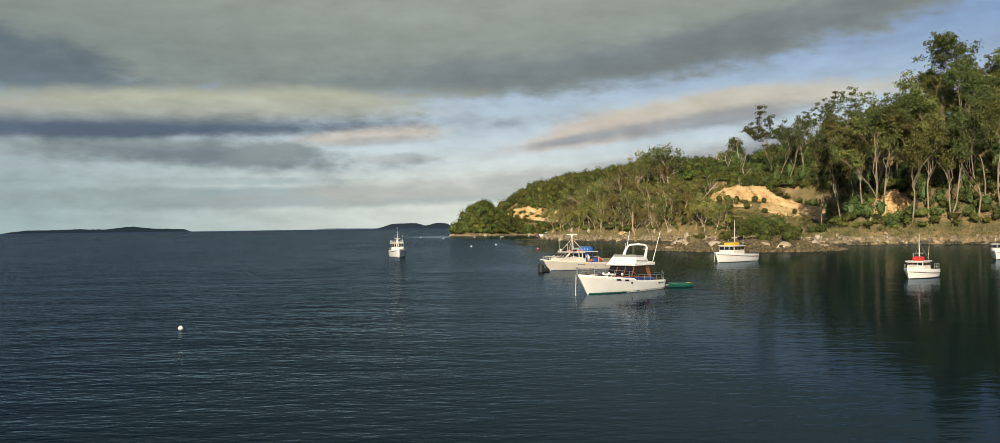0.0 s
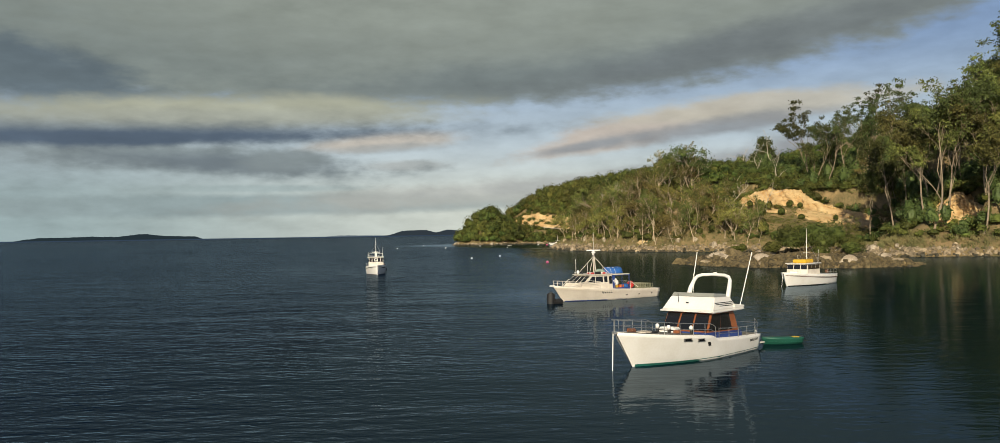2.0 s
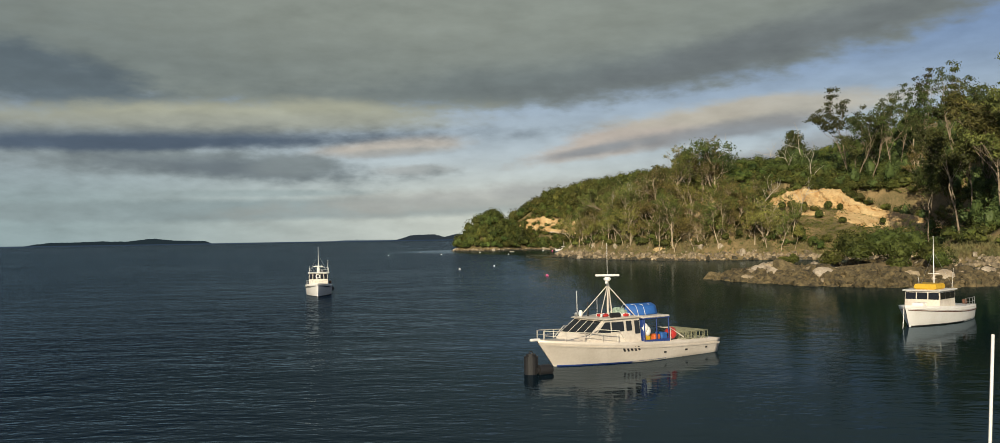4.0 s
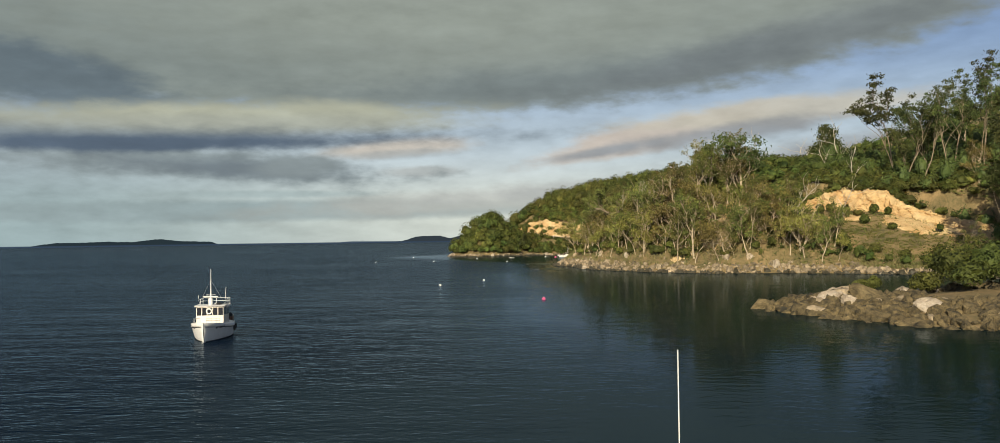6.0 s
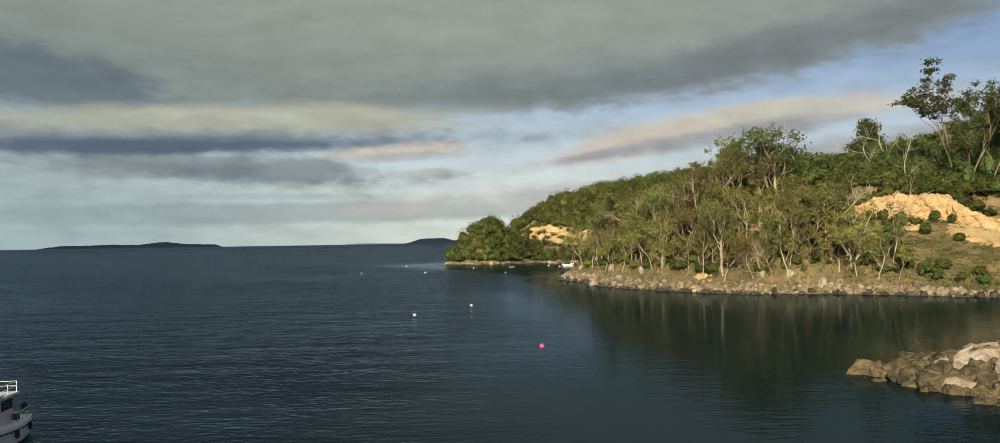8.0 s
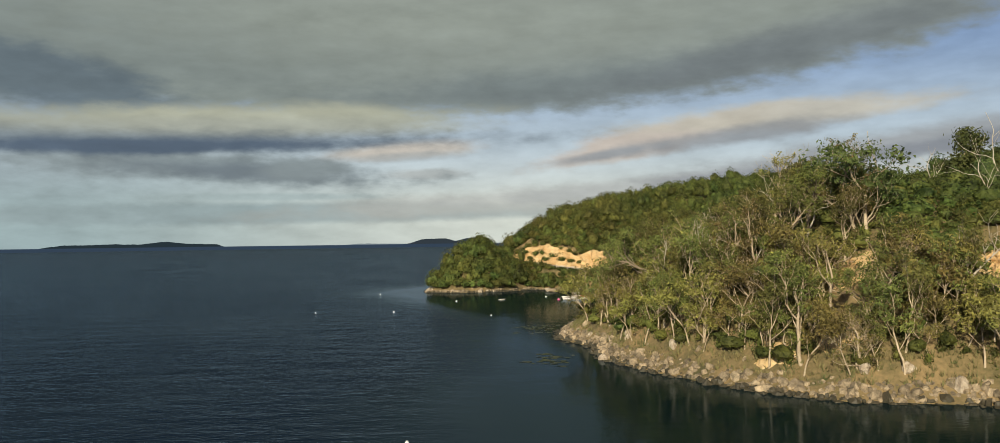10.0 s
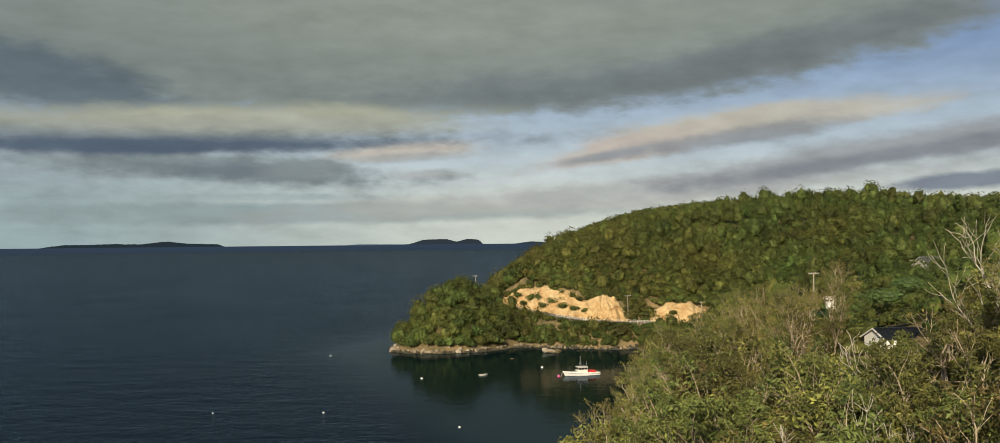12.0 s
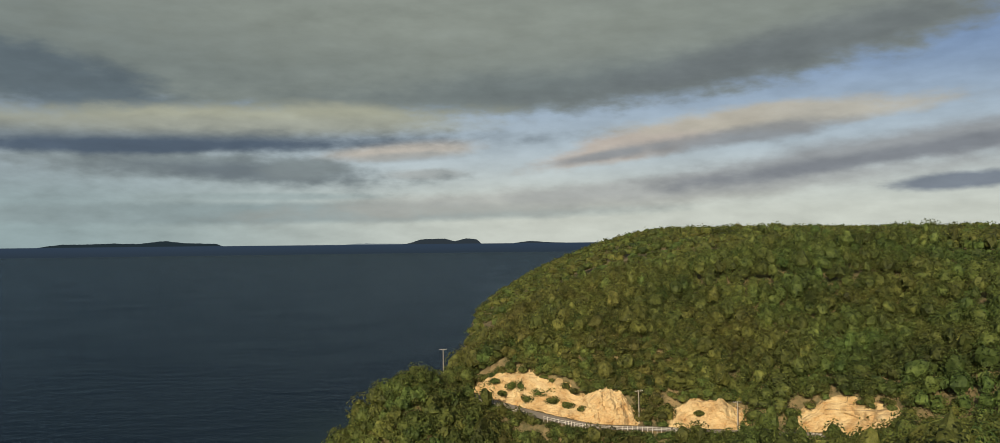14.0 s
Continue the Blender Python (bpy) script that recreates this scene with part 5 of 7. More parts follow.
def kelp():
    """Ragged fronds of weed floating off the rocks."""
    g = np.random.default_rng(29)
    vs, fs, n = [], [], 0
    for cx, cy, r, k in ((9.0, 368.0, 4.5, 42), (11.7, 317.3, 3.5, 36)):
        for _ in range(k):
            x, y = cx + g.normal(0, r * 0.5), cy + g.normal(0, r)
            w = np.linspace(0, 6.28, 9, endpoint=False)
            rad = g.uniform(0.25, 0.8) * (1 + 0.45 * g.normal(0, 1, 9))
            vs.append(np.stack([x + rad * np.cos(w), y + rad * 0.7 * np.sin(w), np.full(9, 0.03)], -1))
            vs.append(np.array([[x, y, 0.10]]))
            fs.append(np.array([(n + q, n + (q + 1) % 9, n + 9) for q in range(9)]))
            n += 10
    tagged(new("floating_kelp", mesh_of("floating_kelp", np.concatenate(vs), np.concatenate(fs), "kelp")), "olive-brown kelp fronds floating off the rocks", "kelp", kind="stuff")


kelp()

# ---- boats: x forward, y to port, z up from the waterline ----


class Hull:
    """A hull form: its breadth and reach at any place along it and any height."""

    def __init__(self, stern, stem, bow, beam, sheer_stern, sheer_bow, full=0.55, draft=0.5, flare=0.8, stern_narrow=0.12, step_at=None, step=0.0, fine=1.0):
        self.stern, self.stem, self.bow, self.beam = stern, stem, bow, beam
        self.s0, self.s1, self.full, self.draft, self.flare = sheer_stern, sheer_bow, full, draft, flare
        self.narrow, self.step_at, self.step, self.fine = stern_narrow, step_at, step, fine

    def sheer(self, u):
        z = self.s0 + (self.s1 - self.s0) * np.clip(u, 0, 1) ** 1.7
        if self.step_at is not None:
            z = z - self.step * (1 - np.clip((u - self.step_at) / 0.03, 0, 1))
        return z

    def side(self, u, z):
        """The point of the port side at u (0 stern, 1 bow) and height z."""
        u, z = np.asarray(u, float), np.asarray(z, float)
        k = np.clip((u - self.full) / (1 - self.full), 0, 1)
        aft = 1 - self.narrow * np.clip(1 - u / self.full, 0, 1) ** 2
        top = self.beam / 2 * aft * np.maximum(1 - k ** 2.4, 0) ** 0.8 + 0.03
        water = self.beam / 2 * 0.92 * aft * np.maximum(1 - k ** 1.7, 0) ** (1.0 * self.fine) + 0.015
        sh = self.s0 + (self.s1 - self.s0) * u ** 1.7
        q = np.clip(z / sh, 0, 1.2)
        y = np.where(z >= 0, water + (top - water) * q ** self.flare, water * (0.2 + 0.8 * np.clip((z + self.draft) / self.draft, 0, 1) ** 0.55))
        x0 = self.stern + u * (self.stem - self.stern)
        x1 = self.stern - 0.10 + u * (self.bow - self.stern + 0.10)
        return np.stack([x0 + (x1 - x0) * q, y, z], -1)

    def skin(self, mat="white", n=44, rows=12):
        u = 1 - (1 - np.linspace(0, 1, n)) ** 1.25
        q = np.linspace(0, 1, rows)
        U, Q = np.meshgrid(u, q, indexing="ij")
        p = self.side(U, -self.draft + (self.sheer(U) + self.draft) * Q)
        s = p * np.array([1, -1, 1])
        grid = np.concatenate([p, s[:, ::-1]], 1)
        k = 2 * rows
        i, j = np.meshgrid(np.arange(n - 1), np.arange(k - 1), indexing="ij")
        a = i * k + j
        f = np.stack([a, a + k, a + k + 1, a + 1], -1).reshape(-1, 4)
        f = np.concatenate([f, np.array([(j, j + 1, k - 2 - j, k - 1 - j) for j in range(rows - 1)])])
        return mesh_of("hull", grid.reshape(-1, 3), f, mat, True)

    def band(self, name, u0, u1, lo, hi, out, mat, parent, label=""):
        """A strip round the hull on both sides; lo and hi: heights, or depths below the sheer when negative."""
        u = np.linspace(u0, u1, 40)
        z0 = self.sheer(u) + lo if lo < -0.2 or isinstance(lo, int) and lo == 0 else np.full(40, lo)
        z1 = self.sheer(u) + hi if lo < -0.2 or isinstance(lo, int) and lo == 0 else np.full(40, hi)
        vs, fs = [], []
        for s in (1, -1):
            a, b = self.side(u, z0), self.side(u, z1)
            add = np.array([0, out, 0])
            ring = np.stack([a, a + add, b + add, b], 1) * np.array([1, s, 1])
            i, j = np.meshgrid(np.arange(39), np.arange(4), indexing="ij")
            f = np.stack([i * 4 + j, i * 4 + (j + 1) % 4, (i + 1) * 4 + (j + 1) % 4, (i + 1) * 4 + j], -1).reshape(-1, 4)
            fs.append(f + len(vs) * 160)
            vs.append(ring.reshape(-1, 3))
        return part(name, mesh_of(name, np.concatenate(vs), np.concatenate(fs), mat), mat, parent, label)

    def deck(self, name, u0, u1, drop, mat, parent, inset=0.04, crown=0.05, label=""):
        u = np.linspace(u0, u1, 24)
        e = self.side(u, self.sheer(u) - drop)
        w = np.linspace(-1, 1, 7)
        y = np.maximum(e[:, 1] - inset, 0.01)[:, None] * w
        z = (self.sheer(u) - drop)[:, None] + crown * (1 - w ** 2) + 0 * y
        top = np.stack([np.broadcast_to(e[:, :1], y.shape), y, z], -1)
        v = np.concatenate([top.reshape(-1, 3), (top - np.array([0, 0, 0.05])).reshape(-1, 3)])
        i, j = np.meshgrid(np.arange(23), np.arange(6), indexing="ij")
        a = (i * 7 + j)
        f = np.stack([a, a + 7, a + 8, a + 1], -1).reshape(-1, 4)
        return part(name, mesh_of(name, v, np.concatenate([f, f[:, ::-1] + 168])[:, [0, 3, 2, 1]][:, ::-1], mat), mat, parent, label)

    def rail(self, parent, u0, u1, count, high, r=0.016, inset=0.08, rails=2, mat="steel"):
        """Stanchions, each a part, and the bars between them."""
        u = np.linspace(u0, u1, count)
        base = self.side(u, self.sheer(u)) - np.array([0, inset, 0])
        base[:, 1] = np.maximum(base[:, 1], 0.03)
        for s in (1, -1):
            b = base * np.array([1, s, 1])
            for p in b:
                tubes("stanchion", [([p - (0, 0, 0.02), p + (0, 0, high)], r)], mat, parent)
            uu = np.linspace(u0, u1, 24)
            c = self.side(uu, self.sheer(uu)) - np.array([0, inset, 0])
            c[:, 1] = np.maximum(c[:, 1], 0.03)
            c = c * np.array([1, s, 1])
            lines = [(c + (0, 0, high), r * 1.1)]
            if rails > 1:
                lines.append((c + (0, 0, high * 0.5), r * 0.7))
            tubes("rail", lines, mat, parent)


def slab(outline, y0, y1, bevel=0.02, shrink=1.0):
    """A solid from a side outline (x, z) between y0 and y1, its edges rounded; shrink narrows its top."""
    bm = prism(outline, y0, y1)
    zs = [z for _, z in outline]
    lo, hi = min(zs), max(zs)
    for v in bm.verts:
        v.co.y *= 1 - (1 - shrink) * (v.co.z - lo) / (hi - lo + 1e-6)
    if bevel:
        bmesh.ops.bevel(bm, geom=bm.edges[:], offset=bevel, segments=2, affect="EDGES")
    return bm


def pane(corners, thick=0.012, mat="glass"):
    """A thin plate over four corners, standing proud along their normal."""
    c = [Vector(p) for p in corners]
    n = (c[1] - c[0]).cross(c[3] - c[0]).normalized() * thick
    bm = bmesh.new()
    a, b = [bm.verts.new(p - n * 0.3) for p in c], [bm.verts.new(p + n) for p in c]
    bm.faces.new(a[::-1]), bm.faces.new(b)
    for k in range(4):
        bm.faces.new((a[k], a[(k + 1) % 4], b[(k + 1) % 4], b[k]))
    return bm


def panes(parent, face, columns, margin=0.06, gap=0.07, mat="glass", name="window", u0=0.0, u1=1.0, v0=0.0, v1=1.0):
    """Panes side by side in a face given by its four corners (foot left, foot right, top right, top left seen from outside)."""
    a, b, c, d = (Vector(p) for p in face)

    def at(u, v):
        return (a * (1 - u) + b * u) * (1 - v) + (d * (1 - u) + c * u) * v

    wide = (b - a).length * (u1 - u0)
    high = (d - a).length * (v1 - v0)
    m, g, h = margin / wide * (u1 - u0), gap / wide * (u1 - u0), margin / high * (v1 - v0)
    w = (u1 - u0 - 2 * m - (columns - 1) * g) / columns
    for k in range(columns):
        l = u0 + m + k * (w + g)
        part(name, pane([at(l, v0 + h), at(l + w, v0 + h), at(l + w, v1 - h), at(l, v1 - h)]), mat, parent)


def ball(x, y, z, r, sz=1.0, seg=14):
    bm = bmesh.new()
    bmesh.ops.create_uvsphere(bm, u_segments=seg, v_segments=9, radius=r)
    for v in bm.verts:
        v.co = Vector((v.co.x + x, v.co.y + y, v.co.z * sz + z))
    for f in bm.faces:
        f.smooth = True
    return bm


def drum(x, y, z, r, h, axis="z", seg=18, bevel=0.02):
    bm = bmesh.new()
    bmesh.ops.create_cone(bm, cap_ends=True, segments=seg, radius1=r, radius2=r, depth=h)
    if bevel:
        bmesh.ops.bevel(bm, geom=[e for e in bm.edges if len(e.link_faces) == 2 and e.calc_face_angle(0) > 1], offset=bevel, segments=2, affect="EDGES")
    if axis != "z":
        bmesh.ops.rotate(bm, cent=(0, 0, 0), matrix=Matrix.Rotation(math.pi / 2, 3, "Y" if axis == "x" else "X"), verts=bm.verts[:])
    bmesh.ops.translate(bm, vec=(x, y, z), verts=bm.verts[:])
    return bm


def heap(x, y, z, r, h):
    """A crumpled pile of cloth or net."""
    bm = bmesh.new()
    bmesh.ops.create_icosphere(bm, subdivisions=3, radius=1.0)
    for v in bm.verts:
        a = v.co.copy()
        k = 1 + 0.16 * math.sin(a.x * 7 + a.y * 5) * math.cos(a.y * 8 - a.z * 6) + 0.1 * math.sin(a.x * 15 - a.z * 11)
        v.co = Vector((x + a.x * r * k, y + a.y * r * k, z + max(a.z, -0.2) * h * k))
    return bm


def ring(x, y, z, r, t, tilt=0.0):
    w = np.linspace(0, 2 * math.pi, 25)
    p = np.stack([x + r * np.cos(w), y + r * np.sin(w) * math.cos(tilt), z + r * np.sin(w) * math.sin(tilt)], -1)
    return tube(p, t, 8)


def bars(parent, hull, u0, u1, low, high, count, mat="black", name="lettering"):
    """Unreadable writing on the hull side: short upright bars."""
    us = np.linspace(u0, u1, count)
    for k, u in enumerate(us):
        d = (u1 - u0) / count * 0.33
        for s in (1, -1):
            c = hull.side(np.array([u - d, u + d, u + d, u - d]), np.array([low, low, high, high]) - 0.01 * (k % 2))
            c[:, 1] = (c[:, 1] + 0.008) * s
            part(name, pane([tuple(p) for p in (c if s < 0 else c[::-1])], 0.006), mat, parent)


# -- the white flybridge launch --
def launch():
    ob = thing("motor_launch", pose(9.1, 72.3, 0, 0, 0, 228.5) @ Matrix.Scale(0.96, 4), "white flybridge motor launch with teak-framed cabin, moored", "boat", "moored boats")
    h = Hull(-4.35, 4.35, 5.55, 3.5, 0.88, 1.58, full=0.45, draft=0.6, flare=0.75, step_at=0.47, step=0.16)

    def deck_z(x):
        return float(h.sheer(np.array((x + 4.45) / 10.0)))

    hull = part("hull", h.skin("white", 70), "white", ob, "glossy white hull with raised bow")
    h.band("boot_stripe", 0.0, 0.985, -0.1, 0.10, 0.012, "teal", hull, "sea-green waterline stripe")
    h.deck("foredeck", 0.47, 0.985, 0.02, "deck", ob, label="worn grey-brown painted deck")
    h.deck("side_deck", 0.02, 0.485, 0.03, "deck", ob)
    for u in (0.60, 0.69):
        for s in (1, -1):
            z = deck_z(u * 10 - 4.45) - 0.26
            rim = h.side(np.array([u - .028, u + .028, u + .024, u - .024]), np.array([z - 0.03, z - 0.02, z + 0.13, z + 0.12]))
            rim[:, 1] = (rim[:, 1] + 0.008) * s
            port = part("porthole", pane([tuple(p) for p in (rim if s < 0 else rim[::-1])], 0.015), "steel", hull)
            c = h.side(np.array([u - .020, u + .020, u + .017, u - .017]), np.array([z, z + 0.01, z + 0.10, z + 0.09]))
            c[:, 1] = (c[:, 1] + 0.02) * s
            part("glass", pane([tuple(p) for p in (c if s < 0 else c[::-1])], 0.015), "glass", port)
    c = h.side(np.array([0.535, 0.555, 0.555, 0.535]), np.array([0.66, 0.66, 0.83, 0.83]))
    c[:, 1] += 0.012
    part("vent", pane([tuple(p) for p in c[::-1]], 0.02), "black", hull)
    bars(hull, h, 0.045, 0.13, 0.47, 0.58, 7)
    part("swim_platform", box(-4.72, 0, 0.24, 0.7, 2.9, 0.06), "cream", ob)
    # cabin
    low, roof = 0.72, 2.02
    cab = part("cabin", slab([(-2.95, low), (0.30, low), (-0.42, roof), (-2.45, roof)], -1.24, 1.24, 0.03, 0.93), "teak", ob, "varnished teak cabin sides")
    part("cabin_base", slab([(-3.0, 0.66), (0.40, 0.66), (0.24, 1.14), (-3.0, 1.02)], -1.30, 1.30, 0.03), "blue", ob, "blue canvas along the cabin foot")
    k = lambda z: 1.24 * (1 - 0.07 * (z - low) / (roof - low)) + 0.012

    def side_face(s):
        f = [(0.05, k(1.16) * s, 1.16), (-2.2, k(1.08) * s, 1.08), (-1.95, k(1.96) * s, 1.96), (-0.46, k(1.96) * s, 1.96)]
        return f if s > 0 else [f[1], f[0], f[3], f[2]]

    panes(cab, side_face(1), 2, 0.04, 0.05, "glass", "side_window")
    panes(cab, side_face(-1), 2, 0.04, 0.05, "glass", "side_window")
    panes(cab, [(0.09, -1.2, 1.16), (0.09, 1.2, 1.16), (-0.37, 1.14, 1.98), (-0.37, -1.14, 1.98)], 3, 0.05, 0.10, "glass", "windscreen")
    part("cabin_roof", slab([(-3.05, 2.0), (-0.12, 2.0), (-0.05, 2.05), (-0.15, 2.10), (-3.05, 2.1)], -1.42, 1.42, 0.03), "white", ob)
    fly = part("flybridge", slab([(-2.5, 2.09), (-0.15, 2.09), (-0.70, 2.72), (-2.1, 2.68)], -1.36, 1.36, 0.05, 0.84), "white", ob, "white moulded flybridge coaming")
    part("wing", slab([(-3.1, 2.1), (-2.2, 2.1), (-2.1, 2.32), (-3.2, 2.2)], -1.38, 1.38, 0.03), "white", fly)
    part("well", box(-1.4, 0, 2.72, 1.1, 1.9, 0.03), "deck", fly)
    for x0, x1, z in ((-2.15, -0.55, 2.42), (-2.2, -0.62, 2.35), (-2.25, -0.9, 2.27)):
        for s in (1, -1):
            yy = 1.36 * (1 - 0.16 * (z - 2.09) / 0.69) + 0.006
            q = [(x1, yy * s, z), (x0, yy * s, z - 0.02), (x0, yy * s, z + 0.012), (x1, yy * s, z + 0.03)]
            part("stripe", pane(q if s > 0 else q[::-1], 0.008), "black", fly)
    part("badge", pane([(-0.33, -0.14, 2.42), (-0.33, 0.0, 2.42), (-0.36, 0.0, 2.46), (-0.36, -0.14, 2.46)], 0.01), "black", fly)
    g = part("windshield", pane([(-0.70, -1.1, 2.70), (-0.70, 1.1, 2.70), (-0.84, 1.06, 2.86), (-0.84, -1.06, 2.86)], 0.012), "smoked", ob, "low tinted flybridge windshield")
    for s in (1, -1):
        q = [(-0.70, 1.12 * s, 2.70), (-1.8, 1.13 * s, 2.67), (-1.8, 1.10 * s, 2.79), (-0.84, 1.07 * s, 2.86)]
        part("side_shield", pane(q if s > 0 else q[::-1], 0.012), "smoked", g)
    arch = [(-2.1, -1.06, 2.55), (-2.3, -1.04, 3.0), (-2.55, -0.96, 3.4), (-2.62, -0.85, 3.54), (-2.66, -0.6, 3.62), (-2.67, 0, 3.65), (-2.66, 0.6, 3.62), (-2.62, 0.85, 3.54), (-2.55, 0.96, 3.4), (-2.3, 1.04, 3.0), (-2.1, 1.06, 2.55)]
    v, f = tube(np.array(arch), [0.12, 0.11, 0.09, 0.085, 0.08, 0.075, 0.08, 0.085, 0.09, 0.11, 0.12], 10)
    part("arch", mesh_of("arch", v, f, "white", True), "white", ob, "white moulded radar arch")
    part("dome_light", drum(-2.67, 0.1, 3.73, 0.1, 0.06), "white", ob)
    tubes("antenna", [([(-1.4, -0.35, 2.75), (-1.43, -0.35, 3.75)], 0.011)], "white", ob)
    tubes("antenna", [([(-0.35, -0.55, 2.45), (-0.33, -0.55, 2.95)], 0.011)], "black", ob)
    for s in (1, -1):
        tubes("outrigger_pole", [([(-2.7, 1.35 * s, 2.1), (-3.75, 1.5 * s, 4.7)], 0.024)], "white", ob)
    # deck gear
    h.rail(ob, 0.47, 0.975, 7, 0.52)
    h.rail(ob, 0.06, 0.44, 5, 0.46, rails=2)
    bz = deck_z(5.1)
    tubes("pulpit", [([(5.1, 0.35, bz + 0.5), (5.5, 0.2, bz + 0.56), (5.6, 0, bz + 0.57), (5.5, -0.2, bz + 0.56), (5.1, -0.35, bz + 0.5)], 0.02), ([(5.55, 0, bz), (5.6, 0, bz + 0.57)], 0.018)], "steel", ob)
    rz = deck_z(1.0) + 0.02
    raft = part("life_raft", slab([(0.75, rz), (1.25, rz), (1.28, rz + 0.08), (1.22, rz + 0.26), (0.78, rz + 0.26), (0.72, rz + 0.08)], -0.62, 0.22, 0.04), "white", ob, "white life-raft canister")
    part("band", box(1.0, -0.2, rz + 0.13, 0.58, 0.86, 0.04), "black", raft)
    for x, y in ((0.75, -1.0), (0.7, 0.75), (1.7, 0.2)):
        z = deck_z(x)
        ven = part("cowl_vent", drum(x, y, z + 0.1, 0.07, 0.2), "black", ob)
        part("cowl", ball(x + 0.03, y, z + 0.28, 0.09, 1.3), "white", ven)
    part("anchor_winch", box(4.3, 0, deck_z(4.3) + 0.08, 0.3, 0.26, 0.18, 0.04), "rust", ob, "rusty anchor winch")
    for x, y in ((3.3, -0.75), (1.5, 0.5)):
        part("deck_box", box(x, y, deck_z(x) + 0.08, 0.28, 0.28, 0.18, 0.03), "teak", ob)
    part("hatch", box(2.7, -0.1, deck_z(2.7) + 0.06, 0.55, 0.55, 0.07, 0.02), "black", ob)
    tubes("rope_coil", [(np.array([(3.9 + 0.25 * math.cos(a) * (1 + a / 60), 0.35 + 0.25 * math.sin(a) * (1 + a / 60), deck_z(3.9) + 0.08) for a in np.linspace(0, 19, 60)]), 0.022)], "cream", ob)
    part("bow_roller", box(5.45, 0, bz + 0.02, 0.5, 0.16, 0.1, 0.02), "steel", ob)
    tubes("mooring_rope", [([(5.7, 0, bz), (5.78, 0.02, 0.7), (5.85, 0.03, -0.6)], 0.024)], "white", ob)
    tubes("stern_rail", [([(-4.3, -1.4, 0.75), (-4.35, -1.4, 1.25), (-4.35, 1.4, 1.25), (-4.3, 1.4, 0.75)], 0.018), ([(-4.35, 1.4, 1.25), (-3.9, 1.5, 1.5), (-3.9, 1.52, 0.7)], 0.018)], "steel", ob)
    part("cockpit", box(-3.65, 0, 0.72, 1.3, 2.6, 0.1), "deck", ob)
    return ob


def dinghy(x, y, heading, length, mat, label, trim="yellow"):
    ob = thing("dinghy", pose(x, y, 0, 0, 0, heading), label, "dinghy")
    L = length / 2
    h = Hull(-L, L * 0.85, L, length * 0.45, 0.30, 0.36, full=0.5, draft=0.1)
    part("hull", h.skin(mat, 24, 6), mat, ob)
    h.deck("floor", 0.06, 0.9, 0.2, mat, ob)
    h.band("gunwale", 0.0, 0.97, -0.24 + 0.0, -0.2, 0.03, mat, ob)
    part("thwart", box(0, 0, 0.26, 0.25, length * 0.4, 0.03), mat, ob)
    part("thwart", box(-L * 0.6, 0, 0.26, 0.25, length * 0.38, 0.03), mat, ob)
    part("bottom_board", box(-L * 0.75, length * 0.1, 0.30, 0.3, 0.25, 0.06), trim, ob)
    return ob


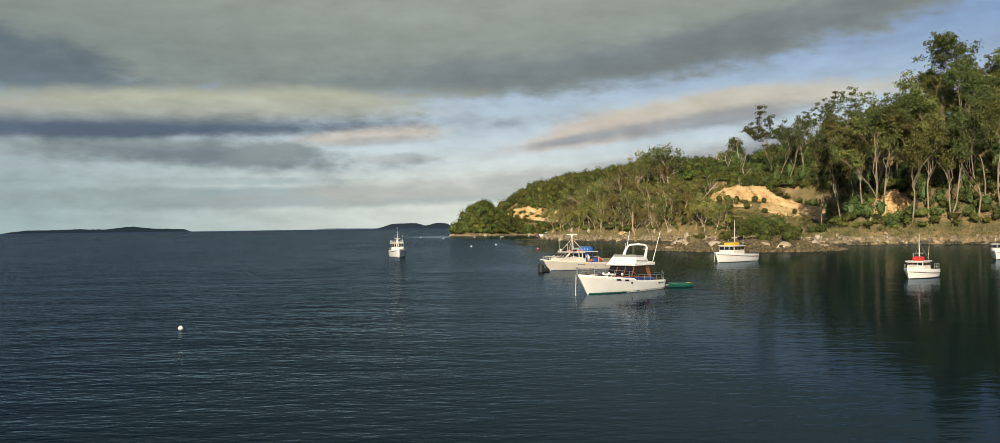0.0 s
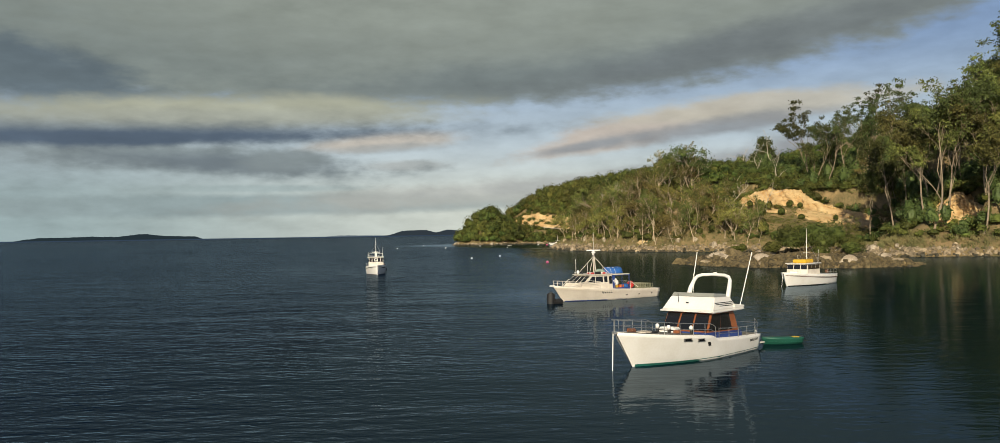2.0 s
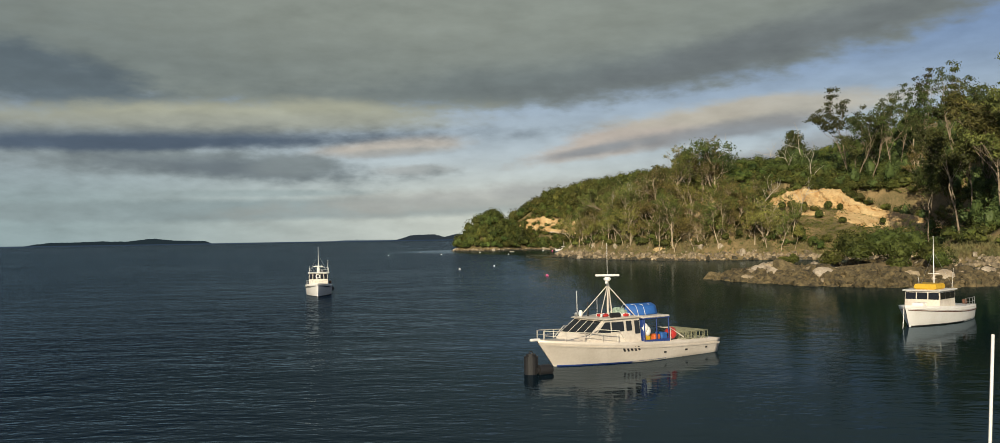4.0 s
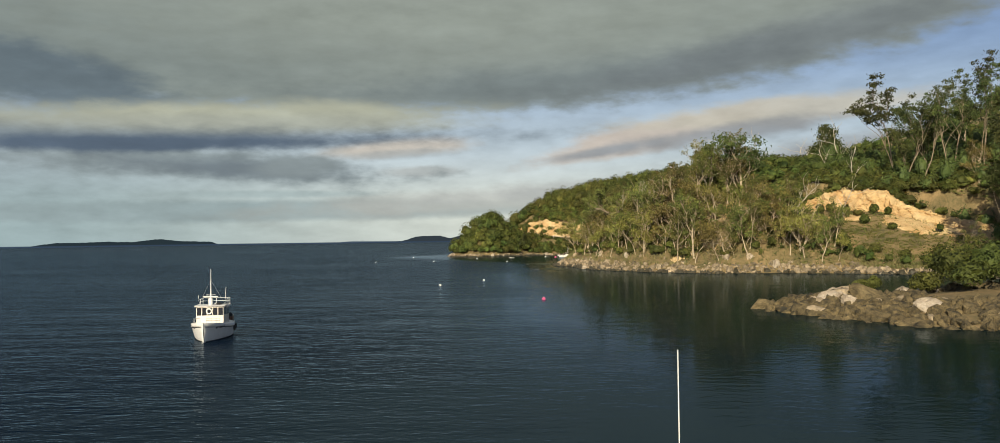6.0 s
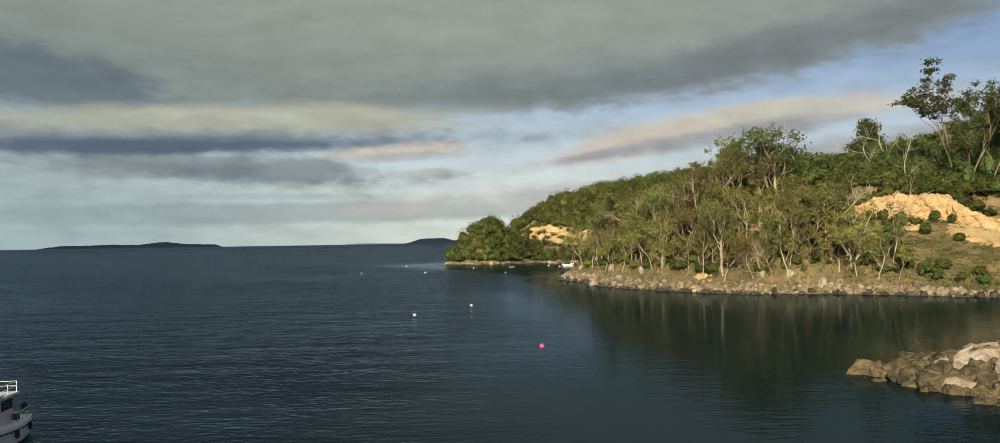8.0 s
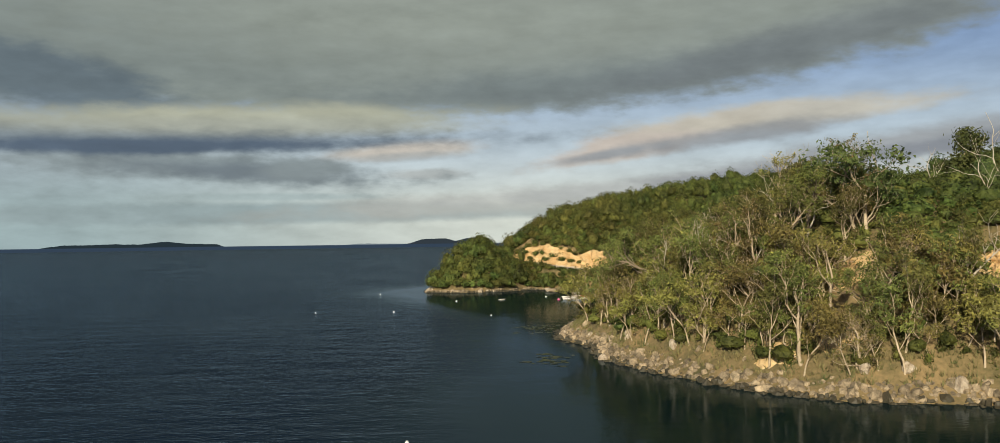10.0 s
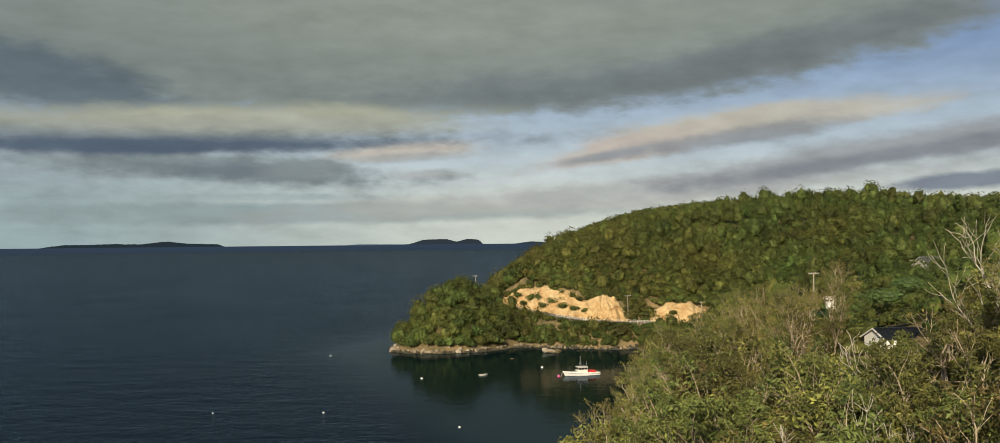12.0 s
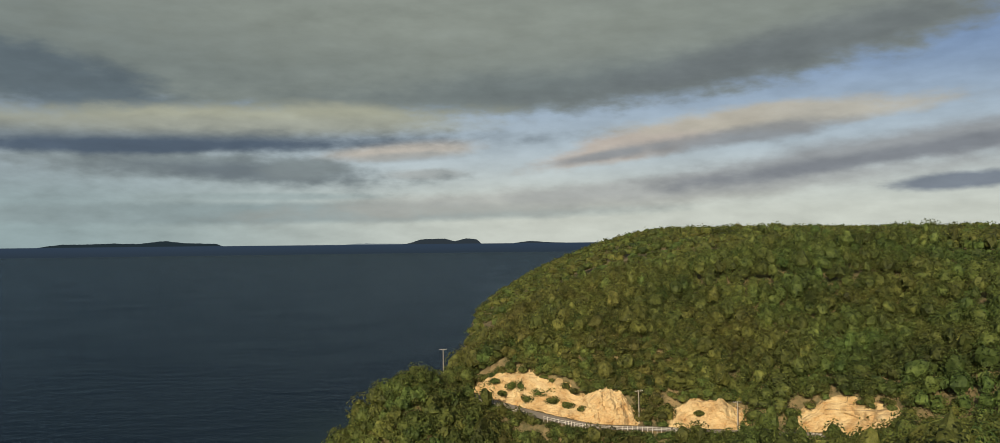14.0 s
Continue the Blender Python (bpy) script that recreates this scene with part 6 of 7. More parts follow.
# -- the aluminium fishing boat --
def fishing_boat():
    ob = thing("fishing_boat", pose(9.15, 108.7, 0, 0, 0, 216.9) @ Matrix.Scale(1.01, 4), "bare-metal fishing boat with wheelhouse, mast and stacked pots", "boat", "moored boats")
    h = Hull(-4.7, 4.7, 5.7, 3.3, 0.72, 1.28, full=0.5, draft=0.5, flare=0.9)
    hull = part("hull", h.skin("alu"), "alu", ob, "dull tan-grey aluminium hull")
    h.band("boot_stripe", 0.4, 0.985, -0.1, 0.06, 0.012, "blue", hull, "blue bottom paint")
    h.band("rub_rail", 0.0, 0.99, -0.27, -0.2, 0.03, "alu", hull)
    h.deck("foredeck", 0.62, 0.985, 0.03, "alu", ob)
    h.deck("work_deck", 0.02, 0.64, 0.30, "deck", ob)
    bars(hull, h, 0.56, 0.645, 0.56, 0.76, 5)
    for u in (0.1, 0.25, 0.4):
        for s in (1, -1):
            c = h.side(np.array([u - .008, u + .008, u + .008, u - .008]), np.array([0.3, 0.3, 0.38, 0.38]))
            c[:, 1] = (c[:, 1] + 0.01) * s
            part("scupper", pane([tuple(p) for p in (c if s < 0 else c[::-1])], 0.01), "black", hull)
    roof = 2.02
    wh = part("wheelhouse", slab([(0.3, 0.7), (3.75, 1.0), (3.45, 1.38), (2.55, roof), (0.3, roof)], -1.22, 1.22, 0.04, 0.86), "cream", ob, "cream-painted wheelhouse")

    def wall(s, xa, xb, za, zb, rake=0.0):
        k = lambda z: (1.22 * (1 - 0.14 * (z - 0.7) / (roof - 0.7)) + 0.010) * s
        f = [(xa, k(za), za), (xb, k(za), za), (xb, k(zb), zb), (xa - rake, k(zb), zb)]
        return f if s > 0 else [f[1], f[0], f[3], f[2]]

    for s in (1, -1):
        panes(wh, wall(s, 3.1, 2.2, 1.42, 1.93, 0.6), 1, 0.02, 0.08, "glass", "side_window")
        panes(wh, wall(s, 2.15, 1.35, 1.42, 1.93), 1, 0.03, 0.08, "glass", "side_window")
        panes(wh, wall(s, 1.25, 0.85, 1.42, 1.93), 1, 0.03, 0.08, "glass", "side_window")
        panes(wh, wall(s, 0.72, 0.35, 1.25, 1.93), 1, 0.03, 0.08, "glass", "door_window")
    panes(wh, [(3.43, -1.08, 1.40), (3.43, 1.08, 1.40), (2.60, 0.98, 1.99), (2.60, -0.98, 1.99)], 4, 0.05, 0.08, "glass", "windscreen")
    part("wheelhouse_roof", slab([(0.2, roof), (2.68, roof), (2.72, roof + 0.03), (2.5, roof + 0.07), (0.2, roof + 0.07)], -1.16, 1.16, 0.02), "cream", ob)
    can = part("canopy", slab([(-1.45, 1.98), (0.3, 1.98), (0.3, 2.06), (-1.45, 2.06)], -1.3, 1.3, 0.02), "cream", ob, "canopy roof on posts over the work deck")
    part("canopy_edge", box(-0.6, 0, 1.95, 1.75, 2.64, 0.05), "blue", can)
    for x in (-1.4, -0.6, 0.2):
        for s in (1, -1):
            tubes("post", [([(x, 1.28 * s, 0.6), (x, 1.26 * s, 1.98)], 0.03)], "blue", can)
    for s in (1, -1):
        q = [(0.25, 1.32 * s, 0.62), (-1.4, 1.32 * s, 0.62), (-1.4, 1.33 * s, 0.95), (0.25, 1.33 * s, 0.95)]
        part("side_panel", pane(q if s > 0 else q[::-1], 0.02), "blue", can)
    part("inner_bulkhead", box(0.15, 0, 1.35, 0.06, 2.3, 1.2), "blue", can)
    # upturned blue tender lashed on the canopy
    d = Hull(-0.9, 0.72, 0.95, 1.25, 0.40, 0.46, full=0.25, draft=0.12, flare=0.5, stern_narrow=0.35)
    td = part("tender", d.skin("bright_blue", 24, 8), "bright_blue", ob, "blue upturned tender lashed on the canopy roof")
    td.matrix_local = pose(-0.45, 0.05, 2.48, 180, 0, 0)
    for x in (-0.45, 0.0, 0.45):
        tubes("lashing", [([(x, 0.62, 0.42), (x + 0.03, 0.55, 0.1), (x, 0.4, -0.075), (x, 0, -0.085), (x, -0.4, -0.075), (x + 0.03, -0.55, 0.1), (x, -0.62, 0.42)], 0.012)], "white", td)
    # mast
    top, mx = 3.75, 1.35
    tubes("mast", [([(mx, 0, 2.05), (mx, 0, top)], 0.055), ([(mx - 0.18, 0.1, 2.05), (mx - 0.03, 0.03, top - 0.1)], 0.03)], "cream", ob, "cream mast with stays")
    for x, y in ((2.5, 0.72), (2.4, -0.8), (0.4, 0.85), (0.4, -0.85)):
        tubes("mast_stay", [([(mx, 0, top - 0.2), (x, y, 2.08)], 0.024)], "cream", ob)
    part("radar_dome", drum(mx, 0, top + 0.1, 0.18, 0.18, bevel=0.05), "white", ob)
    part("radar_scanner", box(mx, 0, top + 0.27, 0.1, 1.15, 0.10, 0.03, rot=(0, 0, 53)), "white", ob)
    tubes("antenna", [([(mx, 0, top + 0.25), (mx, 0, top + 1.8)], 0.010)], "white", ob)
    tubes("antenna", [([(2.5, -0.9, 2.08), (2.52, -0.9, 3.3)], 0.016)], "white", ob)
    tubes("antenna", [([(1.9, -0.15, 2.08), (1.9, -0.15, 2.95)], 0.011)], "white", ob)
    tubes("exhaust", [([(2.1, -0.6, 2.05), (2.1, -0.6, 2.75)], 0.045)], "black", ob)
    part("cowl_vent", ball(2.5, -0.65, 2.24, 0.11, 1.5), "white", ob)
    part("horn", ball(2.62, -0.85, 2.2, 0.09), "steel", ob)
    part("spotlight", ball(mx + 0.28, 0.25, top - 0.05, 0.08), "white", ob)
    for x, y, m_ in ((1.75, 0.1, "red"), (0.95, 0.62, "red")):
        v, f = ring(x, y, 2.16, 0.24, 0.065)
        lb = part("lifebuoy", mesh_of("lifebuoy", v, f, m_, True), m_, ob, "faded red and white lifebuoy")
        for a in (0.6, 2.2, 3.8, 5.4):
            part("white_band", box(x + 0.24 * math.cos(a), y + 0.24 * math.sin(a), 2.16, 0.15, 0.15, 0.14, 0.02), "white", lb)
    part("fishing_net", heap(0.75, 0.1, 2.12, 0.42, 0.34), "pale_net", ob, "heap of pale green netting")
    part("liferaft", drum(1.65, 0.82, 2.19, 0.12, 0.55, "x"), "black", ob)
    # deck load
    for x, y, z, m_, sz in ((-0.1, 0.9, 1.0, "yellow", (0.45, 0.5, 0.5)), (-0.75, 0.95, 1.0, "orange", (0.4, 0.45, 0.5)), (-1.25, 0.9, 1.05, "bright_blue", (0.4, 0.5, 0.5)), (-0.5, -0.8, 1.0, "white", (0.7, 0.5, 0.5))):
        part("fish_bin", box(x, y, z - 0.1, *sz, 0.04), m_, ob)
    for x, y, z in ((0.02, 1.1, 1.5), (-0.12, 1.12, 1.35)):
        part("bait_bag", ball(x, y, z, 0.17, 1.4), "white", ob)
    for x, y, z, r in ((-1.85, 0.95, 1.12, 0.30), (-2.15, 0.55, 1.02, 0.25)):
        part("net_float", ball(x, y, z, r), "red", ob)
    part("tyre", mesh_of("tyre", *ring(-1.65, 0.95, 0.85, 0.24, 0.09, 1.3), "black", True), "black", ob)
    tubes("gantry", [([(-1.5, 1.3, 0.6), (-1.55, 1.25, 1.4), (-2.4, 1.3, 0.9)], 0.025), ([(-1.5, -1.3, 0.6), (-1.55, -1.25, 1.4), (-2.4, -1.3, 0.9)], 0.025), ([(-1.55, 1.25, 1.4), (-1.55, -1.25, 1.4)], 0.025)], "cream", ob)
    for k, (x, y) in enumerate(((-2.75, 0.8), (-3.35, 0.8), (-3.95, 0.78), (-2.75, -0.1), (-3.35, -0.1), (-3.95, -0.1), (-3.35, -0.95), (-3.95, -0.95))):
        lines = []
        for z in (0.45, 0.78, 1.12):
            lines.append(([(x - .28, y - .38, z), (x + .28, y - .38, z), (x + .28, y + .38, z), (x - .28, y + .38, z), (x - .28, y - .38, z)], 0.022))
        for a in (-0.28, -0.09, 0.09, 0.28):
            for b in (-0.38, -0.13, 0.13, 0.38):
                if abs(a) > 0.2 or abs(b) > 0.3:
                    lines.append(([(x + a, y + b, 0.43), (x + a, y + b, 1.12)], 0.014))
            lines.append(([(x + a, y - .38, 1.12), (x + a, y + .38, 1.12)], 0.014))
        tubes("lobster_pot", lines, "net", ob, "rope-wound wire lobster pot")
    h.rail(ob, 0.66, 0.975, 5, 0.42, 0.02, mat="cream")
    for s in (1, -1):
        tubes("grab_rail", [([(3.8, 1.05 * s, 1.2), (3.1, 1.22 * s, 1.65), (1.8, 1.26 * s, 1.5), (1.4, 1.34 * s, 0.95)], 0.02)], "cream", ob)
    part("bow_roller", box(5.75, 0, 1.28, 0.5, 0.2, 0.12, 0.03), "white", ob)
    return ob


def fender(x, y, heading, label):
    ob = thing("mooring_float", pose(x, y, 0, 0, 0, heading), label, "float")
    a = part("float_body", drum(0, 0, 0.35, 0.31, 1.05, seg=20, bevel=0.1), "black", ob)
    part("eye", mesh_of("eye", *ring(0, 0, 0.9, 0.08, 0.025, 1.57), "black", True), "black", a)
    b = part("float_body", drum(-0.5, 0.25, 0.15, 0.25, 0.8, "x", 20, 0.1), "black", ob)
    return ob


# -- wooden workboats --
def workboat(name, x, y, heading, length, beam, label, bow=1.4, stern=0.9, roof=2.2, house=(0.25, -0.15), front=4, sides=3, mast=(0.05, 5.5), stripe="black", upper=None, top=None, extras=(), letter=None, scale=1.0):
    """A wheelhouse boat; house: where it begins and ends as shares of the half length."""
    ob = thing(name, pose(x, y, 0, 0, 0, heading), label, "boat", "moored boats")
    L = length / 2
    h = Hull(-L * 0.95, L * 0.93, L * 1.08, beam, stern, bow, full=0.42, draft=0.5, flare=0.8, stern_narrow=0.3)
    hull = part("hull", h.skin("white"), "white", ob, "white-painted carvel hull")
    h.band("boot_stripe", 0.0, 0.985, -0.1, 0.07, 0.012, "teal" if stripe == "teal" else "black", hull)
    h.band("belting", 0.0, 0.99, -0.34, -0.29, 0.035, stripe, hull, "dark belting strip")
    h.band("gunwale", 0.0, 0.99, -0.235, -0.2, 0.045, "white", hull)
    h.deck("deck", 0.02, 0.985, 0.16, "deck", ob)
    xa, xb = house[0] * L, house[1] * L
    w = beam * 0.36
    floor = stern + 0.0
    wh = part("wheelhouse", slab([(xb, floor), (xa + 0.08, floor), (xa - 0.05, roof), (xb, roof)], -w, w, 0.025, 0.95), "cream", ob, "cream-white wheelhouse")
    sill = floor + (roof - floor) * 0.52
    t = w * 0.955
    panes(wh, [(xa + 0.025, -w * 0.975, sill), (xa + 0.025, w * 0.975, sill), (xa - 0.04, t, roof - 0.04), (xa - 0.04, -t, roof - 0.04)], front, 0.05, 0.07, "glass", "front_window")
    for s in (1, -1):
        f = [(xa - 0.05, (w * 0.978 + 0.004) * s, sill), (xb + 0.05, (w * 0.978 + 0.004) * s, sill), (xb + 0.05, (t + 0.006) * s, roof - 0.04), (xa - 0.08, (t + 0.006) * s, roof - 0.04)]
        panes(wh, f if s > 0 else [f[1], f[0], f[3], f[2]], sides, 0.05, 0.07, "glass", "side_window")
    part("roof", slab([(xb - 0.15, roof), (xa + 0.12, roof), (xa + 0.15, roof + 0.04), (xa, roof + 0.08), (xb - 0.15, roof + 0.08)], -w - 0.1, w + 0.1, 0.02), "white", ob)
    if upper:      # lower, longer house behind with a railed top
        xc = upper * L
        part("after_house", slab([(xc, floor - 0.1), (xb, floor - 0.1), (xb, roof - 0.12), (xc, roof - 0.12)], -w * 0.97, w * 0.97, 0.02), "cream", ob)
        for s in (1, -1):
            f = [(xb - 0.05, (w * 0.97 + 0.004) * s, sill - 0.05), (xc + 0.1, (w * 0.97 + 0.004) * s, sill - 0.05), (xc + 0.1, (w * 0.97 + 0.006) * s, roof - 0.2), (xb - 0.05, (w * 0.97 + 0.006) * s, roof - 0.2)]
            panes(wh, f if s > 0 else [f[1], f[0], f[3], f[2]], 3, 0.04, 0.08, "glass", "side_window")
        part("boat_deck", slab([(xc - 0.4, roof - 0.12), (xb, roof - 0.12), (xb, roof - 0.04), (xc - 0.4, roof - 0.04)], -w - 0.12, w + 0.12, 0.02), "white", ob)
        z = roof - 0.04
        for px, py in ((xc - 0.35, w), (xc - 0.35, -w), ((xb + xc) / 2, w), ((xb + xc) / 2, -w), (xc - 0.35, 0)):
            tubes("stanchion", [([(px, py, z), (px, py, z + 0.5)], 0.018)], "white", ob)
        for q in (0.27, 0.5):
            tubes("rail", [([(xb, w, z + q), (xc - 0.35, w, z + q), (xc - 0.35, -w, z + q), (xb, -w, z + q)], 0.016)], "white", ob)
    mx, mz = mast[0] * L, mast[1]
    tubes("mast", [([(mx, 0, roof), (mx, 0, roof + (mz - roof) * 0.45), (mx - 0.05, 0, mz)], [0.045, 0.035, 0.014])], "white", ob, "white mast")
    tubes("crosstree", [([(mx, -0.35, roof + (mz - roof) * 0.3), (mx, 0.35, roof + (mz - roof) * 0.3)], 0.02)], "white", ob)
    for s in (1, -1):
        tubes("mast_stay", [([(mx, 0, roof + (mz - roof) * 0.7), (mx - 0.5, w * s, roof)], 0.008)], "steel", ob)
        tubes("antenna", [([(xb + 0.3, (w - 0.1) * s, roof), (xb + 0.25, w * s, roof + 1.1 + 0.3 * s)], 0.012)], "white", ob)
    if top == "radar":
        part("radar_dome", drum(xa - 0.5, 0.0, roof + 0.35, 0.17, 0.55, bevel=0.05), "white", ob)
        part("radar_scanner", box(xa - 0.5, 0, roof + 0.72, 0.14, 1.1, 0.09, 0.03), "white", ob)
        part("spotlight", ball(xa - 0.1, 0.4, roof + 0.2, 0.1), "steel", ob)
        v, f = ring(0, 0, 0, 0.19, 0.05)
        lb = part("lifebuoy", mesh_of("lifebuoy", v, f, "white", True), "white", ob, "white lifebuoy on the front windows")
        lb.matrix_local = pose(xa + 0.05, -0.05, sill + (roof - sill) * 0.5, 90, 0, 90)
        part("stern_float", ball(-L * 0.9, 0.8, stern + 0.45, 0.2), "black", ob)
        part("deck_cover", box(-L * 0.72, 0, stern + 0.05, 1.0, 1.4, 0.35, 0.05), "white", ob)
        part("tarpaulin", ball((xa + xb) / 2 - 0.3, 0.5, roof + 0.12, 0.3, 0.4), "black", ob)
    elif top:
        part("roof_box", slab([(xb + 0.5, roof + 0.08), (xa - 0.45, roof + 0.08), (xa - 0.5, roof + 0.42), (xb + 0.6, roof + 0.45)], -w * 0.62, w * 0.62, 0.06), top, ob)
    for e in extras:
        if e == "red_load":
            part("deck_load", slab([(-L * 0.75, stern), (-L * 0.35, stern), (-L * 0.35, stern + 0.55), (-L * 0.7, stern + 0.5)], -w * 0.9, w * 0.9, 0.05), "red", ob, "red canvas over the after deck")
        if e == "aft_rail":
            h.rail(ob, 0.03, 0.33, 4, 0.5, 0.018, rails=2)
        if e == "bow_rail":
            h.rail(ob, 0.80, 0.97, 4, 0.35, 0.016)
        if e == "hatch":
            part("hatch", box(L * 0.55, 0, bow - 0.1, 0.7, 0.7, 0.2, 0.03), "white", ob)
        if e == "rope":
            tubes("mooring_rope", [([(L * 1.08, 0, bow), (L * 1.12, 0.02, 0.6), (L * 1.16, 0, -0.5)], 0.022)], "white", ob)
        if e == "fenders":
            for u in (0.15, 0.4):
                p = h.side(np.array([u]), np.array([0.6]))[0]
                part("fender", drum(p[0], p[1] + 0.14, 0.6, 0.1, 0.4, bevel=0.04), "black", ob)
        if e == "winch":
            part("pot_hauler", drum(-L * 0.35, w + 0.2, stern + 0.35, 0.16, 0.3), "rust", ob)
    if letter:
        bars(hull, h, letter[0], letter[1], letter[2], letter[3], 8)
    return ob


M["smoked"] = material("smoked_perspex", (0.30, 0.31, 0.27), 0.15, second=(0.25, 0.26, 0.23))
M["pale_net"] = material("pale_green_net", (0.42, 0.52, 0.42), 0.9, second=(0.20, 0.27, 0.21), scale=7.0, bump=0.03, bump_scale=12.0)
M["rust"] = material("rusty_iron", (0.20, 0.09, 0.05), 0.8, second=(0.09, 0.04, 0.025), scale=4.0)
M["net"] = material("weathered_netting", (0.30, 0.31, 0.20), 0.9, second=(0.17, 0.16, 0.09), scale=6.0)

launch()
dinghy(14.4, 76.3, 196, 2.0, "green", "green plastic tender floating behind the launch")
fishing_boat()
fender(4.3, 103.6, 210, "pair of black cylindrical mooring floats at the bow")
workboat("wooden_workboat", -18.9, 165.7, 281, 9.0, 2.9, "white wooden workboat with glazed wheelhouse and tall mast", bow=1.5, stern=0.95, roof=2.45, house=(0.30, -0.05), front=5, sides=2, mast=(0.16, 5.3), upper=-0.42, top="radar", extras=("bow_rail", "rope", "aft_rail", "fenders", "winch"), letter=(0.72, 0.86, 0.95, 1.1))
workboat("wooden_workboat", 30.9, 124.6, 227, 9.5, 3.1, "white wooden workboat with a yellow box on its roof", bow=1.4, stern=0.92, roof=2.1, house=(0.45, -0.12), front=3, sides=3, mast=(0.0, 5.6), stripe="rust", top="yellow", extras=("aft_rail", "hatch", "winch", "rope"))
workboat("small_cabin_boat", 37.1, 83.6, 222, 4.9, 2.0, "small white cabin boat with a red roof cover", bow=0.95, stern=0.7, roof=1.45, house=(0.42, -0.2), front=3, sides=2, mast=(0.05, 3.9), stripe="rust", top="red", extras=("aft_rail", "bow_rail"))
workboat("small_cabin_boat", 65.2, 122.0, 228, 8.0, 2.7, "white cabin boat with a slender mast", bow=1.2, stern=0.85, roof=1.9, house=(0.5, 0.0), front=3, sides=2, mast=(0.25, 4.6), stripe="black", extras=("aft_rail", "bow_rail"))
workboat("small_cabin_boat", 21.4, 462.2, 196, 8.6, 2.7, "white cabin boat with red canvas moored in the cove", bow=1.1, stern=0.7, roof=1.95, house=(0.28, -0.25), front=3, sides=3, mast=(0.1, 4.3), stripe="black", extras=("red_load", "rope"))
dinghy(-1.2, 462.8, 40, 2.3, "alu", "small grey aluminium dinghy at a mooring", "cream")


def buoy(x, y, r, mat, label):
    ob = thing("mooring_buoy", pose(x, y, 0), label, "buoy", "mooring buoys")
    part("float", ball(0, 0, r * 0.25, r), mat, ob)
    part("eye", mesh_of("eye", *ring(0, 0, r * 1.25, r * 0.25, r * 0.07, 1.57), "steel", True), "steel", ob)


for bx_, by_, br_, bm_ in ((-16.3, 48.9, 0.13, "white"), (-8.6, 242.7, 0.2, "white"), (-2.4, 259.5, 0.2, "white"), (7.5, 205.4, 0.24, "pink"), (-15.0, 457.6, 0.28, "white"), (-1.8, 402.2, 0.22, "white"),
                            (-48, 415.7, 0.17, "white"), (-27.7, 415.9, 0.2, "white"), (16.0, 459.6, 0.4, "pink"), (12.3, 475.2, 0.3, "white"), (-45.6, 501.4, 0.2, "white"), (60.5, 112.0, 0.2, "white")):
    buoy(bx_, by_, br_, bm_, "round white mooring buoy on the water" if bm_ == "white" else "round pink mooring buoy on the water")

# ---- road, rail, poles, houses ----


def road_line(n=120, k0=0.0, k1=None):
    k1 = len(ROAD) - 1 if k1 is None else k1
    u = np.linspace(k0, k1, n)
    p = np.stack([np.interp(u, np.arange(len(ROAD)), ROAD[:, c]) for c in range(3)], -1)
    for _ in range(6):
        p[1:-1] = (p[:-2] + 2 * p[1:-1] + p[2:]) / 4
    t = np.gradient(p, axis=0)
    side = np.stack([-t[:, 1], t[:, 0], 0 * t[:, 0]], -1)
    return p, side / np.linalg.norm(side, axis=1)[:, None]


def road():
    p, s = road_line()
    w = np.array([-2.4, -0.9, 0.9, 2.4])
    v = (p[:, None] + s[:, None] * w[None, :, None] + np.array([0, 0, 0.16])).reshape(-1, 3)
    v = v + np.stack([0 * v[:, 0], 0 * v[:, 0], 0.03 * wander(v[:, 0], v[:, 1], 1.5, 6)], -1)
    i, j = np.meshgrid(np.arange(len(p) - 1), np.arange(3), indexing="ij")
    a = i * 4 + j
    f = np.stack([a, a + 1, a + 5, a + 4], -1).reshape(-1, 4)
    tagged(new("road", mesh_of("road", v, f, "road", True)), "narrow pale gravel coast road cut into the slope", "road", kind="structure")


def guard_rail(k0, k1, n):
    """White sight rail along the seaward edge: posts and two boards."""
    p, s = road_line(n, k0, k1)
    q = p - s * 2.35
    ob = thing("guard_rail", Matrix.Translation(q[0]), "white-painted wooden guard rail along the coast road", "guard rail", "guard rails")
    q = q - q[0]
    post = mesh_of("post", *tube([(0, 0, -0.4), (0, 0, 1.0)], 0.06, 6), "cream")
    for a in q:
        part("post", post, "cream", ob).location = a
    for z in (0.85, 0.5):
        lines = [(np.array([a + (0, 0, z) for a in q]), 0.042)]
        tubes("board", lines, "cream", ob)


def power_pole(x, y, top, high, arm=True):
    base = top - high
    ob = thing("power_pole", pose(x, y, base, 0, 0, 20), "weathered wooden power pole with a crossarm", "power pole", "power poles")
    tubes("pole", [([(0, 0, -1.0), (0, 0, high)], [0.15, 0.10])], "pole", ob)
    if arm:
        a = part("crossarm", box(0, 0, high - 0.25, 2.0, 0.1, 0.12, 0.01), "pole", ob)
        for k in (-0.9, -0.4, 0.4, 0.9):
            part("insulator", drum(k, 0, high - 0.12, 0.05, 0.14, seg=8, bevel=0), "white", a)
    return Vector((x, y, top - 0.15))


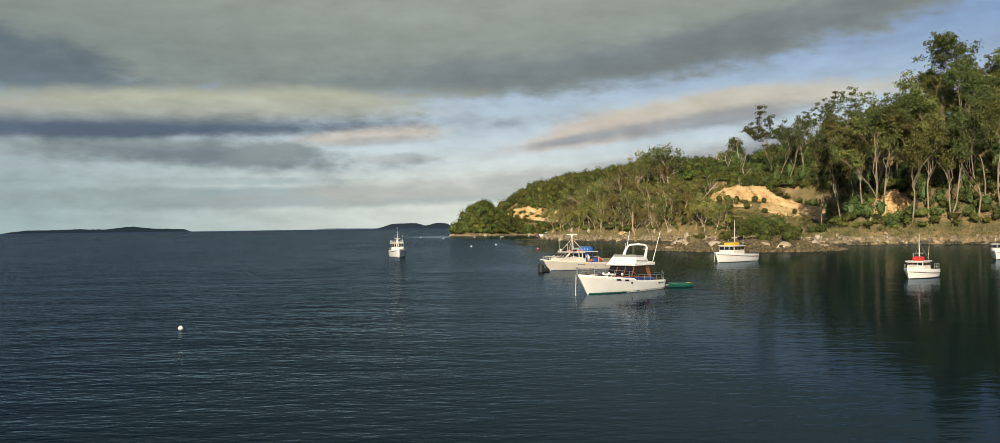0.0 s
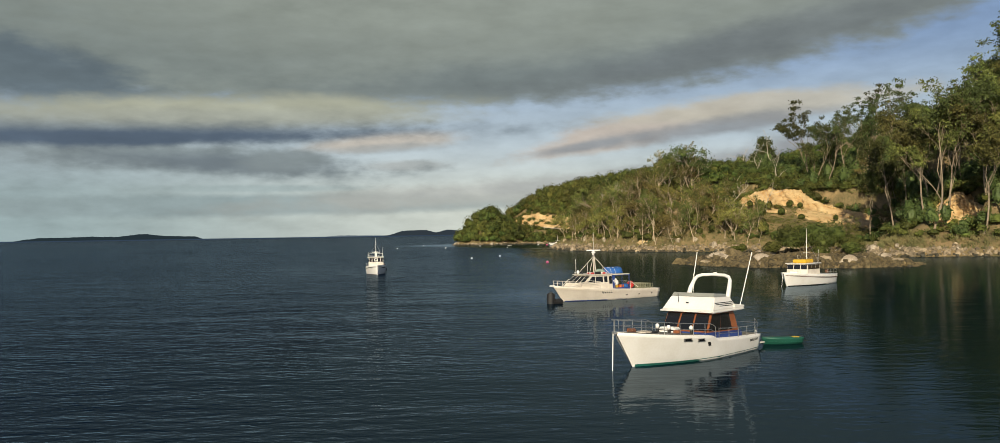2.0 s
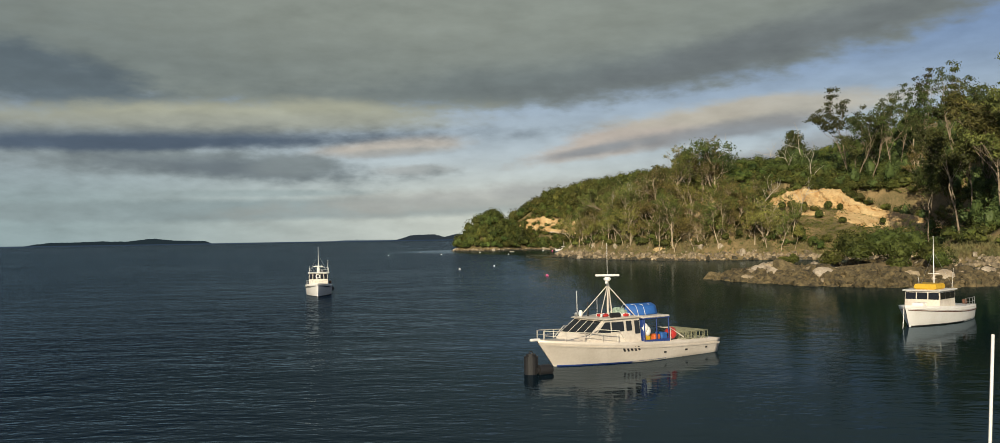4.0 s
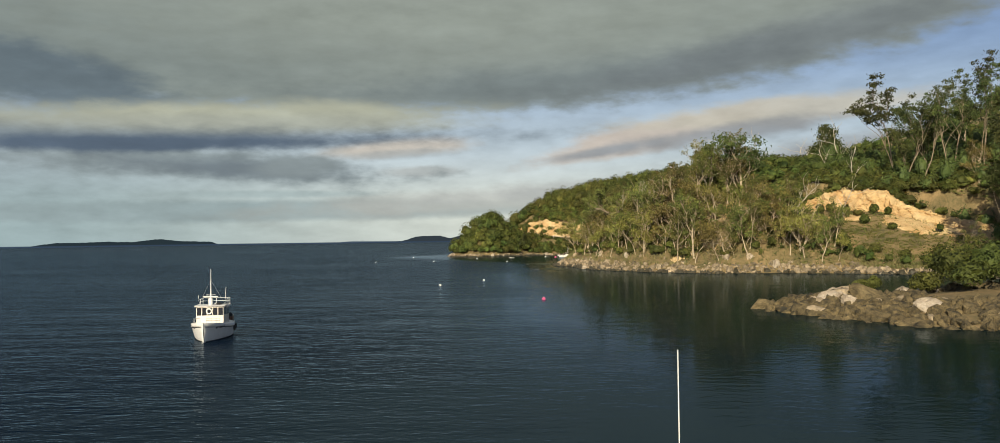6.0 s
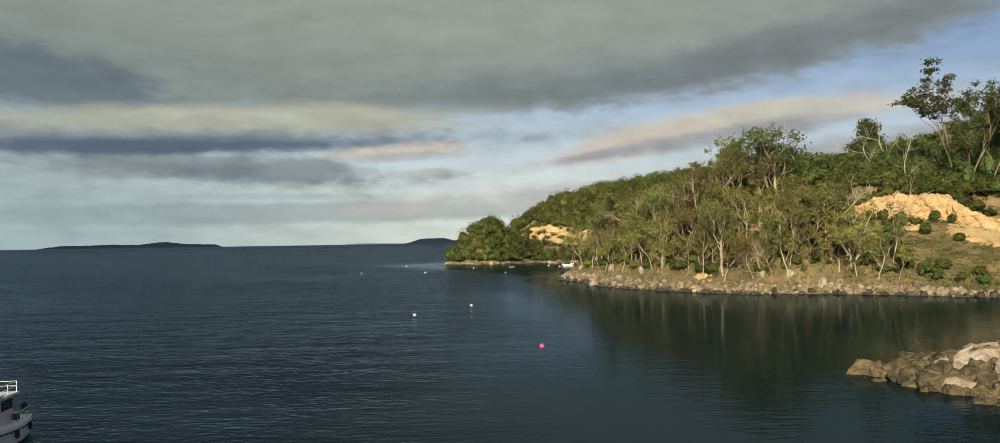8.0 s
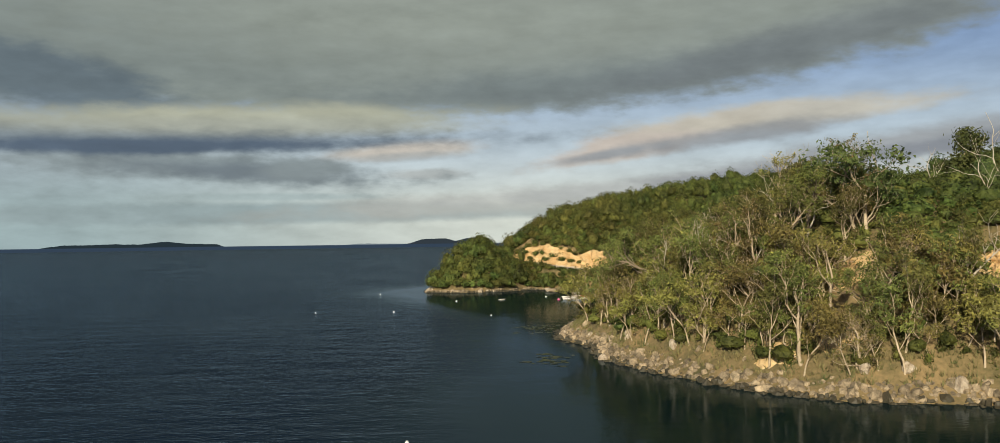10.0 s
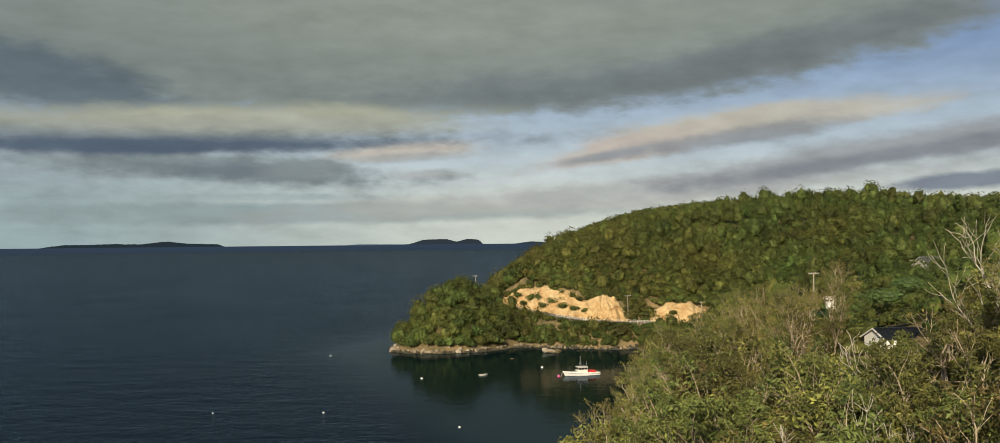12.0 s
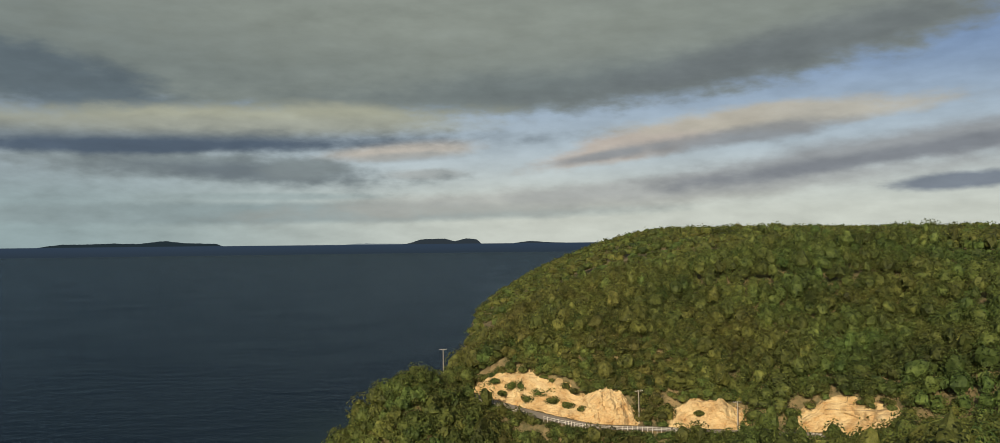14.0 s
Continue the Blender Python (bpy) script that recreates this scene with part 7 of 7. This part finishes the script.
def wires(a, b, label="thin overhead power lines between poles"):
    ob = thing("power_line", Matrix.Translation(a), label, "power line", "power lines")
    for off in (-0.8, 0.8):
        u = np.linspace(0, 1, 14)[:, None]
        d = np.array(b - a)
        p = u * d + np.array([off, 0, 0]) - np.array([0, 0, 1.0]) * (4 * u * (1 - u)) * 0.9
        tubes("wire", [(p, 0.014)], "black", ob)


def house(name, x, y, z, turn, wide, deep, wall_h, rise, wall_mat, roof_mat, label, windows=3, eave=0.35, open_front=False):
    """A gabled house: four walls, two roof sheets with ribs, windows and a door."""
    ob = thing(name, pose(x, y, z, 0, 0, turn), label, "house")
    w, d = wide / 2, deep / 2
    t = 0.12
    for s in (1, -1):
        part("wall", box(0, s * (d - t / 2), wall_h / 2 - 0.75, wide - 2 * t if s < 2 else wide, t, wall_h + 1.5, 0.01), wall_mat, ob)
        bm = bmesh.new()
        pts = [(-d, -1.5), (d, -1.5), (d, wall_h), (0, wall_h + rise), (-d, wall_h)]
        a = [bm.verts.new((s * w, q, r)) for q, r in pts]
        b = [bm.verts.new((s * (w - t), q, r)) for q, r in pts]
        bm.faces.new(a), bm.faces.new(b[::-1])
        for k in range(5):
            bm.faces.new((a[k], b[k], b[k - 1], a[k - 1]))
        part("gable_wall", bm, wall_mat, ob)
    run = math.hypot(d + eave, rise * (d + eave) / d)
    for s in (1, -1):
        bm = bmesh.new()
        top, low = Vector((0, 0, wall_h + rise + 0.06)), Vector((0, s * (d + eave), wall_h - rise * eave / d + 0.06))
        up = Vector((0, s * rise, d)).normalized() * 0.06
        n = 30
        for k in range(n + 1):
            xx = -w - eave + (wide + 2 * eave) * k / n
            lift = up * (0.6 if k % 2 else 0.0)
            bm.verts.new(top + Vector((xx, 0, 0)) + lift), bm.verts.new(low + Vector((xx, 0, 0)) + lift)
        bm.verts.ensure_lookup_table()
        for k in range(n):
            bm.faces.new((bm.verts[2 * k], bm.verts[2 * k + 1], bm.verts[2 * k + 3], bm.verts[2 * k + 2]))
        bmesh.ops.solidify(bm, geom=bm.faces[:], thickness=0.04)
        part("roof_sheet", bm, roof_mat, ob)
    part("ridge_cap", box(0, 0, wall_h + rise + 0.11, wide + 2 * eave, 0.3, 0.06, 0.02), roof_mat, ob)
    for s in (1, -1):
        tubes("barge_board", [([(s * (w + eave), -d - eave, wall_h - rise * eave / d), (s * (w + eave), 0, wall_h + rise + 0.05), (s * (w + eave), d + eave, wall_h - rise * eave / d)], 0.09)], "white", ob)
    for k in range(windows):
        xx = -w + wide * (k + 0.5) / windows
        win = part("window_frame", box(xx, -d - 0.02, wall_h * 0.55, wide / windows * 0.5, 0.06, wall_h * 0.42, 0.01), "white", ob)
        part("pane", box(xx, -d - 0.055, wall_h * 0.55, wide / windows * 0.5 - 0.14, 0.02, wall_h * 0.42 - 0.14, 0), "glass", win)
    for s in (1, -1):
        win = part("window_frame", box(s * (w + 0.02), -d * 0.3, wall_h * 0.58, 0.06, 0.9, wall_h * 0.4, 0.01), "white", ob)
        part("pane", box(s * (w + 0.055), -d * 0.3, wall_h * 0.58, 0.02, 0.76, wall_h * 0.4 - 0.14, 0), "glass", win)
    return ob


road()
guard_rail(1.2, 3.2, 26)
guard_rail(3.6, 6.4, 34)
guard_rail(8.0, 8.7, 12)
P = [power_pole(-10, 569, 19.5, 8.5), power_pole(38.5, 527.6, 14.6, 7.5), power_pole(59.7, 523.1, 12.8, 7.0), power_pole(97.5, 513, 12.8, 7.0), power_pole(58.3, 408, 25.0, 9.0), power_pole(94.0, 455, 26.0, 9.0)]
wires(P[1], P[2])
wires(P[2], P[3])
wires(P[4], P[5])
house("house", 106.5, 466.5, 21.2, 4, 13, 8, 2.9, 2.2, "cream", "roof", "cream weatherboard house with grey-green iron roof among trees")
house("garden_shed", 50.1, 350.5, 17.6, 12, 5.2, 4.2, 2.3, 0.9, "white", "dark_roof", "white shed with a dark iron roof on the hillside", 2, 0.3)
house("letterbox_hut", 55.6, 391, 20.8, 8, 0.9, 0.8, 0.8, 0.2, "white", "cream", "small white open-fronted hut beside the path", 1, 0.25)
house("boat_shed", 81.5, 499.0, 3.9, -14, 6.0, 3.4, 1.7, 0.9, "white", "dark_roof", "low shed with a dark iron roof beside the coast road", 1, 0.25)
house("boat_shed", 75.0, 499.5, 3.6, 10, 4.6, 3.0, 1.8, 0.6, "white", "cream", "small white shed beside the coast road", 1, 0.2)


def garden():
    """Clipped hedge, flowering bush and a patch of lawn by the hut."""
    g = np.random.default_rng(5)
    one = np.array([1.0])
    M["gorse"] = material("yellow_flowering_leaf", (0.42, 0.36, 0.03), 0.6, second=(0.16, 0.19, 0.03), scale=1.5, island=0.5)
    M["hedge_leaf"] = material("bright_hedge_leaf", (0.09, 0.135, 0.03), 0.6, second=(0.045, 0.08, 0.018), scale=0.8, island=0.4)
    for name, x, y, r, h, mat, label in (("flowering_bush", 57.8, 396, 1.9, 2.0, "gorse", "yellow flowering bush beside the lawn"), ("hedge", 62.5, 397, 2.6, 1.8, "hedge_leaf", "clipped bright green hedge"), ("hedge", 67.0, 396, 2.8, 1.6, "hedge_leaf", "clipped bright green hedge"), ("hedge", 71.5, 397, 2.6, 1.9, "hedge_leaf", "clipped bright green hedge"), ("tree_fern", 54, 365, 2.6, 2.4, "hedge_leaf", "bright green tree fern crown"), ("tree_fern", 50, 372, 2.4, 2.2, "hedge_leaf", "bright green tree fern crown"), ("tree_fern", 60, 372, 2.6, 2.3, "hedge_leaf", "bright green tree fern crown")):
        ob = crowns(name, one * 0, one * 0, one * 0, one * r, one * h, 520, 0.2, mat, label, "shrub", g, low=-0.9, tints=one * 0.5, detail=3)
        ob.location = (x, y, float(height(x, y)) + (2.2 if name == "tree_fern" else -0.1))
        ob["kind"] = "thing"
    return None


garden()
